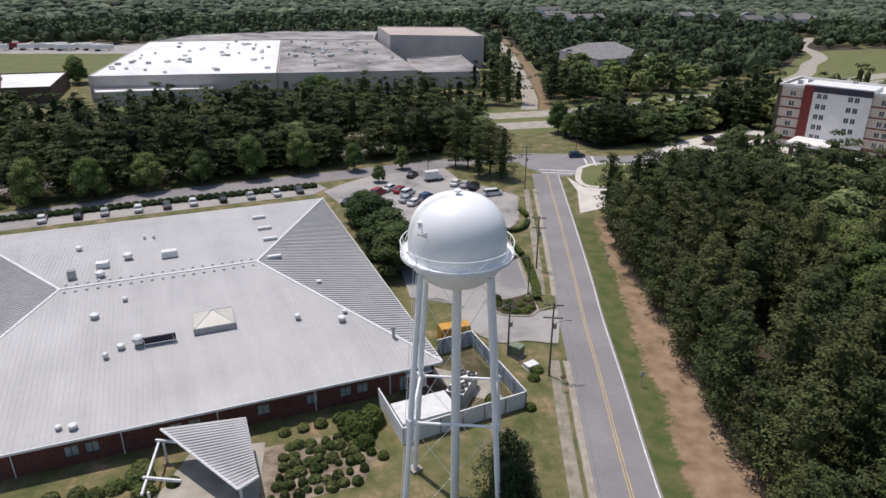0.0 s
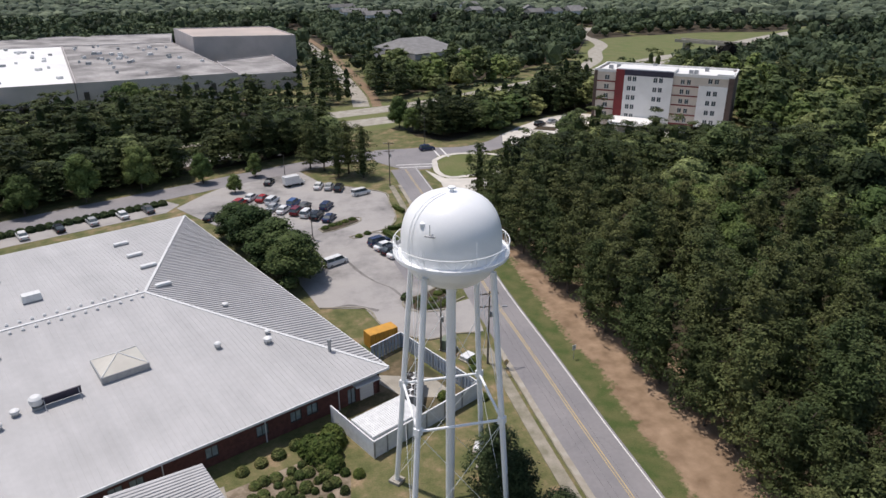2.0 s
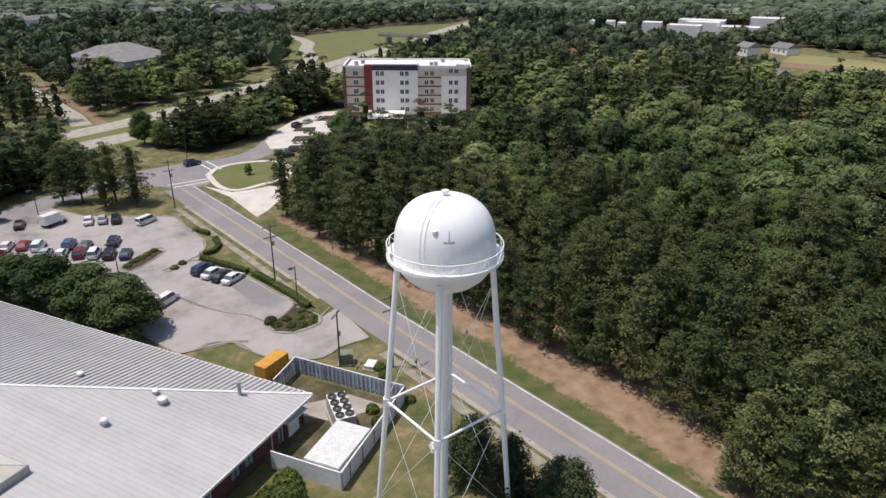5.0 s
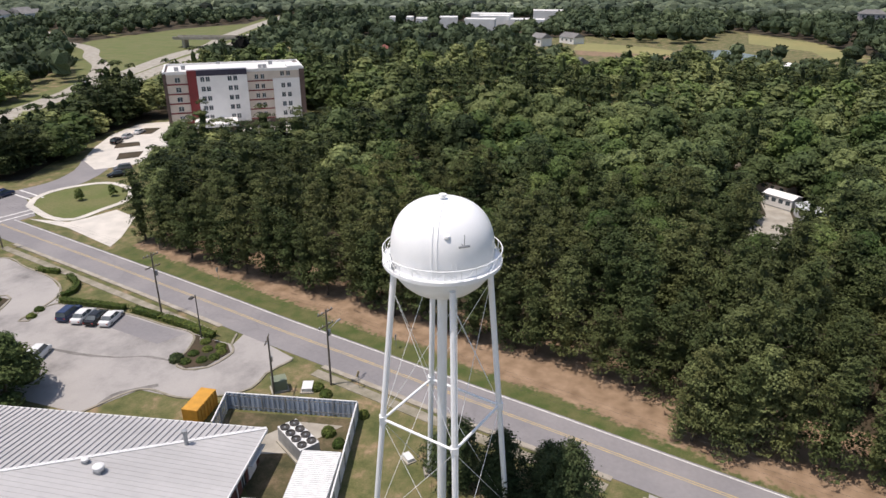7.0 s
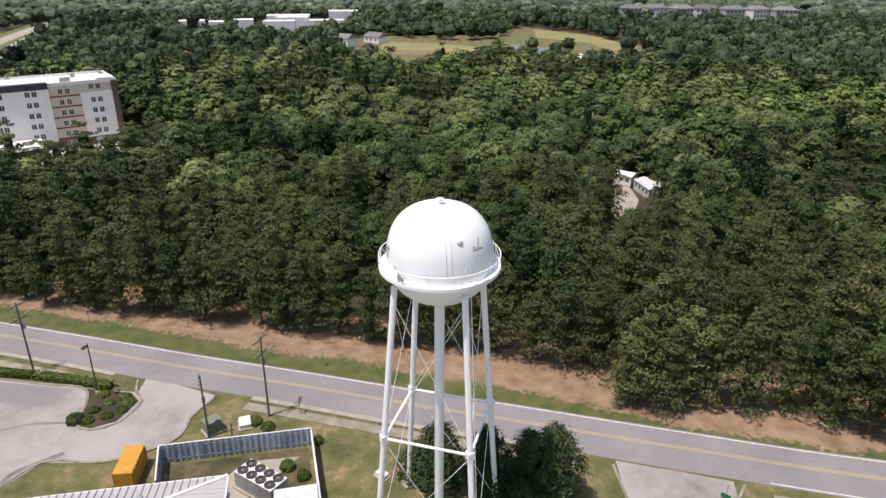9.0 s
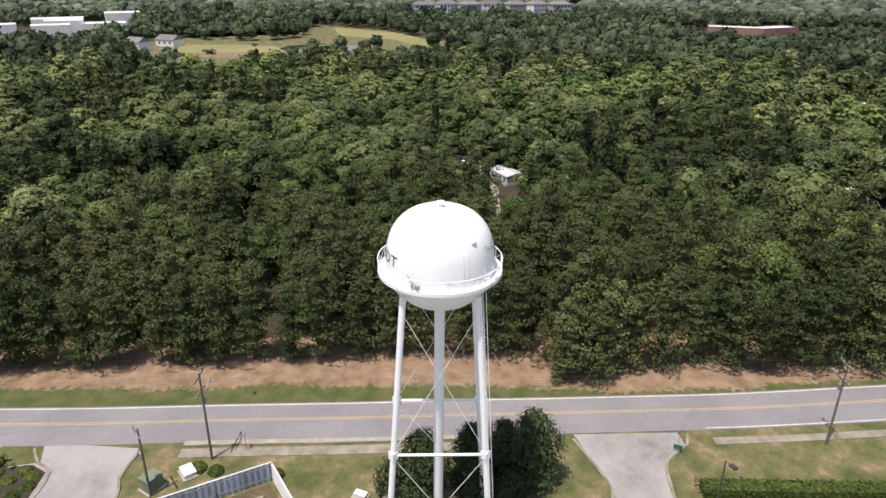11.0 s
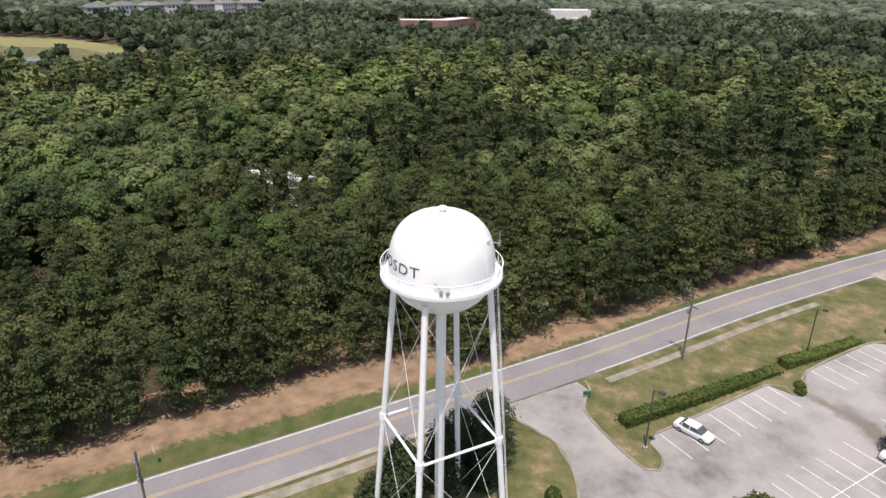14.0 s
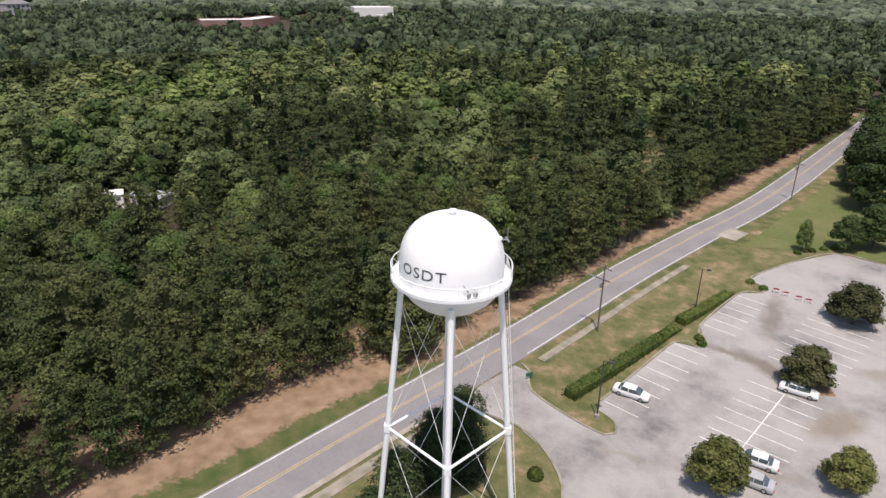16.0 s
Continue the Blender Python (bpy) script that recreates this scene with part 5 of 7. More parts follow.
def window(parent, a, t, n, s0, s1, lo, hi, mat=M_TRIM, depth=0.12, bars=1):
    m = a + t * (s0 + s1) / 2 + n * depth
    rz = math.degrees(math.atan2(t.y, t.x))
    e = part("window", Shape().box((m.x, m.y, lo + 0.05), (s1 - s0, 0.14, 0.1), rz).box((m.x, m.y, hi - 0.04), (s1 - s0, 0.12, 0.08), rz)
             .box((*(m - t * (s1 - s0 - 0.08) / 2), (lo + hi) / 2), (0.08, 0.12, hi - lo - 0.1), rz).box((*(m + t * (s1 - s0 - 0.08) / 2), (lo + hi) / 2), (0.08, 0.12, hi - lo - 0.1), rz), mat, parent)
    for k in range(bars):
        q = m + t * (s1 - s0) * ((k + 1) / (bars + 1) - 0.5)
        part("mullion", Shape().box((q.x, q.y, (lo + hi) / 2), (0.07, 0.1, hi - lo - 0.14), rz), mat, e)
    q = m + n * 0.06
    part("pane", Shape().box((q.x, q.y, (lo + hi) / 2), (s1 - s0 - 0.06, 0.02, hi - lo - 0.06), rz), M_BLIND, e)
    return e


south = [(s, s + 1.5, 1.0, 2.5) for s in (9.0, 11.2, 15.5, 21.5, 29.5, 31.6, 40.5, 42.6, 51, 53.2)] + [(3.6, 4.8, 0.0, 2.3)]
w_, a_, t_, n_ = wall_with(wc[1], wc[0], EAVE - 0.1, [(BLU - 2 * IN - e, BLU - 2 * IN - s, lo, hi) for s, e, lo, hi in south], 0.35, M_BRICK, bldg)
for s, e, lo, hi in south:
    window(w_, a_, t_, n_, BLU - 2 * IN - e, BLU - 2 * IN - s, lo, hi, M_DARK)
q_ = a_ + t_ * (BLU - 2 * IN - 2.0) - n_ * 0.04
r_ = math.degrees(math.atan2(t_.y, t_.x))
door = part("service_door", Shape().box((q_.x, q_.y, 1.25), (2.0, 0.08, 2.5), r_), M_TRIM, w_, "wide pale service door")
for k in range(5):
    part("door_panel", Shape().box((q_.x - n_.x * 0.05, q_.y - n_.y * 0.05, 0.3 + 0.48 * k), (1.9, 0.05, 0.4), r_), M_STUCCO, door)
q_ = a_ + t_ * (BLU - 2 * IN - 2.3) - n_ * 0.6
part("awning", Shape().box((q_.x, q_.y, 2.85), (3.6, 1.1, 0.14), r_), M_TRIM, w_, "thin white awning over the service door")
east = [(2.0, 4.5, 0.2, 2.6)] + [(s, s + 1.5, 1.0, 2.5) for s in range(9, 66, 6)]
w_, a_, t_, n_ = wall_with(wc[0], wc[3], EAVE - 0.1, east, 0.35, M_BRICK, bldg)
for s, e, lo, hi in east:
    window(w_, a_, t_, n_, s, e, lo, hi)
wall_with(wc[3], wc[2], EAVE - 0.1, [], 0.35, M_BRICK, bldg)
wall_with(wc[2], wc[1], EAVE - 0.1, [], 0.35, M_BRICK, bldg)
for u in (7.0, 16.8, 28.5, 39.0, 50.0):
    part("downpipe", Shape().rod(bl(u, IN - 0.1, 0.0), bl(u, IN - 0.1, EAVE - 0.6), 0.07, 0.07, 8).rod(bl(u, IN - 0.1, EAVE - 0.6), bl(u, 0.05, EAVE - 0.25), 0.07, 0.07, 8), M_TRIM, bldg, "white downpipe")
# entrance canopy on the south side: a small gabled metal roof on white posts
por = part("canopy", Shape(), M_TRIM, bldg, "small white metal entrance canopy on posts")
tip, e1, e2, e3 = (-21.9, -1.1, 3.3), (-32.75, 7.8, 4.05), (-23.7, 9.75, 4.05), (-20.3, 0.9, 3.2)
part("canopy_roof", Shape().add([e1, tip, e3, e2] + [(x, y, z - 0.22) for x, y, z in (e1, tip, e3, e2)], [(0, 1, 2, 3), (7, 6, 5, 4), (0, 4, 5, 1), (1, 5, 6, 2), (2, 6, 7, 3), (3, 7, 4, 0)]), M_ROOF, por)
lines = [(Vector(e1).lerp(Vector(e2), k / 22), Vector(tip).lerp(Vector(e3), k / 22)) for k in range(1, 22)]
sh = Shape()
for k in range(1, 24):
    a, b = Vector(e2).lerp(Vector(e3), k / 24), Vector(e1).lerp(Vector(tip), k / 24)
    sh.rod(a + Vector((0, 0, 0.02)), b + Vector((0, 0, 0.02)), 0.05, 0.05, 5)
tagged(part("canopy_seam", sh, M_SEAM, por), kind="stuff")
for a, b in ((e1, tip), (tip, e3)):
    part("canopy_fascia", Shape().rod(Vector(a) - Vector((0, 0, 0.1)), Vector(b) - Vector((0, 0, 0.1)), 0.16, 0.16, 6), M_TRIM, por)
part("canopy_post", Shape().box((-22.0, -0.2, 1.5), (0.3, 0.3, 3.0), 20), M_TRIM, por)
for k in range(2):
    x, y = -32.9 + 0.9 * k, 7.1 - 6.0 * k
    q = part("pergola_beam", Shape().box((x + 1.7, y - 0.2, 2.9), (4.2, 0.22, 0.28), -8), M_TRIM, por)
part("pergola_rail", Shape().box((-32.3, 3.2, 2.7), (0.22, 8.8, 0.28), 8.5), M_TRIM, por)
for y in (6.4, -1.2):
    part("pergola_post", Shape().box((-32.3 + (6.4 - y) * 0.15, y + 0.5, 1.3), (0.22, 0.22, 2.7), 8), M_TRIM, por)
drape("porch_floor", [(-31.7, 0.8), (-30.2, 8.5), (-22, 10.3), (-20.7, 1), (-22.6, -3), (-29.7, -3.6)], M_CONC, 0.05, "concrete floor under the entrance canopy")

# roof equipment, placed on the roof by the plan
def roof_item(name, label, u, v, rz=0.0, category="roof vent", group=""):
    x, y, z = on_roof(u, v)
    return thing(name, label, category, x, y, B_RZ + rz, z, group)


def uv(x, y):
    d = Vector((x, y)) - B0
    return d.dot(BU), d.dot(BV)


def vent_unit(u, v, w, h, label="white mushroom roof vent", mat=M_TRIM):
    e = roof_item("roof_vent", label, u, v, group="vents on the metal roof")
    part("curb", Shape().box((0, 0, 0.08), (w * 0.9, w * 0.9, 0.5)), M_GREY, e)
    part("hood", Shape().lathe([(w * 0.5, h * 0.35), (w * 0.62, h * 0.5), (w * 0.62, h * 0.85), (w * 0.4, h), (0, h * 1.02)], 14), mat, e, smooth=True)


def box_unit(u, v, lx, ly, h, rz=0.0, label="pale boxy roof unit", mat=M_TRIM):
    e = roof_item("roof_unit", label, u, v, rz, "roof unit", "units on the metal roof")
    part("base", Shape().box((0, 0, 0.0), (lx * 0.94, ly * 0.94, 0.7)), M_GREY, e)
    part("cover", Shape().box((0, 0, 0.3 + h / 2), (lx, ly, h), 0, (0.92, 0.9)), mat, e)


SK = uv(-32.9, 29.6)
e = roof_item("skylight", "pyramid skylight with translucent pale panes on a curb", *SK, 0, "skylight")
part("curb", Shape().box((0, 0, 0.15), (5.6, 5.2, 1.1)), M_GREY, e)
for k in range(4):
    a, b = [(2.7, 2.5), (-2.7, 2.5), (-2.7, -2.5), (2.7, -2.5)][k], [(-2.7, 2.5), (-2.7, -2.5), (2.7, -2.5), (2.7, 2.5)][k]
    part("pane", Shape().add([(*a, 0.72), (*b, 0.72), (0, 0, 2.0), (a[0] * 0.97, a[1] * 0.97, 0.66), (b[0] * 0.97, b[1] * 0.97, 0.66), (0, 0, 1.92)], [(0, 1, 2), (5, 4, 3)]), surf("translucent_pane", (0.60, 0.57, 0.50), (0.53, 0.50, 0.44), 0.5, 0.35), e)
    part("glazing_bar", Shape().rod((*a, 0.74), (0, 0, 2.03), 0.06, 0.06, 6), M_TRIM, e)
for u, v, w, h in ((47, 54.8, 0.9, 0.9), (38.7, 45.5, 1.3, 1.3), (42.4, 37.9, 1.2, 1.2), (42.6, 25, 1.0, 0.8), (15.9, 15.8, 0.7, 0.9), (10.1, 13.3, 0.9, 0.9), (38.7, 28.5, 0.6, 0.7), (36.8, 16.1, 1.2, 1.6), (39, 16.1, 0.8, 0.8), (40.8, 14.5, 0.6, 0.9),
                   (10.7, 25.8, 0.7, 0.6), (43.7, 1.8, 0.8, 0.7), (9.2, 15.3, 0.6, 0.6), (36.4, 56.9, 0.45, 0.8), (34.8, 56.6, 0.45, 0.8), (45.2, 2.2, 0.6, 0.6)):
    vent_unit(u, v, w, h)
box_unit(32.2, 43.7, 2.6, 1.5, 1.0)
box_unit(42.4, 42.8, 2.0, 1.5, 0.8)
box_unit(46.5, 39.0, 1.2, 1.2, 1.3, 0, "dark louvred roof unit", M_GREY)
for v in (61.6, 53.2, 45.7):
    box_unit(15.2, v, 2.6, 0.8, 0.3, 0, "low white roof curb")
box_unit(15.9, 36.3, 2.4, 0.8, 0.3, 0, "low white roof curb")
e = roof_item("dark_panel", "dark blue leaning panel on the metal roof", 34.3, 15.9, 0, "roof unit")
part("panel", Shape().box((0, 0, 0.75), (4.2, 0.12, 1.3), 0, tilt=Matrix.Rotation(radians(-22), 4, "X")), M_FASCIA, e)
for x in (-1.8, 1.8):
    part("stay", Shape().rod((x, 0.1, 1.3), (x, 1.1, 0.1), 0.05, 0.05, 6), M_GREY, e)
e = roof_item("vent_pipe", "tall grey flue pipe on the metal roof", 4.4, 7.1, 0, "roof vent")
part("pipe", Shape().lathe([(0.22, -0.2), (0.22, 1.5), (0.3, 1.5), (0.3, 1.8), (0, 1.85)], 12), M_GREY, e, smooth=True)
for k in range(19):
    u = AP0 + (AP1 - AP0) * (k + 0.5) / 19
    for s in (-1, 1):
        e = roof_item("ridge_vent", "small white vent beside the roof ridge", u, RV + s * 1.3, group="small vents along the ridge")
        part("cap", Shape().lathe([(0.2, -0.05), (0.2, 0.22), (0.26, 0.24), (0.1, 0.4), (0, 0.4)], 8), M_TRIM, e)

# ---- the fenced yard beside the building ----
FN, FE, FS, FW = (3.6, 32.1), (9.6, 16.7), (-5.7, 9.6), (-9.1, 17.8)


def sheet_fence(a, b, h, label, mat, step=0.62, name="sheet_fence", rails=True):
    """Upright ribbed sheets between posts."""
    a, b = Vector(a), Vector(b)
    L = (b - a).length
    t = (b - a) / L
    e = thing(name, label, "fence", a.x, a.y, math.degrees(math.atan2(t.y, t.x)))
    n = int(L / step)
    me = Shape().box((step * 0.27, -0.07, h / 2), (step * 0.52, 0.05, h)).box((step * 0.77, 0.07, h / 2), (step * 0.5, 0.05, h * 0.985)).box((step * 0.53, 0, h / 2), (0.04, 0.16, h * 0.98)).mesh("sheet", mat)
    for k in range(n):
        o = part("sheet", me, None, e)
        o.location = (k * L / n, 0, 0)
    for z in ((0.5, h - 0.4) if rails else ()):
        part("rail", Shape().box((L / 2, 0.07, z), (L, 0.08, 0.12)), M_GREY, e)
    part("cap", Shape().box((L / 2, 0, h + 0.03), (L, 0.16, 0.06)), M_TRIM, e)
    for k in range(int(L / 3) + 1):
        part("post", Shape().box((min(L, k * 3.0), 0.1, h / 2), (0.12, 0.12, h)), M_GREY, e)
    return e


sheet_fence(FE, FN, 2.4, "blue-grey ribbed metal yard fence", M_FENCE)
sheet_fence(FN, (-1.5, 29.4), 2.4, "blue-grey ribbed metal yard fence", M_FENCE)


def board_wall(a, b, h, label, mat=M_TRIM):
    """Long horizontal ribbed boards on posts."""
    a, b = Vector(a), Vector(b)
    L = (b - a).length
    e = thing("board_fence", label, "fence", a.x, a.y, math.degrees(math.atan2((b - a).y, (b - a).x)))
    n = 8
    for k in range(n):
        part("board", Shape().box((L / 2, 0, (k + 0.5) * h / n), (L, 0.16, h / n * 0.78), 0, (1, 0.25)), mat, e)
    for k in range(int(L / 3) + 2):
        part("post", Shape().box((min(L, k * 3.0), 0.1, h / 2), (0.14, 0.14, h + 0.05)), M_GREY, e)
    part("cap", Shape().box((L / 2, 0, h + 0.03), (L, 0.18, 0.06)), M_TRIM, e)


board_wall(FE, FS, 2.3, "pale ribbed metal fence round the yard")
board_wall(FW, FS, 2.3, "pale ribbed metal fence round the yard")
drape("yard_dirt", [(-1.1, 28.6), (3.3, 31.3), (9.1, 17), (-5.2, 10.2), (-8.2, 17.1)], M_YARD, 0.02, "bare brown dirt and weeds in the yard")
drape("yard_slab", [(-3.4, 26.7), (0.5, 20), (7.4, 17.4), (5.5, 22.9)], M_CONC, 0.04, "concrete yard floor")
# white container with a ribbed roof
e = thing("storage_container", "white ribbed storage container inside the yard fence", "container", -3.2, 13.4, 23)
part("body", Shape().box((0, 0, 1.3), (7.2, 4.3, 2.6)), M_TRIM, e)
for k in range(25):
    part("roof_rib", Shape().box((-3.5 + 7.0 * k / 24, 0, 2.63), (0.12, 4.3, 0.06)), M_TRIM, e)
for k in range(17):
    part("wall_rib", Shape().box((-3.5 + 7.0 * k / 16, -2.17, 1.3), (0.14, 0.06, 2.4)), M_TRIM, e)
# chiller with two rows of fans
e = thing("chiller", "grey air chiller with two rows of dark fans", "chiller", 1.6, 19.3, -113)
part("body", Shape().box((0, 0, 1.15), (5.4, 2.5, 1.9), 0, (1, 0.96)), M_GREY, e)
part("plinth", Shape().box((0, 0, 0.12), (5.8, 3.0, 0.3)), M_CONC, e)
part("top_panel", Shape().box((0, 0, 2.13), (5.4, 2.4, 0.08)), M_TRIM, e)
for i in range(4):
    for j in (-1, 1):
        f = part("fan", Shape().lathe([(0.54, 2.15), (0.56, 2.34), (0.5, 2.34), (0.48, 2.2), (0, 2.19)], 18, (-2.0 + 1.33 * i, j * 0.6, 0)), M_DARK, e, "dark round fan", smooth=True)
        part("hub", Shape().lathe([(0.12, 2.2), (0.12, 2.28), (0, 2.29)], 8, (-2.0 + 1.33 * i, j * 0.6, 0)), M_GREY, f)
e = thing("roll_off_box", "open-top orange waste container", "container", 1.1, 34.1, 16)
for s in (-1, 1):
    part("side", Shape().box((0, s * 0.95, 1.2), (4.6, 0.1, 2.2)), M_ORANGE, e)
    part("end", Shape().box((s * 2.25, 0, 1.2), (0.1, 1.8, 2.2)), M_ORANGE, e)
part("floor_plate", Shape().box((0, 0, 0.25), (4.4, 1.8, 0.12)), M_ORANGE, e)
part("lid", Shape().box((0, 0, 2.33), (4.55, 1.95, 0.06)), M_ORANGE, e)
for k in range(7):
    for s in (-1, 1):
        part("rib", Shape().box((-2.1 + 0.7 * k, s * 1.04, 1.2), (0.12, 0.1, 2.2)), M_ORANGE, e)
for x in (-1.6, 1.6):
    part("skid", Shape().box((x, 0, 0.1), (0.3, 1.8, 0.2)), M_DARK, e)


def cabinet(x, y, rz, s, label, mat):
    e = thing("utility_cabinet", label, "utility box", x, y, rz, group="utility boxes beside the yard")
    part("body", Shape().box((0, 0, s[2] / 2 + 0.12), s, 0, (0.97, 0.97)), mat, e)
    part("pad", Shape().box((0, 0, 0.06), (s[0] + 0.4, s[1] + 0.4, 0.2)), M_CONC, e)
    part("lid", Shape().box((0, 0, s[2] + 0.15), (s[0] * 1.04, s[1] * 1.04, 0.08)), mat, e)
    for k in (-1, 1):
        part("door", Shape().box((k * s[0] * 0.24, -s[1] / 2 - 0.005, s[2] / 2 + 0.12), (s[0] * 0.44, 0.04, s[2] * 0.8)), mat, e)


cabinet(9.9, 29.2, -40, (1.9, 1.5, 1.5), "sage green transformer cabinet on a pad", surf("sage_green_paint", (0.20, 0.23, 0.16), (0.15, 0.18, 0.125), 1.0, 0.6, fine=0.1))
cabinet(11.6, 25.9, -60, (1.3, 1.8, 0.5), "low pale metal utility box on a pad", M_TRIM)
cabinet(6, 7.4, 60, (1.3, 0.8, 0.35), "low white lidded box in the grass", M_TRIM)

# ---- poles, lamps and signs ----
def utility_pole(x, y, h, rz, arms=2, lamp=0.0, label="weathered wooden utility pole with crossarms and insulators"):
    e = thing("utility_pole", label, "utility pole", x, y, rz, group="utility poles along the road")
    part("pole", Shape().rod((0, 0, -0.3), (0, 0, h), 0.15, 0.10, 10), M_WOOD, e, smooth=True)
    for k in range(arms):
        z = h - 0.5 - 1.9 * k
        arm = part("crossarm", Shape().box((0, 0.16, z), (2.6, 0.11, 0.14)), M_WOOD, e)
        for s in (-1.15, -0.55, 0.55, 1.15):
            part("insulator", Shape().lathe([(0.05, 0), (0.08, 0.06), (0.05, 0.14), (0.07, 0.18), (0, 0.24)], 8, (s, 0.16, z + 0.07)), M_GREY, arm)
        for s in (-1, 1):
            part("brace", Shape().rod((s * 0.75, 0.16, z), (0, 0.14, z - 0.6), 0.02, 0.02, 5), M_GREY, arm)
    if lamp:
        part("lamp_arm", Shape().rod((0, 0, h * 0.72), (lamp, 0, h * 0.78), 0.035, 0.035, 6), M_GREY, e)
        part("lamp_head", Shape().box((lamp + 0.25, 0, h * 0.78), (0.7, 0.25, 0.14), 0, (0.8, 0.7)), M_GREY, e)
    part("transformer_can", Shape().lathe([(0.2, 0), (0.22, 0.05), (0.22, 0.75), (0.1, 0.85), (0, 0.86)], 12, (0.34, 0, h - 3.9)), M_GREY, e, smooth=True)
    return e


POLES = [(21.3, 107.1, 11.3), (17.2, 59.2, 10.5), (13.8, 23.8, 11.3), (7.7, -46.3, 11.3), (1.8, -130.9, 11.3)]
for i, (x, y, h) in enumerate(POLES):
    utility_pole(x, y, h, -8, 2, 1.9 if i in (2, 3) else 0.0)
utility_pole(8.7, 29.1, 8.6, 30, 1, label="weathered wooden service pole beside the yard")
for i in range(len(POLES) - 1):
    a, b = POLES[i], POLES[i + 1]
    for s in (-1.15, -0.5, 0.5, 1.15):
        w = thing("power_line", "thin dark overhead power line", "cable", a[0], a[1], 0, 0, group="overhead wires along the road")
        pts = []
        for k in range(15):
            u = k / 14
            q = Vector((s + (b[0] - a[0]) * u, (b[1] - a[1]) * u, (gz(a[0], a[1]) + a[2] - 0.2) * (1 - u) + (gz(b[0], b[1]) + b[2] - 0.2) * u - 3.2 * u * (1 - u)))
            pts.append(q)
        part("wire", Shape().tube(pts, 0.007, 4), M_DARK, w)


def lot_lamp(x, y, h, rz, heads=1, label="dark parking lot lamp post with a boxy head"):
    e = thing("lamp_post", label, "lamp post", x, y, rz, group="lamp posts of the parking lots")
    part("base", Shape().lathe([(0.3, -0.1), (0.3, 0.55), (0.24, 0.6), (0, 0.6)], 14), M_CONC, e, smooth=True)
    part("pole", Shape().rod((0, 0, 0.5), (0, 0, h), 0.1, 0.075, 10), M_DARK, e, smooth=True)
    for k in range(heads):
        s = 1 if k == 0 else -1
        arm = part("arm", Shape().rod((0, 0, h - 0.1), (s * 0.6, 0, h), 0.04, 0.04, 6), M_DARK, e)
        part("head", Shape().box((s * 0.95, 0, h + 0.02), (0.75, 0.5, 0.2), 0, (0.9, 0.9)), M_DARK, arm)
        part("lens", Shape().box((s * 0.95, 0, h - 0.09), (0.6, 0.4, 0.02)), M_LAMP, arm)


lot_lamp(-2.4, -27.1, 8.4, 195)
lot_lamp(-1.8, -61.1, 7.6, 200)
lot_lamp(14, 47.2, 7.6, 195)
lot_lamp(-2.3, 77.8, 7.0, 150)
lot_lamp(-2.9, 119.6, 7.0, 200)
lot_lamp(41, 141.7, 9.0, 250, label="grey street lamp at the crossing")


def street_sign(x, y, rz, kind, label):
    e = thing("street_sign", label, "sign", x, y, rz, group="signs beside the road")
    part("post", Shape().rod((0, 0, -0.2), (0, 0, 2.3), 0.035, 0.035, 8), M_GREY, e)
    if kind == "diamond":
        part("plate", Shape().box((0, 0.05, 2.1), (0.75, 0.03, 0.75), 0, tilt=Matrix.Rotation(radians(45), 4, "Y")), M_YELLOW, e)
    elif kind == "board":
        part("plate", Shape().box((0, 0.05, 1.9), (0.6, 0.03, 0.75)), M_TRIM, e)
    else:
        part("plate", Shape().box((0, 0.05, 0.75), (1.0, 0.06, 0.6)), M_GREEN, e)
        for k in range(3):
            part("text_bar", Shape().box((0, 0.0, 0.6 + 0.15 * k), (0.7 - 0.15 * k, 0.06, 0.05)), M_TRIM, e)


street_sign(25.7, 21, 10, "board", "small sign on a thin post in the verge")
street_sign(8.8, -28.7, 60, "green", "low green entrance sign with pale bars of text")
street_sign(15, 20.2, 10, "diamond", "small dark sign on a post beside the sidewalk")
street_sign(30.7, 60.4, 10, "board", "small sign on a thin post in the verge")

# ---- vehicles ----
PAINT = {}


def paint(name, c):
    if name not in PAINT:
        PAINT[name] = surf(name + "_car_paint", c, tuple(x * 0.92 for x in c), 1.0, 0.25, spec=0.55)
    return PAINT[name]


COLOURS = {"white": (0.74, 0.74, 0.73), "silver": (0.42, 0.43, 0.44), "black": (0.02, 0.02, 0.022), "navy": (0.03, 0.045, 0.10), "blue": (0.05, 0.10, 0.24), "red": (0.34, 0.03, 0.03), "maroon": (0.16, 0.02, 0.03), "grey": (0.12, 0.12, 0.125)}
CAR_MESH = {}


def ring(x, hw, z0, z1, round_=0.12):
    """A rounded upright cross-section at x."""
    return [(x, -hw * 0.92, z0), (x, hw * 0.92, z0), (x, hw, z0 + 0.15), (x, hw, z1 - round_ * 1.4), (x, hw - round_, z1), (x, -hw + round_, z1), (x, -hw, z1 - round_ * 1.4), (x, -hw, z0 + 0.15)]


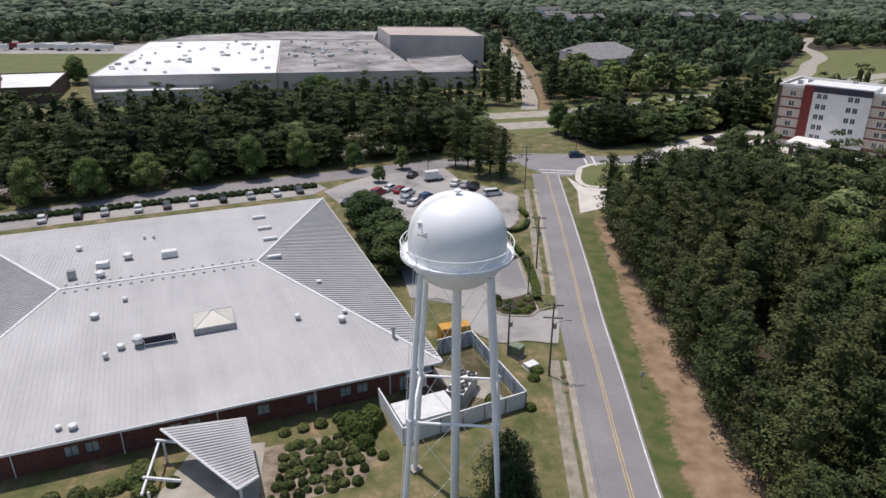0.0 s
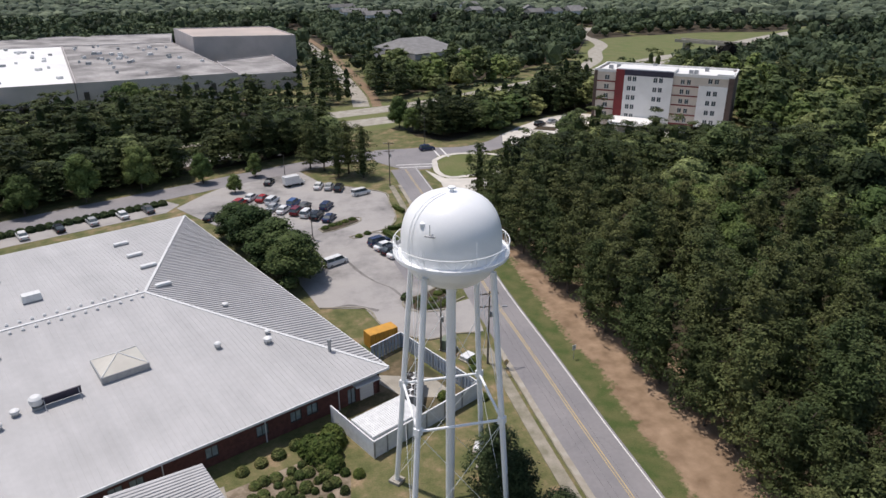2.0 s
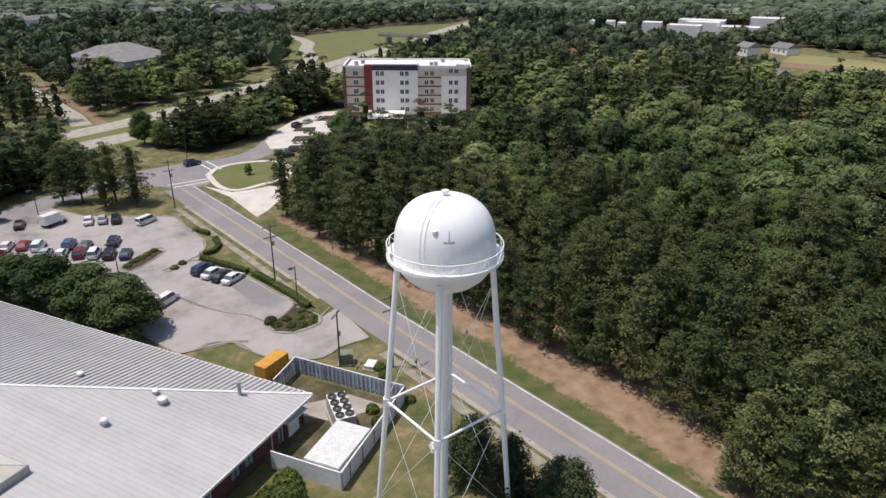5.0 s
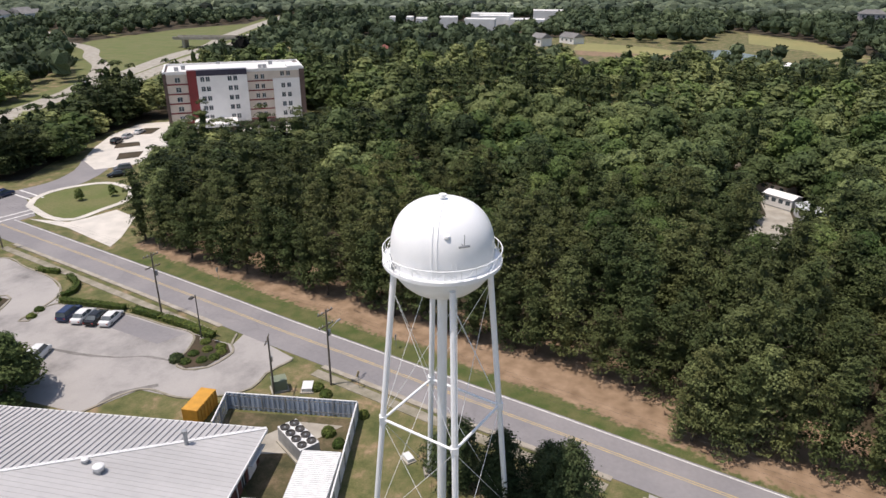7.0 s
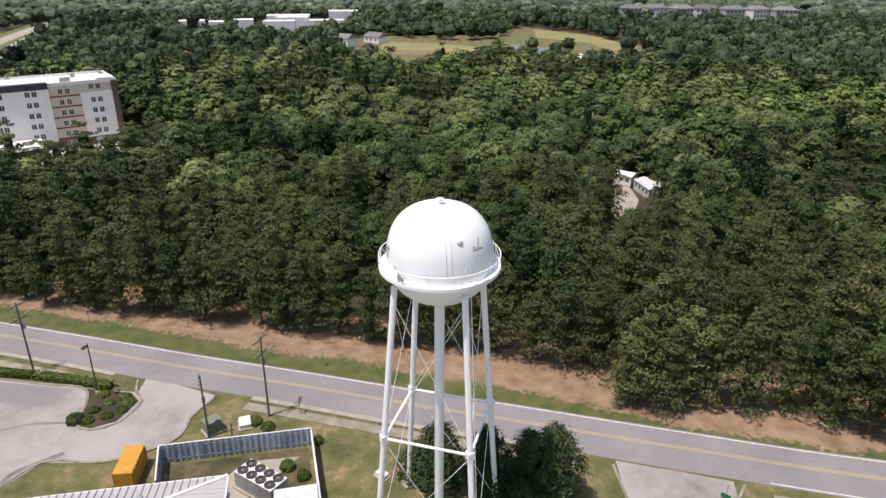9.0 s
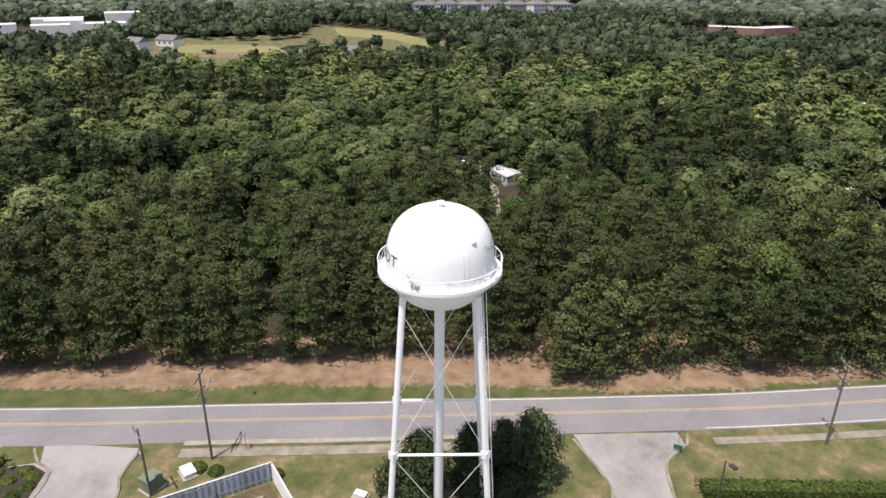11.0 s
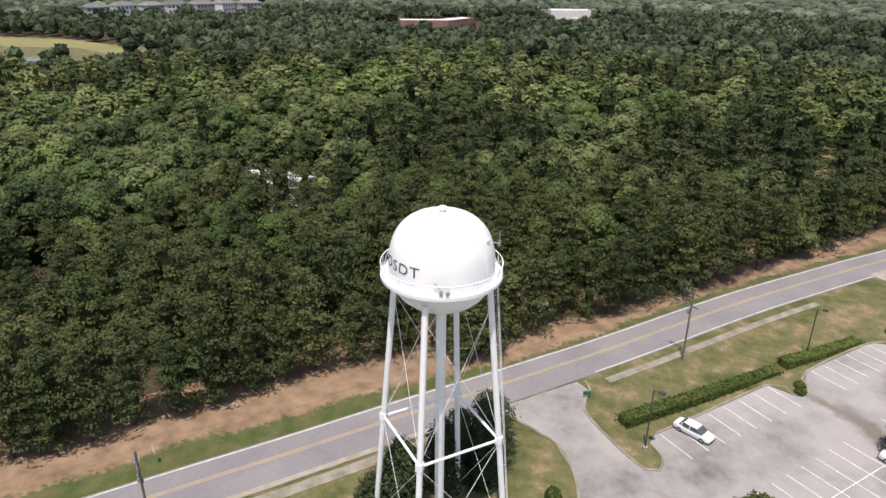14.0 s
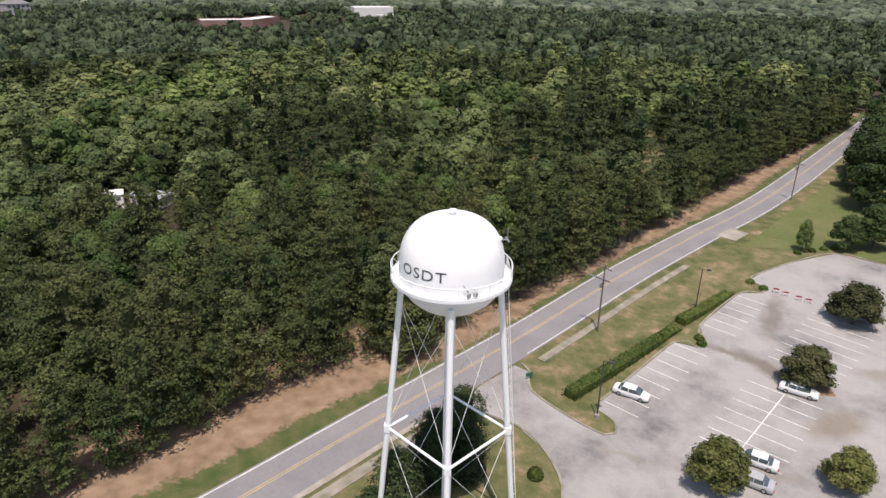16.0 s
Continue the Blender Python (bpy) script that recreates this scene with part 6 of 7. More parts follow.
def vehicle_parts(kind):
    """Body, glass, roof and lamps of one kind, in metres, nose towards +x."""
    if kind == "sedan":
        L, hw, belt, top, cab = 4.85, 0.91, 0.92, 1.45, (-1.75, -1.05, 0.55, 1.35)
        hood, trunk = 0.86, 0.95
    elif kind == "suv":
        L, hw, belt, top, cab = 4.75, 0.95, 1.08, 1.75, (-2.25, -1.95, 0.5, 1.25)
        hood, trunk = 1.05, 1.08
    elif kind == "pickup":
        L, hw, belt, top, cab = 5.7, 0.98, 1.12, 1.85, (-0.55, -0.35, 0.95, 1.6)
        hood, trunk = 1.12, 1.05
    else:
        L, hw, belt, top, cab = 5.6, 1.0, 1.25, 2.05, (-2.75, -2.7, 1.1, 1.9)
        hood, trunk = 1.15, 1.25
    h = L / 2
    body = Shape().loft([ring(-h, hw * 0.82, 0.38, trunk - 0.25), ring(-h + 0.12, hw * 0.93, 0.28, trunk - 0.08), ring(-h + 0.5, hw, 0.24, trunk), ring(cab[0] + 0.1, hw, 0.22, belt + 0.02), ring(cab[3] - 0.15, hw, 0.22, belt), ring(h - 0.7, hw * 0.98, 0.24, hood - 0.05), ring(h - 0.15, hw * 0.9, 0.28, hood - 0.2), ring(h, hw * 0.74, 0.36, hood - 0.34)])
    a, b, c_, d = cab
    gw, rw = hw * 0.9, hw * 0.72
    glass = Shape().loft([[(a, -gw * 0.92, belt - 0.05), (a, gw * 0.92, belt - 0.05), (a + 0.02, gw * 0.9, belt), (a + 0.02, -gw * 0.9, belt)],
                          [(b, -gw, belt - 0.05), (b, gw, belt - 0.05), (b, rw, top - 0.05), (b, -rw, top - 0.05)],
                          [(c_, -gw, belt - 0.05), (c_, gw, belt - 0.05), (c_, rw, top - 0.05), (c_, -rw, top - 0.05)],
                          [(d, -gw * 0.95, belt - 0.05), (d, gw * 0.95, belt - 0.05), (d - 0.02, gw * 0.93, belt), (d - 0.02, -gw * 0.93, belt)]])
    roof_ = Shape().loft([[(b - 0.08, -rw, top - 0.07), (b - 0.08, rw, top - 0.07), (b - 0.05, rw * 0.9, top - 0.02), (b - 0.05, -rw * 0.9, top - 0.02)],
                          [((b + c_) / 2, -rw * 1.04, top - 0.06), ((b + c_) / 2, rw * 1.04, top - 0.06), ((b + c_) / 2, rw * 0.9, top + 0.03), ((b + c_) / 2, -rw * 0.9, top + 0.03)],
                          [(c_ + 0.08, -rw, top - 0.07), (c_ + 0.08, rw, top - 0.07), (c_ + 0.05, rw * 0.9, top - 0.02), (c_ + 0.05, -rw * 0.9, top - 0.02)]])
    pill = []
    for x in ((a + b * 2) / 3, (b + c_) / 2, ):
        for s in (-1, 1):
            pill.append(Shape().rod((x, s * gw * 1.0, belt - 0.02), (x, s * rw * 1.01, top - 0.06), 0.05, 0.04, 5))
    wheel = Shape().lathe([(0.2, -0.11), (0.31, -0.11), (0.34, -0.07), (0.34, 0.07), (0.31, 0.11), (0.2, 0.11)], 16)
    wheel.v = [(x, z, y) for x, y, z in wheel.v]
    rim_ = Shape().lathe([(0, -0.1), (0.2, -0.1), (0.2, 0.1), (0, 0.1)], 12)
    rim_.v = [(x, z, y) for x, y, z in rim_.v]
    lamp_ = Shape().box((h - 0.12, hw * 0.62, hood - 0.38), (0.16, 0.36, 0.16), -14)
    tail_ = Shape().box((-h + 0.06, hw * 0.68, trunk - 0.28), (0.14, 0.36, 0.16), 12)
    if kind == "pickup":
        body.box((-1.75, 0, 1.1), (2.1, hw * 1.9, 0.3))
    return L, hw, body, glass, roof_, pill, wheel, rim_, lamp_, tail_


def vehicle(x, y, rz, colour, kind="sedan", label="", group="parked cars"):
    e = thing("car" if kind in ("sedan", "suv") else "pickup_truck" if kind == "pickup" else "van", label or f"{colour} {'car' if kind == 'sedan' else kind} parked on pale asphalt", "car" if kind in ("sedan", "suv") else "truck" if kind == "pickup" else "van", x, y, rz, gz(x, y) + 0.05, group)
    if kind not in CAR_MESH:
        L, hw, *shapes = vehicle_parts(kind)
        CAR_MESH[kind] = (L, hw, shapes)
    L, hw, (body, glass, roof_, pill, wheel, rim_, lamp_, tail_) = CAR_MESH[kind]
    pm = paint(colour, COLOURS[colour])
    key = kind + colour
    if key not in CAR_MESH:
        CAR_MESH[key] = (body.mesh("body", pm, True), glass.mesh("greenhouse", M_GLASS), roof_.mesh("roof", pm, True), [q.mesh("pillar", pm) for q in pill], wheel.mesh("tyre", M_TYRE, True), rim_.mesh("rim", M_RIM), lamp_.mesh("headlight", M_LAMP), tail_.mesh("tail_light", M_TAIL))
    b, g, r, p, w, ri, hl, tl = CAR_MESH[key]
    part("body", b, None, e)
    part("greenhouse", g, None, e)
    part("roof", r, None, e)
    for q in p:
        part("pillar", q, None, e)
    for sx in (-1, 1):
        for sy in (-1, 1):
            o = part("tyre", w, None, e)
            o.location = (sx * L * 0.3, sy * (hw - 0.1), 0.34)
            part("rim", ri, None, o).location = (0, sy * 0.02, 0)
    if kind == "van":
        e.scale = (0.85, 0.85, 0.85)
    for s in (1, -1):
        for me, nm in ((hl, "headlight"), (tl, "tail_light")):
            part(nm, me, None, e).scale = (1, s, 1)
    return e


for x, y, rz, col, kind in ((-3.6, -34.3, 188, "white", "sedan"), (-20.5, -48.9, 186, "white", "sedan"), (-20.4, -31.4, 6, "white", "sedan"), (-21, -27.6, 6, "silver", "sedan"), (9.8, 71.1, 22, "navy", "suv"),
                            (10.4, 68.6, 22, "white", "sedan"), (11, 66.3, 22, "black", "sedan"), (11.9, 64.1, 22, "white", "sedan"), (-15, 103.8, 58, "red", "suv"), (-12.3, 107.3, 58, "white", "sedan"),
                            (-9.7, 105.8, 58, "red", "sedan"), (-7.8, 103.3, 58, "white", "suv"), (-8, 98.6, 58, "silver", "sedan"), (-3.3, 100, 58, "blue", "suv"), (-6, 96.2, 58, "white", "sedan"),
                            (-1.2, 97.3, 58, "grey", "sedan")):
    vehicle(x, y, rz, col, kind)
for x, y, rz, col, kind in ((-3.3, 94.2, 58, "maroon", "suv"), (-1.4, 92.1, 58, "white", "suv"), (3.5, 95.5, 58, "navy", "suv"), (0.5, 89.8, 58, "black", "suv"), (2.8, 87.9, 58, "navy", "sedan"),
                            (-7, 118.6, 68, "black", "sedan"), (4.2, 111.3, 68, "white", "sedan"), (6.6, 109.9, 68, "silver", "sedan"), (8.7, 108, 68, "black", "suv"), (13, 102.7, 20, "white", "van"),
                            (-0.1, 64.1, 25, "white", "van"), (-21.4, 96.6, 60, "black", "sedan"), (86.8, 156.7, 20, "black", "suv"), (92.8, 159.4, 20, "silver", "sedan"), (98.7, 161, 20, "white", "sedan"),
                            (68, 130.9, 150, "grey", "suv"), (63.8, 127.8, 150, "black", "sedan")):
    vehicle(x, y, rz, col, kind)
vehicle(40.5, 137.6, 5, "navy", "suv", "dark blue car waiting at the crossing")
# box truck in the far row
e = thing("box_truck", "white box truck parked in the far row", "truck", -1.5, 115.2, 20)
e.scale = (0.85, 0.85, 0.85)
part("cargo_box", Shape().box((-0.6, 0, 2.0), (4.4, 2.2, 2.3)), paint("white", COLOURS["white"]), e)
part("cab", Shape().loft([ring(1.65, 0.95, 0.4, 2.1), ring(2.3, 0.95, 0.4, 2.0), ring(2.7, 0.9, 0.4, 1.3), ring(3.4, 0.85, 0.45, 1.1)]), paint("white", COLOURS["white"]), e)
part("windscreen", Shape().box((2.55, 0, 1.68), (0.1, 1.5, 0.6), 0, tilt=Matrix.Rotation(radians(-30), 4, "Y")), M_GLASS, e)
part("chassis", Shape().box((0, 0, 0.6), (5.8, 1.2, 0.3)), M_DARK, e)
for x in (-1.6, 2.4):
    for s in (-1, 1):
        part("tyre", Shape().rod((x, s * 0.75, 0.42), (x, s * 1.02, 0.42), 0.42, 0.42, 16), M_TYRE, e)
# cones in the lot
for x, y in ((-9.9, -76.3), (-11.5, -76), (-13.6, -75.8), (-15.1, -75.8)):
    e = thing("traffic_barrier", "small red and white striped barrier in the lot", "barrier", x, y, 20, group="barriers in the parking lot")
    part("board", Shape().box((0, 0, 0.75), (1.1, 0.06, 0.25)), M_TAIL, e)
    part("board", Shape().box((0, 0, 0.4), (1.1, 0.06, 0.2)), M_TRIM, e)
    for s in (-1, 1):
        part("leg", Shape().box((s * 0.45, 0, 0.45), (0.06, 0.5, 0.9), 0, (1, 0.2)), M_TRIM, e)

# ---- hedges, shrubs and lone trees ----
def hedge(pts, w, h, label="clipped green hedge beside the parking lot", seed=0):
    """A clipped hedge along a line: a dense inside and a coat of leaf tufts."""
    line = bend(pts, 0.8)
    rg = np.random.default_rng(seed)
    e = thing("hedge", label, "hedge", *pts[0], group="hedges of the parking lots")
    ox, oy, oz = e.matrix_basis.translation
    sh = Shape()
    a, b = offset(line, -w / 2 * 0.86), offset(line, w / 2 * 0.86)
    sh.loft([[(p.x - ox, p.y - oy, -0.1), (q.x - ox, q.y - oy, -0.1), (q.x - ox, q.y - oy, h * 0.92), (p.x - ox, p.y - oy, h * 0.92)] for p, q in zip(a, b)])
    part("inside", sh, M_HEDGE, e)
    out_ = []
    for p in line:
        for _ in range(70):
            s, z = rg.uniform(-1, 1), rg.uniform(0.05, 1)
            if rg.uniform() < 0.5:
                z = 1.0
            else:
                s = math.copysign(1.0, s)
            c_ = np.array([p.x - ox + s * w / 2 * rg.uniform(0.88, 1.0) + rg.uniform(-0.12, 0.12), p.y - oy + rg.uniform(-0.5, 0.5), z * h * rg.uniform(0.9, 1.0)])
            out_.append(leaves(c_[None], np.array([[0, 0, 0.8]]) if z > 0.99 else np.array([[s, 0, 0.2]]), 0.17, rg))
    part("leaves", tri_mesh("leaves", np.concatenate(out_), M_HEDGE), None, e)


hedge([(2.3, -28.4), (0.6, -40.2), (-1.4, -54.3)], 2.0, 1.3, seed=1)
hedge([(-1.4, -56), (-2.9, -63.5), (-3.9, -70.5)], 2.0, 1.3, seed=2)
hedge([(12.3, 76.4), (13.9, 70.5), (15.3, 65.3)], 1.2, 0.9, seed=3)
hedge([(15.7, 63.4), (16, 58.2)], 1.3, 0.9, seed=4)
hedge([(16, 57.2), (15.9, 51.9), (15.5, 46.5)], 1.4, 0.9, seed=5)
hedge([(18.2, 91), (19.2, 87.2)], 1.1, 0.8, seed=6)
hedge([(18.9, 83.8), (17.6, 80.1), (15.2, 78), (13.4, 78.3)], 1.1, 0.8, seed=7)
BUSH = {k: [tri_mesh("leaves", crown("bush", 110, 5, 0.17, 100 + 3 * i + j), m) for j in range(2)] for i, (k, m) in enumerate((("shrub", M_SHRUB), ("dark", M_DARKLEAF), ("hedge", M_HEDGE)))}


def bush(x, y, r, h, kind="shrub", label="rounded clipped green shrub", group="shrubs"):
    e = thing("shrub", label, "shrub", x, y, rng.uniform(0, 360), group=group)
    o = part("leaves", BUSH[kind][int(rng.integers(2))], None, e)
    o.scale = (r, r, h)
    part("stem", Shape().rod((0, 0, -0.1), (0, 0, h * 0.6), 0.08, 0.05, 6), M_BARK, e)
    return e


drape("planting_bed", [(-20.5, -0.7), (-9.8, 2.9), (-8.6, 8.5), (-11.3, 12.2), (-22, 9.3)], M_BED, 0.025, "mulched planting bed of clipped shrubs", category="planting bed")
# the clipped shrubs in the bed before the brick building
for k in range(46):
    i, j = k % 8, k // 8
    x, y = -19.2 + i * 1.25 + 0.35 * (j % 2) + rng.uniform(-0.3, 0.3), 0.6 + j * 1.7 + i * 0.42 + rng.uniform(-0.3, 0.3)
    if x > -11.5 and j > 4:
        continue
    bush(x, y, rng.uniform(0.45, 0.85), rng.uniform(0.6, 1.05), "shrub", "small rounded clipped shrub in the planting bed", "clipped shrubs before the brick building")
for x, y, r, h in ((-34.3, 4.1, 1.7, 1.5), (-33.1, 2, 1.3, 1.2), (-36.4, 2.8, 1.2, 1.1), (-40, 1.9, 1.0, 1.0), (-42.5, 1.1, 1.0, 1.0), (-38, 1.6, 1.0, 1.1), (-30.4, 3.4, 0.8, 1.0), (-34.8, 6.1, 1.2, 0.9), (-13.8, 14.4, 0.9, 1.0), (-15.9, 13.4, 0.9, 1.0), (-17.9, 12.6, 0.8, 0.9), (-20, 11.8, 0.8, 0.9)):
    bush(x, y, r, h, "shrub", "rounded shrub by the brick building", "shrubs by the brick building")
for x, y, r, h in ((-11, 11.5, 2.1, 3.0), (-9.7, 13.7, 1.7, 2.6), (-12.3, 13.1, 1.6, 2.2), (-10.3, 9.7, 1.3, 1.6)):
    bush(x, y, r, h, "hedge", "large leafy green bush beside the yard fence", "large bushes by the yard")
for x, y, r, h in ((-7.9, 7.4, 0.7, 0.9), (-9.3, 8.1, 0.6, 0.8), (10.2, 16.3, 0.8, 0.9), (11.6, 23, 0.9, 0.8), (12.3, 25, 1.0, 0.8), (4.3, 15.7, 0.8, 1.0), (5.4, 18, 0.9, 1.1)):
    bush(x, y, r, h, "hedge", "small green bush near the yard fence", "small bushes by the yard")
bush(-2.3, -13, 0.95, 1.3, "hedge", "small round bush on the lawn by the drive")
# dark evergreen trees round the tower's feet
for x, y, r, h in ((5.5, 1, 2.9, 8.3), (5.5, -4.1, 2.4, 8.6), (6.4, -10.9, 3.1, 9.1), (8.2, -8.2, 2.4, 6.6), (3.4, -8, 1.9, 3.8), (6.5, 3.7, 1.9, 4.4)):
    e = thing("evergreen_tree", "dark glossy evergreen tree at the foot of the water tower", "tree", x, y, rng.uniform(0, 360), group="dark evergreens by the tower")
    out_ = []
    rg = np.random.default_rng(int(h * 10 + x * 3))
    for k in range(int(26 * h)):
        u = ((k + rg.uniform()) / int(26 * h)) ** 0.9
        a = k * 2.4 + rg.uniform(-0.4, 0.4)
        q = r * (1 - u ** 2.4) ** 0.62 * (0.72 + 0.28 * min(1.0, u * 4)) * rg.uniform(0.75, 1.08) * (1 + 0.16 * math.sin(3 * a + x + 5 * u))
        c = np.array([q * math.cos(a), q * math.sin(a), 0.25 + u * (h - 0.4)]) + rg.normal(size=(16, 3)) * np.array([0.3, 0.3, 0.22])
        out_.append(leaves(c, np.tile(np.array([math.cos(a), math.sin(a), 0.4 + u]), (16, 1)), 0.24, rg, 0.5))
    for u in (0.14, 0.34, 0.54, 0.74):
        q = r * (1 - u ** 2.4) ** 0.62 * 0.72
        out_.append(lump((0, 0, h * u + 0.2), (q, q, h * 0.15), rg))
    part("crown", tri_mesh("crown", np.concatenate(out_), M_DARKLEAF), None, e)
    part("trunk", Shape().rod((0, 0, -0.2), (0, 0, h * 0.8), 0.16, 0.05, 7), M_BARK, e)


def lone(x, y, size, k=0, label="leafy green tree in the parking lot", wide=1.0, mesh=None):
    e = plant(x, y, "broad", k, size, rng.uniform(0, 360), label, "lone trees", mesh)
    e.scale = (size * wide, size * wide, size)
    return e


OLIVE_MESH = [tri_mesh("crown", crown("broad", 150, 20, 0.42, 41 + k, high=0.85), M_OLIVE) for k in range(2)]
YOUNG_MESH = [tri_mesh("crown", crown("broad", 210, 20, 0.36, 44, high=0.9), M_YOUNG)]
lone(-20.6, -51.6, 0.5, 0, "olive green spreading tree in a dirt island of the lot", wide=1.45, mesh=OLIVE_MESH)
lone(-22.2, -73.0, 0.58, 1, "olive green spreading tree in the parking lot", wide=1.45, mesh=OLIVE_MESH)
lone(-18.2, -24.6, 0.52, 0, "bright yellow-green round tree in the parking lot", wide=1.38, mesh=YOUNG_MESH)
lone(-29.3, -33.7, 0.44, 0, "bright yellow-green round tree in the parking lot", wide=1.3, mesh=YOUNG_MESH)
lone(-8.3, -99.4, 0.5, 1, "young green tree on the lawn", wide=0.7)
lone(-14.6, -105.5, 0.55, 1, "dark green tree beside the lot", wide=1.3, mesh=DARK_MESH)
lone(-18.6, -109.9, 0.75, 0, "dark green tree beside the lot", wide=1.2, mesh=DARK_MESH)
for x, y, s in ((-14.6, -136.5, 1.3), (-10.8, -150.5, 1.35), (-7.5, -168, 1.3), (-7, -189, 1.3), (-3.6, -210.3, 1.3), (-20.5, -134, 1.35), (-2.8, -233.3, 1.2), (-5, -254.4, 1.2), (-23.7, -148.8, 1.3), (-19.6, -168.2, 1.3), (-19, -194.2, 1.3), (-14.7, -216.4, 1.3)):
    lone(x, y, s, int(rng.integers(2)), "tall dense dark green tree beside the road", wide=1.15, mesh=DARK_MESH)
for x, y, s in ((-13.8, 75.9, 0.74), (-8.3, 58, 0.72), (-10.8, 66.8, 0.76), (-16.6, 83.4, 0.62), (-7.5, 62.4, 0.66)):
    lone(x, y, s, int(rng.integers(2)), "large round dark green tree beside the building", wide=1.6, mesh=DARK_MESH)
for x, y, s in ((-168, 274, 1.0), (-164, 268, 0.85), (-46, 222, 1.0), (-50, 219, 0.8), (-41, 226, 0.7)):
    lone(x, y, s, int(rng.integers(3)), "broad leafy green tree beside the warehouse", wide=1.1)
for x, y, s in ((-82.8, 100.6, 0.9), (-71.7, 107.2, 0.85), (-60.3, 112.1, 0.8), (-48.7, 117.8, 0.85), (-37, 122.8, 0.9), (-22.8, 124.4, 0.62), (-9.9, 126, 0.46), (-15.5, 113.9, 0.4), (-94.7, 96, 0.9), (-107.8, 91.2, 0.95)):
    lone(x, y, s, int(rng.integers(3)), "street tree along the cross street")
for x, y, s in ((43, 161.8, 0.7), (40.4, 168.2, 0.85), (46.9, 119.3, 0.24), (52.7, 115.3, 0.22), (54.7, 109, 0.3)):
    if s:
        lone(x, y, s, int(rng.integers(3)), "green tree near the crossing")
for x, y, s in ((8.1, 126, 0.86), (13.8, 121.4, 0.95), (16.6, 116.3, 0.9), (10.6, 118.9, 0.84), (4.8, 128.7, 0.8)):
    e = plant(x, y, "pine", int(rng.integers(3)), s, rng.uniform(0, 360), "tall dense dark green tree near the crossing", "lone trees")
    e.scale = (s * 1.15, s * 1.15, s)
LIGHT_PINE = [tri_mesh("crown", crown("pine", 60, 60, 0.34, 15 + k, high=0.9 + 0.05 * k), M_LIGHTPINE) for k in range(3)]
for x, y, s in ((25.4, -21.0, 0.74), (26.0, -26.0, 0.86), (30.0, -22.6, 0.92), (23.8, -18.8, 0.3)):
    plant(x, y, "pine", int(rng.integers(3)), s, rng.uniform(0, 360), "big light green tree standing out from the woods", "trees at the edge of the woods", LIGHT_PINE).scale = (s * 1.15, s * 1.15, s)
for x, y in ((-8.1, -97.3), (-10, -100.2), (-11.5, -102.7), (-13, -104.6), (-6.2, -52.4), (-5.3, -77.5), (-7.9, -76.3), (-5.3, -53.7)):
    bush(x, y, 0.8, 0.8, "hedge", "small clipped bush at the edge of the lot", "bushes at the edge of the lot")
for x, y in ((8.7, 44.9), (10, 43.2), (11.4, 42.2), (13, 42.4), (14, 43.5), (12.5, 44.6), (10.7, 45.5), (13.9, 46.4), (1.1, 83), (2.7, 84.1), (4.2, 84.4), (5.8, 85.5), (7.5, 86.4), (6.8, 76.2), (8.8, 77.2)):
    bush(x, y, 0.85, 0.7, "hedge", "low shrub in a planting island", "shrubs in the planting islands")
bush(8.5, 46.4, 1.1, 1.2, "dark", "round dark clipped bush in a planting island")

# ---- the hotel ----
H0 = Vector((104.2, 152.6))
HD = (Vector((135.1, 122.6)) - H0).normalized()
HN = Vector((-HD.y, HD.x))
HL, HW_, HB, HT = 43.0, 19.0, -0.4, 18.6
hotel = thing("hotel", "six-storey white and beige hotel with a maroon corner stripe", "building", 0, 0, 0, 0)
ST = (HT - HB - 0.9) / 6.0


def hp(s, d, z):
    p = H0 + HD * s + HN * d
    return (p.x, p.y, z)


h_rz = math.degrees(math.atan2(HD.y, HD.x))


def hbox(s0, s1, d0, d1, z0, z1, mat, name, label="", parent=None):
    return part(name, Shape().box(hp((s0 + s1) / 2, (d0 + d1) / 2, (z0 + z1) / 2), (s1 - s0, d1 - d0, z1 - z0), h_rz), mat, parent or hotel, label)


def facade(s0, s1, d, z0, z1, mat, wins, name="facade", frame_mat=M_TRIM):
    """A stretch of the front wall with real openings; wins: (from, to, sill, head)."""
    w_, a_, t_, n_ = None, None, None, None
    sh = Shape()
    cuts = sorted(set([s0, s1] + [x for w in wins for x in w[:2]]))
    for a, b in zip(cuts[:-1], cuts[1:]):
        holes = sorted([(w[2], w[3]) for w in wins if w[0] <= a + 1e-4 and w[1] >= b - 1e-4])
        z = z0
        for lo, hi in holes + [(z1, z1)]:
            if lo - z > 1e-3:
                sh.box(hp((a + b) / 2, d + 0.2, (z + lo) / 2), (b - a, 0.4, lo - z), h_rz)
            z = hi
    f = part(name, sh, mat, hotel)
    for a, b, lo, hi in wins:
        w = part("window", Shape().box(hp((a + b) / 2, d + 0.12, lo + 0.04), (b - a, 0.16, 0.08), h_rz).box(hp((a + b) / 2, d + 0.12, hi - 0.04), (b - a, 0.16, 0.08), h_rz).box(hp((a + b) / 2, d + 0.12, (lo + hi) / 2), (0.09, 0.16, hi - lo), h_rz), frame_mat, f)
        part("pane", Shape().box(hp((a + b) / 2, d + 0.3, (lo + hi) / 2), (b - a + 0.1, 0.04, hi - lo + 0.1), h_rz), M_GLASS, w)
    return f


def rows(cols, n0=1, n1=6, sill=0.75, head=2.35):
    return [(a, b, HB + ST * k + sill, HB + ST * k + head) for a, b in cols for k in range(n0, n1)]


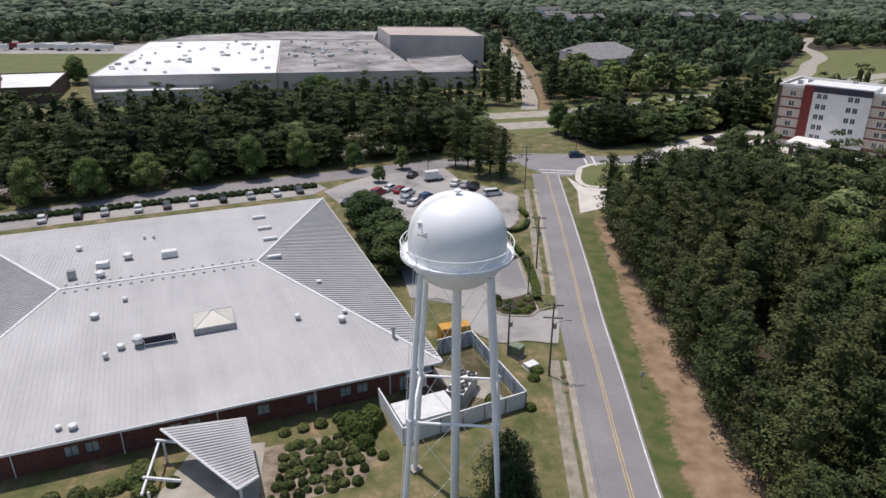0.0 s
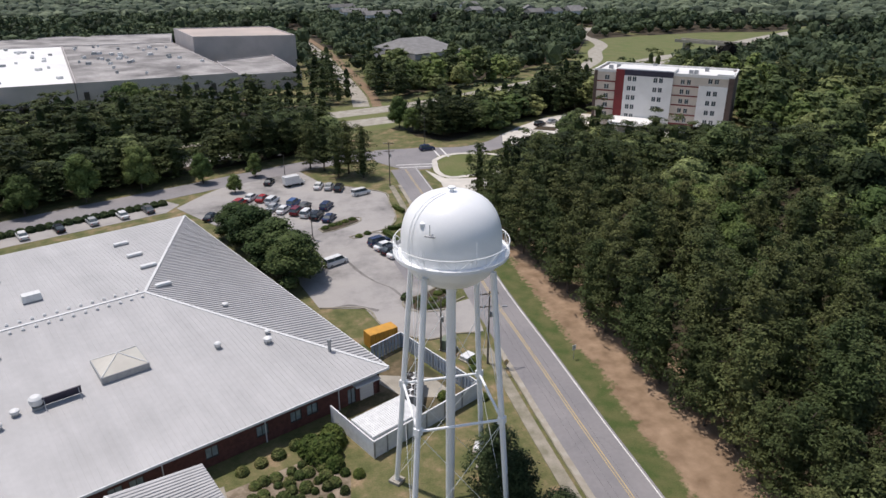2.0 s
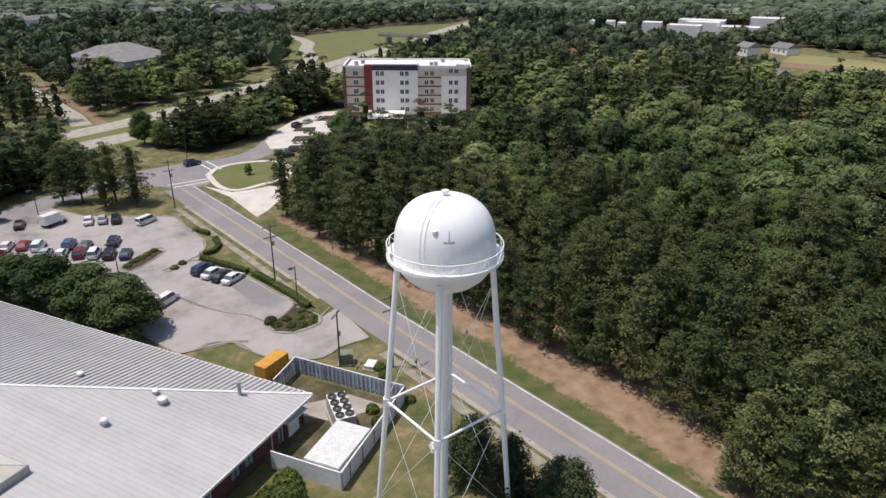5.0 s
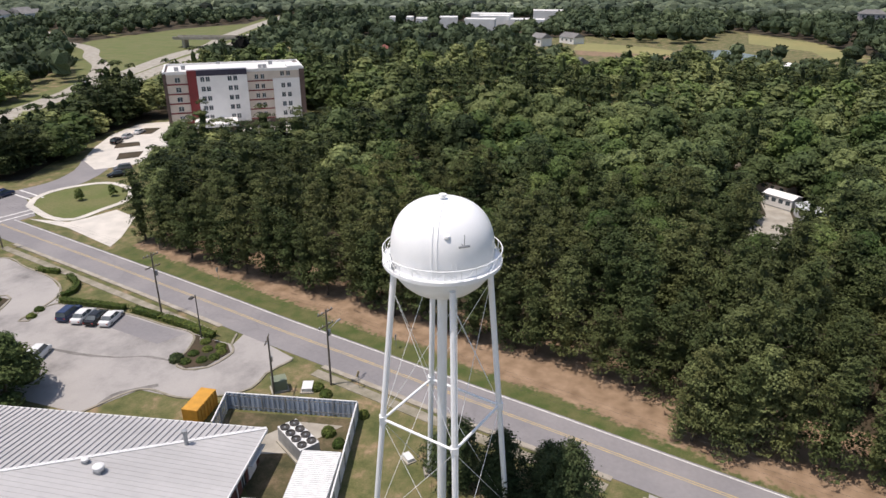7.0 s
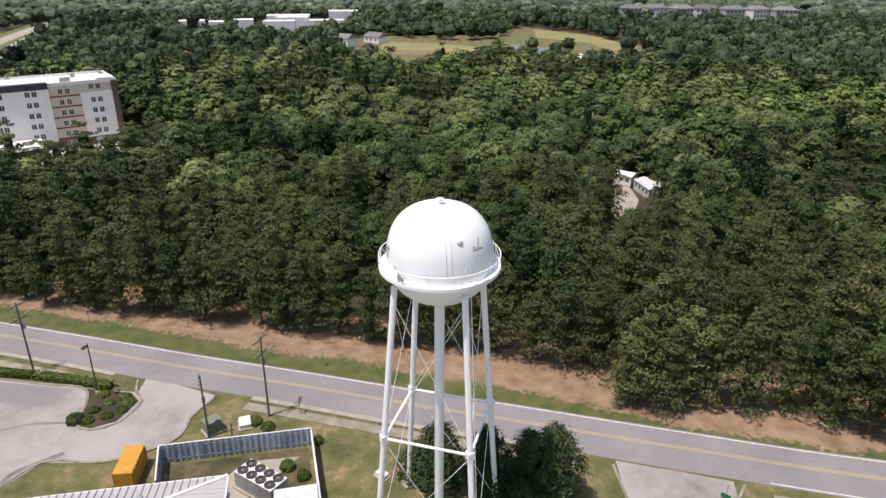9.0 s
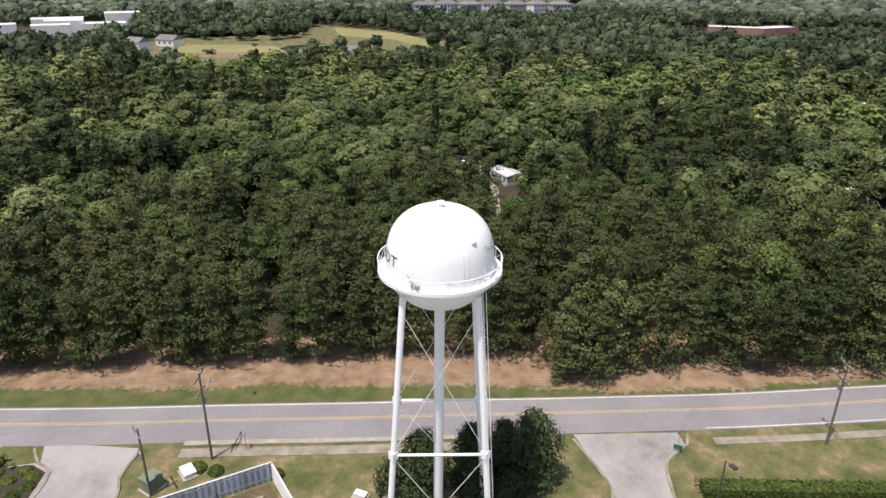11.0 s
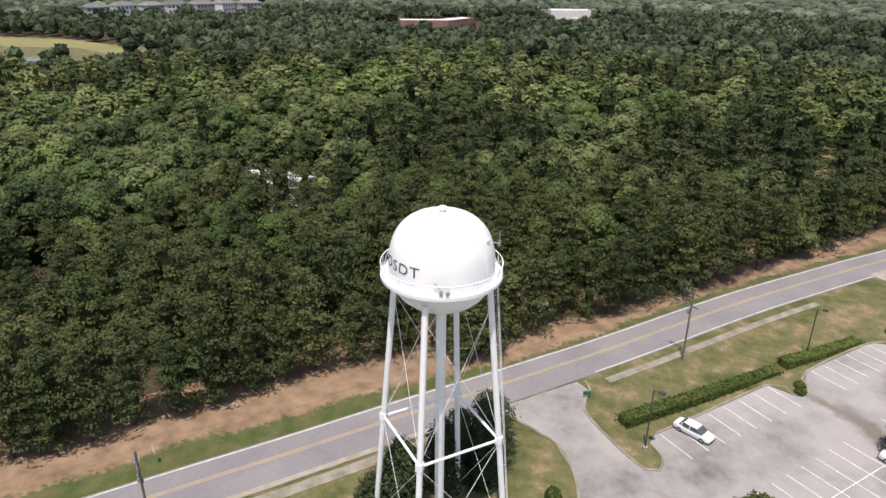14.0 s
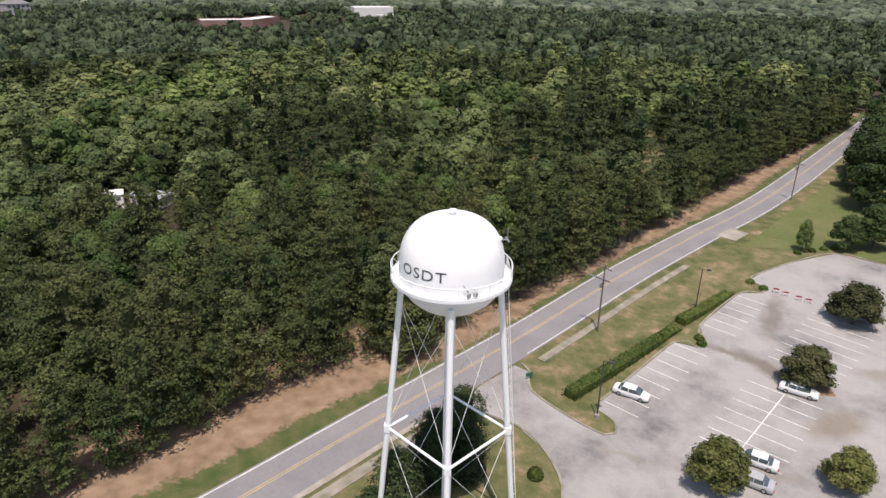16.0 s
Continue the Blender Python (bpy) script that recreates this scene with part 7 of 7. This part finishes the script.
hbox(0.5, HL - 0.5, 0.9, HW_ - 0.3, HB - 0.5, HT - 0.6, M_BEIGE, "core")
facade(0.6, 6.8, 0.5, HB + ST, HT, M_BEIGE, rows([(3.1, 4.6)]))
facade(6.8, 9.6, 0.0, HB + ST, HT + 0.4, M_MAROON, [])
facade(9.6, 25.0, 0.0, HB + ST * 0.9, HT - 1.3, M_STUCCO, rows([(10.7, 11.9), (12.3, 13.5), (19.0, 20.2), (20.7, 21.9)]))
hbox(9.6, 25.0, -0.05, 0.5, HT - 1.3, HT + 0.4, M_FASCIA, "fascia")
facade(25.0, 33.0, 0.6, HB + ST, HT, M_BEIGE, rows([(27.4, 28.5), (29.3, 30.4)]))
facade(33.0, 41.6, 0.2, HB + ST * 0.95, HT - ST * 1.05, M_STUCCO, rows([(35.6, 36.8), (37.5, 38.7)], 1, 5))
facade(33.0, 41.6, 0.6, HT - ST * 1.05, HT, M_BEIGE, [(35.6, 36.8, HT - ST + 0.6, HT - ST + 2.15), (37.5, 38.7, HT - ST + 0.6, HT - ST + 2.15)])
for k in range(1, 6):
    z = HB + ST * k + 0.25
    hbox(0.6, 6.8, 0.38, 0.6, z - 0.2, z + 0.2, M_MAROON, "band")
    hbox(25.0, 33.0 if k < 5 else 41.6, 0.46, 0.7, z - 0.18, z + 0.18, M_MAROON, "band")
facade(0.6, 41.6, 0.7, HB - 0.4, HB + ST, M_BROWN, [(1.5, 5.5, HB + 0.5, HB + 2.5), (27, 31, HB + 0.5, HB + 2.5), (35, 39, HB + 0.5, HB + 2.5)])
hbox(-0.4, 0.6, 0.3, HW_, HB - 0.4, HT - 0.3, M_BROWN, "end_wall", "brown brick end wall")
hbox(41.6, HL + 0.2, 0.1, HW_, HB - 0.4, HT - 0.3, M_BROWN, "end_wall", "brown brick end wall")
hbox(-0.3, HL + 0.3, HW_ - 0.4, HW_, HB - 0.4, HT, M_BEIGE, "back_wall")
hbox(0, HL, 0.4, HW_, HT - 0.7, HT - 0.4, M_MEMBRANE, "roof", "white membrane roof")
for s0, s1, d0, d1 in ((0, HL, HW_ - 0.5, HW_), (-0.4, 0.1, 0.3, HW_), (HL - 0.3, HL + 0.2, 0.3, HW_), (0.1, 6.8, 0.4, 0.8), (25, 42.7, 0.4, 0.8)):
    hbox(s0, s1, d0, d1, HT - 0.5, HT + 0.25, M_STUCCO, "parapet")
hbox(6.8, 25.0, 0.5, 11.0, HT - 0.5, HT + 0.7, M_MEMBRANE, "roof_block", "white raised roof block")
hbox(38, 42.8, 0.5, 8, HT - 0.5, HT + 0.7, M_MEMBRANE, "roof_block", "white raised roof block")
for s, d in ((3, 6), (5, 9), (29, 5), (30.5, 5.6), (16, 15), (33, 13)):
    hbox(s, s + 1.3, d, d + 1.1, HT - 0.4, HT + 0.8, M_GREY, "rooftop_unit")
can = hbox(7.5, 20.5, -10, 0.0, HB + 3.4, HB + 4.3, M_STUCCO, "entrance_canopy", "white flat entrance canopy")
for s in (9, 19):
    hbox(s - 0.5, s + 0.5, -9.2, -8.2, HB - 0.4, HB + 3.4, M_BROWN, "canopy_pier", "", can)

# ---- the warehouse ----
def block(name, label, poly, z0, z1, wall_mat, roof_mat, category="building", parapet=0.5, rim_mat=None, parent=None):
    """A flat-roofed block: walls, roof deck and a low parapet."""
    e = parent or thing(name, label, category, 0, 0, 0, 0)
    n = len(poly)
    area = sum(poly[i][0] * poly[(i + 1) % n][1] - poly[(i + 1) % n][0] * poly[i][1] for i in range(n))
    if area < 0:
        poly = poly[::-1]
    for i in range(n):
        a, b = Vector(poly[i]), Vector(poly[(i + 1) % n])
        t = (b - a).normalized()
        m = (a + b) / 2 + Vector((-t.y, t.x)) * 0.2
        part("wall", Shape().box((m.x, m.y, (z0 + z1 + parapet) / 2), ((b - a).length, 0.4, z1 + parapet - z0), math.degrees(math.atan2(t.y, t.x))), wall_mat, e)
    c_ = Vector((sum(p[0] for p in poly) / n, sum(p[1] for p in poly) / n))
    part("roof", Shape().prism([tuple(c_ + (Vector(p) - c_) * 0.998) for p in poly], z1 - 0.5, z1), roof_mat, e)
    return e


WA, WB, WC = Vector((-139, 225.5)), Vector((-65.5, 234)), Vector((-7.1, 241.8))
WD, WE, WF = Vector((-163.7, 357)), Vector((-90.2, 367)), Vector((-36, 372))
wh = block("warehouse", "long pale warehouse with a white membrane roof", [tuple(p) for p in (WA, WB, WE, WD)], 0, 10.0, M_WALLPALE, M_MEMBRANE, parapet=0.3)
block("", "", [tuple(p + Vector((0.2, 0.2))) for p in (WB, WC, WF, WE)], 0, 9.9, M_WALLPALE, M_TARROOF, parapet=0.3, parent=wh)
block("", "", [tuple(p + Vector((0.2, 0.6))) for p in (WD, WE, WF)] + [(-37, 425), (-101, 425), (-154, 398)], 0, 9.7, M_WALLPALE, M_TARROOF, parapet=0.3, parent=wh)
tall = block("high_bay", "tall pale windowless warehouse hall", [(-23.5, 330), (26.8, 322), (18.6, 379), (-34, 383)], 0, 16.0, M_WALLPALE, surf("tan_roof", (0.50, 0.42, 0.37), (0.42, 0.36, 0.32), 0.05, 0.8))
block("warehouse_annex", "low flat-roofed annex of the warehouse", [(-8.6, 254.3), (20.5, 257.5), (14, 320), (-13.8, 302.6)], 0, 7.0, M_WALLPALE, M_TARROOF)
block("warehouse_annex", "low white-roofed annex before the warehouse", [(-133, 216), (-90, 225), (-91, 230.4), (-137, 224.8)], 0, 5.0, M_WALLPALE, M_MEMBRANE)
block("low_building", "low white-roofed building beside the warehouse", [(-171.8, 220.3), (-153.9, 224.2), (-167.2, 265.6), (-193.9, 259.0)], 0, 6.0, M_BROWN, M_MEMBRANE)
for k in range(84):
    u, v = rng.uniform(0.05, 0.95), rng.uniform(0.05, 0.95)
    p = WA.lerp(WB, u).lerp(WD.lerp(WE, u), v) if k < 48 else WB.lerp(WC, u).lerp(WE.lerp(WF, u), v)
    e = thing("roof_unit", "grey box unit on the warehouse roof", "roof unit", p.x, p.y, rng.uniform(0, 90), 10.0, "units on the warehouse roof")
    s = rng.uniform(1.0, 2.4)
    part("case", Shape().box((0, 0, 0.5), (s, s * 0.8, 1.0), 0, (0.95, 0.95)), M_TRIM if k % 3 else M_GREY, e)
    part("curb", Shape().box((0, 0, 0.05), (s * 1.1, s * 0.9, 0.2)), M_TRIM, e)
for k in range(9):
    p = WB.lerp(WC, (k + 0.5) / 9)
    part("dock_door", Shape().box((p.x + 0.1, p.y - 0.1, 4.4), (1.8, 0.3, 4.6), 7.6), M_DARK, wh)
off = thing("office_block", "wide building with a long grey hipped roof in the woods", "building", 0, 0, 0, 0)
oc = [(64.4, 306.0), (76.1, 268.7), (104, 281), (97, 318)]
part("wall", Shape().prism([(70 + (x - 70) * 0.97, 300 + (y - 300) * 0.97) for x, y in oc], 0, 11.0), M_WALLPALE, off)
part("roof", Shape().add([(x, y, 11.0) for x, y in oc] + [(76, 298, 15.5), (92, 304, 15.5)], [(0, 1, 4), (1, 2, 5, 4), (2, 3, 5), (3, 0, 4, 5), (3, 2, 1, 0)]), M_SHINGLE, off)
for k in range(6):
    part("window", Shape().box((77.5 + 4.6 * k, 268.8 + 2.05 * k, 7.5), (2.2, 0.4, 2.0), 24), M_GLASS, off)
drape("yard_lawn", [(-132, 214), (-60, 226), (-5, 234), (28, 236), (24, 222), (-60, 204), (-130, 188)], M_LAWN, 0.03, "mown grass before the warehouse")
drape("yard_lawn", [(-300, 318), (-210, 292), (-168, 300), (-172, 350), (-188, 384), (-300, 384)], M_LAWN, 0.03, "mown grass beside the warehouse")
drape("truck_yard", [(-340, 386), (-188, 386), (-180, 440), (-340, 470)], M_LOT, 0.04, "asphalt truck yard behind the warehouse")
for k in range(14):
    p = Vector((-210, 402)).lerp(Vector((-322, 402)), k / 13) + Vector((rng.uniform(-1, 1), rng.uniform(-5, 9)))
    e = thing("truck_trailer", "box trailer parked in the truck yard", "trailer", p.x, p.y, 12 + 6 * (k % 3), group="trailers in the truck yard")
    part("box", Shape().box((0, 0, 2.6), (12, 2.5, 2.8)), M_MAROON if k % 3 == 1 and k > 6 else M_MEMBRANE, e)
    part("axle", Shape().box((-3.5, 0, 0.6), (2.4, 2.3, 1.1)), M_TYRE, e)
    part("landing_leg", Shape().box((3.5, 0, 0.65), (0.3, 2.0, 1.3)), M_DARK, e)


# ---- trailers and houses among the trees, and the far buildings ----
def trailer_home(x, y, rz, L, W, H, roof_mat, wall_mat, label):
    e = thing("trailer_home", label, "trailer home", x, y, rz, group="trailer homes among the trees")
    part("wall", Shape().box((0, 0, H / 2 + 0.3), (L, W, H)), wall_mat, e)
    part("roof", Shape().loft([[(s * (L / 2 + 0.2), -W / 2 - 0.2, H + 0.25), (s * (L / 2 + 0.2), W / 2 + 0.2, H + 0.25), (s * (L / 2 + 0.2), 0, H + 0.85)] for s in (-1, 1)]), roof_mat, e)
    for k in range(4):
        part("window", Shape().box((-L * 0.36 + k * L * 0.24, W / 2 + 0.01, H * 0.6 + 0.3), (1.0, 0.06, 0.9)), M_GLASS, e)
        part("window", Shape().box((-L * 0.36 + k * L * 0.24, -W / 2 - 0.01, H * 0.6 + 0.3), (1.0, 0.06, 0.9)), M_GLASS, e)
    part("skirting", Shape().box((0, 0, 0.15), (L * 0.99, W * 0.98, 0.5)), M_GREY, e)


for x, y, rz, L, W, rm, wm, lab in ((119.5, -24.5, 62, 7, 4, M_MEMBRANE, M_STUCCO, "white trailer home among trees"), (111.5, -31, 20, 8, 5, M_SHED, M_SHED, "low shed with a silver metal roof"), (149, -17, 70, 10, 4.5, M_MEMBRANE, M_BEIGE, "white-roofed trailer home among trees"), (130, -22, 60, 10, 4.5, M_REDROOF, M_BEIGE, "red-roofed trailer home among trees"),
                                    (119.5, 6, 40, 10, 4.5, M_SHED, M_STUCCO, "pale grey trailer home among trees"), (79, -102, 158, 12, 4.5, M_MEMBRANE, M_MAROON, "maroon trailer home with a pale roof"), (171.5, -108, 150, 13, 4.5, M_SHED, M_BROWN, "grey trailer home among trees"),
                                    (115, -148.5, 120, 13, 4.5, M_MEMBRANE, M_STUCCO, "white trailer home among trees"), (159, -162, 140, 13, 5, M_SHED, M_STUCCO, "pale trailer home among trees"), (177, -178, 60, 14, 5, M_MEMBRANE, M_STUCCO, "white trailer home among trees"), (94, -148, 40, 11, 4.5, M_MEMBRANE, M_STUCCO, "white trailer home among trees"), (96, -125, 110, 11, 4.5, M_SHED, M_BEIGE, "pale trailer home among trees")):
    trailer_home(x, y, rz, L, W, 2.5, rm, wm, lab)
drape("dirt_drive", [(74, -25), (84, -24), (96, -26), (107, -28), (114, -27), (128, -24), (146, -21), (146, -17), (126, -19), (112, -22), (101, -19), (84, -19), (74, -21.5)], M_CONC, 0.05, "pale gravel drive between trailer homes")


def house(x, y, rz, L, W, H, roof_mat, wall_mat, label):
    e = thing("house", label, "house", x, y, rz, group="distant houses")
    part("wall", Shape().box((0, 0, H / 2), (L, W, H)), wall_mat, e)
    part("roof", Shape().add([(-L / 2 - .4, -W / 2 - .4, H), (L / 2 + .4, -W / 2 - .4, H), (L / 2 + .4, W / 2 + .4, H), (-L / 2 - .4, W / 2 + .4, H), (-L / 2, 0, H + W * 0.3), (L / 2, 0, H + W * 0.3)], [(0, 1, 5, 4), (2, 3, 4, 5), (1, 2, 5), (3, 0, 4), (3, 2, 1, 0)]), roof_mat, e)
    for k in range(3):
        for s in (-1, 1):
            part("window", Shape().box((-L * 0.3 + k * L * 0.3, s * (W / 2 + 0.02), H * 0.55), (1.4, 0.08, 1.4)), M_GLASS, e)


house(272, 180, 20, 18, 11, 5, M_REDROOF, M_BRICK, "red-roofed brick building in the distance")
house(292, 81, 60, 16, 11, 4, M_SHINGLE, M_BROWN, "grey-roofed house among trees")
house(385, 131, 60, 11, 9, 5, M_SHINGLE, M_STUCCO, "white gabled house at the field")
house(408, 118, 60, 14, 9, 4, M_SHINGLE, M_STUCCO, "white gabled house at the field")
house(331, -18, 30, 12, 7, 3, M_MEMBRANE, M_STUCCO, "white shed at the end of the field")
for x, y, rz, L, W, H in ((434, 264, 115, 18, 14, 7), (443, 248, 115, 14, 14, 6), (452, 232, 115, 14, 14, 7), (424, 192, 110, 22, 14, 9), (470, 201, 110, 24, 16, 8), (474, 176, 110, 28, 16, 6), (558, 188, 110, 26, 20, 7), (500, 216, 110, 34, 18, 7)):
    c_, s_ = math.cos(radians(rz)), math.sin(radians(rz))
    block("industrial_building", "white flat-roofed commercial building in the distance", [(x + c_ * a - s_ * b, y + s_ * a + c_ * b) for a, b in ((-L / 2, -W / 2), (L / 2, -W / 2), (L / 2, W / 2), (-L / 2, W / 2))], 0, H + 2, M_STUCCO, M_MEMBRANE)
for x, y, rz, L in ((114, 655, 20, 26), (112, 586, 10, 24), (122, 545, 15, 22), (138, 553, 20, 16), (223, 575, 30, 16), (242, 560, 60, 16), (265, 534, 10, 16), (288, 540, 40, 18), (308, 534, 0, 18), (248, 654, 20, 18), (281, 580, 70, 18), (318, 560, 10, 16)):
    house(x, y, rz, L, 10, 10, M_SHINGLE, M_STUCCO if L > 17 else M_BEIGE, "pale house with a grey roof far off in the woods")
for k in range(7):
    x, y = 599 + 6 * (k % 2), -60 - 21 * k
    e = thing("apartment_building", "pale three-storey apartment building in the distance", "building", x, y, -84 + 14 * (k % 3), group="distant apartment buildings")
    part("wall", Shape().box((0, 0, 6), (18, 12, 12)), M_STUCCO if k % 2 else M_WALLPALE, e)
    part("roof", Shape().add([(-9.6, -6.6, 12), (9.6, -6.6, 12), (9.6, 6.6, 12), (-9.6, 6.6, 12), (-5, 0, 15), (5, 0, 15)], [(0, 1, 5, 4), (2, 3, 4, 5), (1, 2, 5), (3, 0, 4), (3, 2, 1, 0)]), M_SHINGLE, e)
    for i in range(5):
        for j in range(3):
            part("window", Shape().box((-7 + 3.5 * i, -6.02, 3 + 3.6 * j), (1.5, 0.1, 1.8)), M_GLASS, e)
block("brick_block", "long low red-brick building in the distance", [(443, -253), (425, -286), (436, -320), (452, -318), (442, -288), (458, -260)], 0, 7, surf("muted_red_brick", (0.24, 0.12, 0.10), (0.30, 0.20, 0.17), 0.06, 0.9, fine=0.2), M_MEMBRANE)
block("white_block", "white flat-roofed building in the distance", [(456, -421), (437, -453), (452, -462), (471, -430)], 0, 9, M_STUCCO, M_MEMBRANE)
block("white_block", "low white-roofed building in the distance", [(407, -400), (394, -413), (404, -424), (417, -410)], 0, 6, M_WALLPALE, M_MEMBRANE)
block("white_block", "white flat-roofed building in the distance", [(454, -564), (433, -571), (440, -588), (461, -580)], 0, 8, M_STUCCO, M_MEMBRANE)
drape("meadow", [(300, -20), (376, -40), (404, -62), (505, -16), (550, 36), (470, 60), (450, 130), (392, 175), (335, 110), (300, 92)], M_GROUND, 0.03, "rough dry grass round the far field and pond", skirt=False)
drape("field", [(405, -52), (482, -30), (525, 20), (462, 14), (435, -24), (396, -34)], M_FIELD, 0.05, "dry yellow hay field in the distance")
drape("field", [(372, 106), (414, 114), (410, 70), (400, 52), (372, 44), (366, 70)], M_FIELD, 0.05, "dry yellow field beside a pond")
drape("pond", [(370, 40), (372, 12), (392, -4), (418, 22), (402, 46), (388, 50)], M_WATER, 0.1, "small dark pond near the field", category="water")
drape("field_road", [(250, 64), (258, 68), (325, 70), (340, 45), (366, 44), (366, 40), (338, 38), (320, 60), (250, 60)], M_CONC, 0.08, "pale road between the woods and the pond", category="road")
drape("dirt_bank", [(352, 100), (372, 104), (374, 48), (352, 48)], M_DIRT, 0.06, "red dirt bank at the field")
# highway bridge
e = thing("road_bridge", "concrete road bridge over the highway", "bridge", 279, 302, -62, 0)
part("deck", Shape().box((0, 0, 5.4), (56, 9, 1.0)), M_CONC, e)
for s in (-1, 1):
    part("parapet", Shape().box((0, s * 4.4, 6.3), (56, 0.3, 0.9)), M_CONC, e)
for x in (-22, 0, 22):
    part("pier", Shape().box((x, 0, 2.4), (1.4, 8, 5.0)), M_CONC, e)
# low dark wall with shrubs behind the building, along the cross street
for k in range(40):
    p = Vector((-97.4, 85.7)).lerp(Vector((-31.9, 109.8)), k / 39)
    bush(p.x, p.y, 1.2, 1.35, "dark", "dark clipped shrub along the street", "shrubs along the street")
for k in range(10):
    p = Vector((-87.1, 86.1)).lerp(Vector((-34, 106.1)), k / 9)
    vehicle(p.x + rng.uniform(-1, 1), p.y, 113, ("white", "black", "silver", "white", "grey")[k % 5], "sedan", group="cars behind the building")
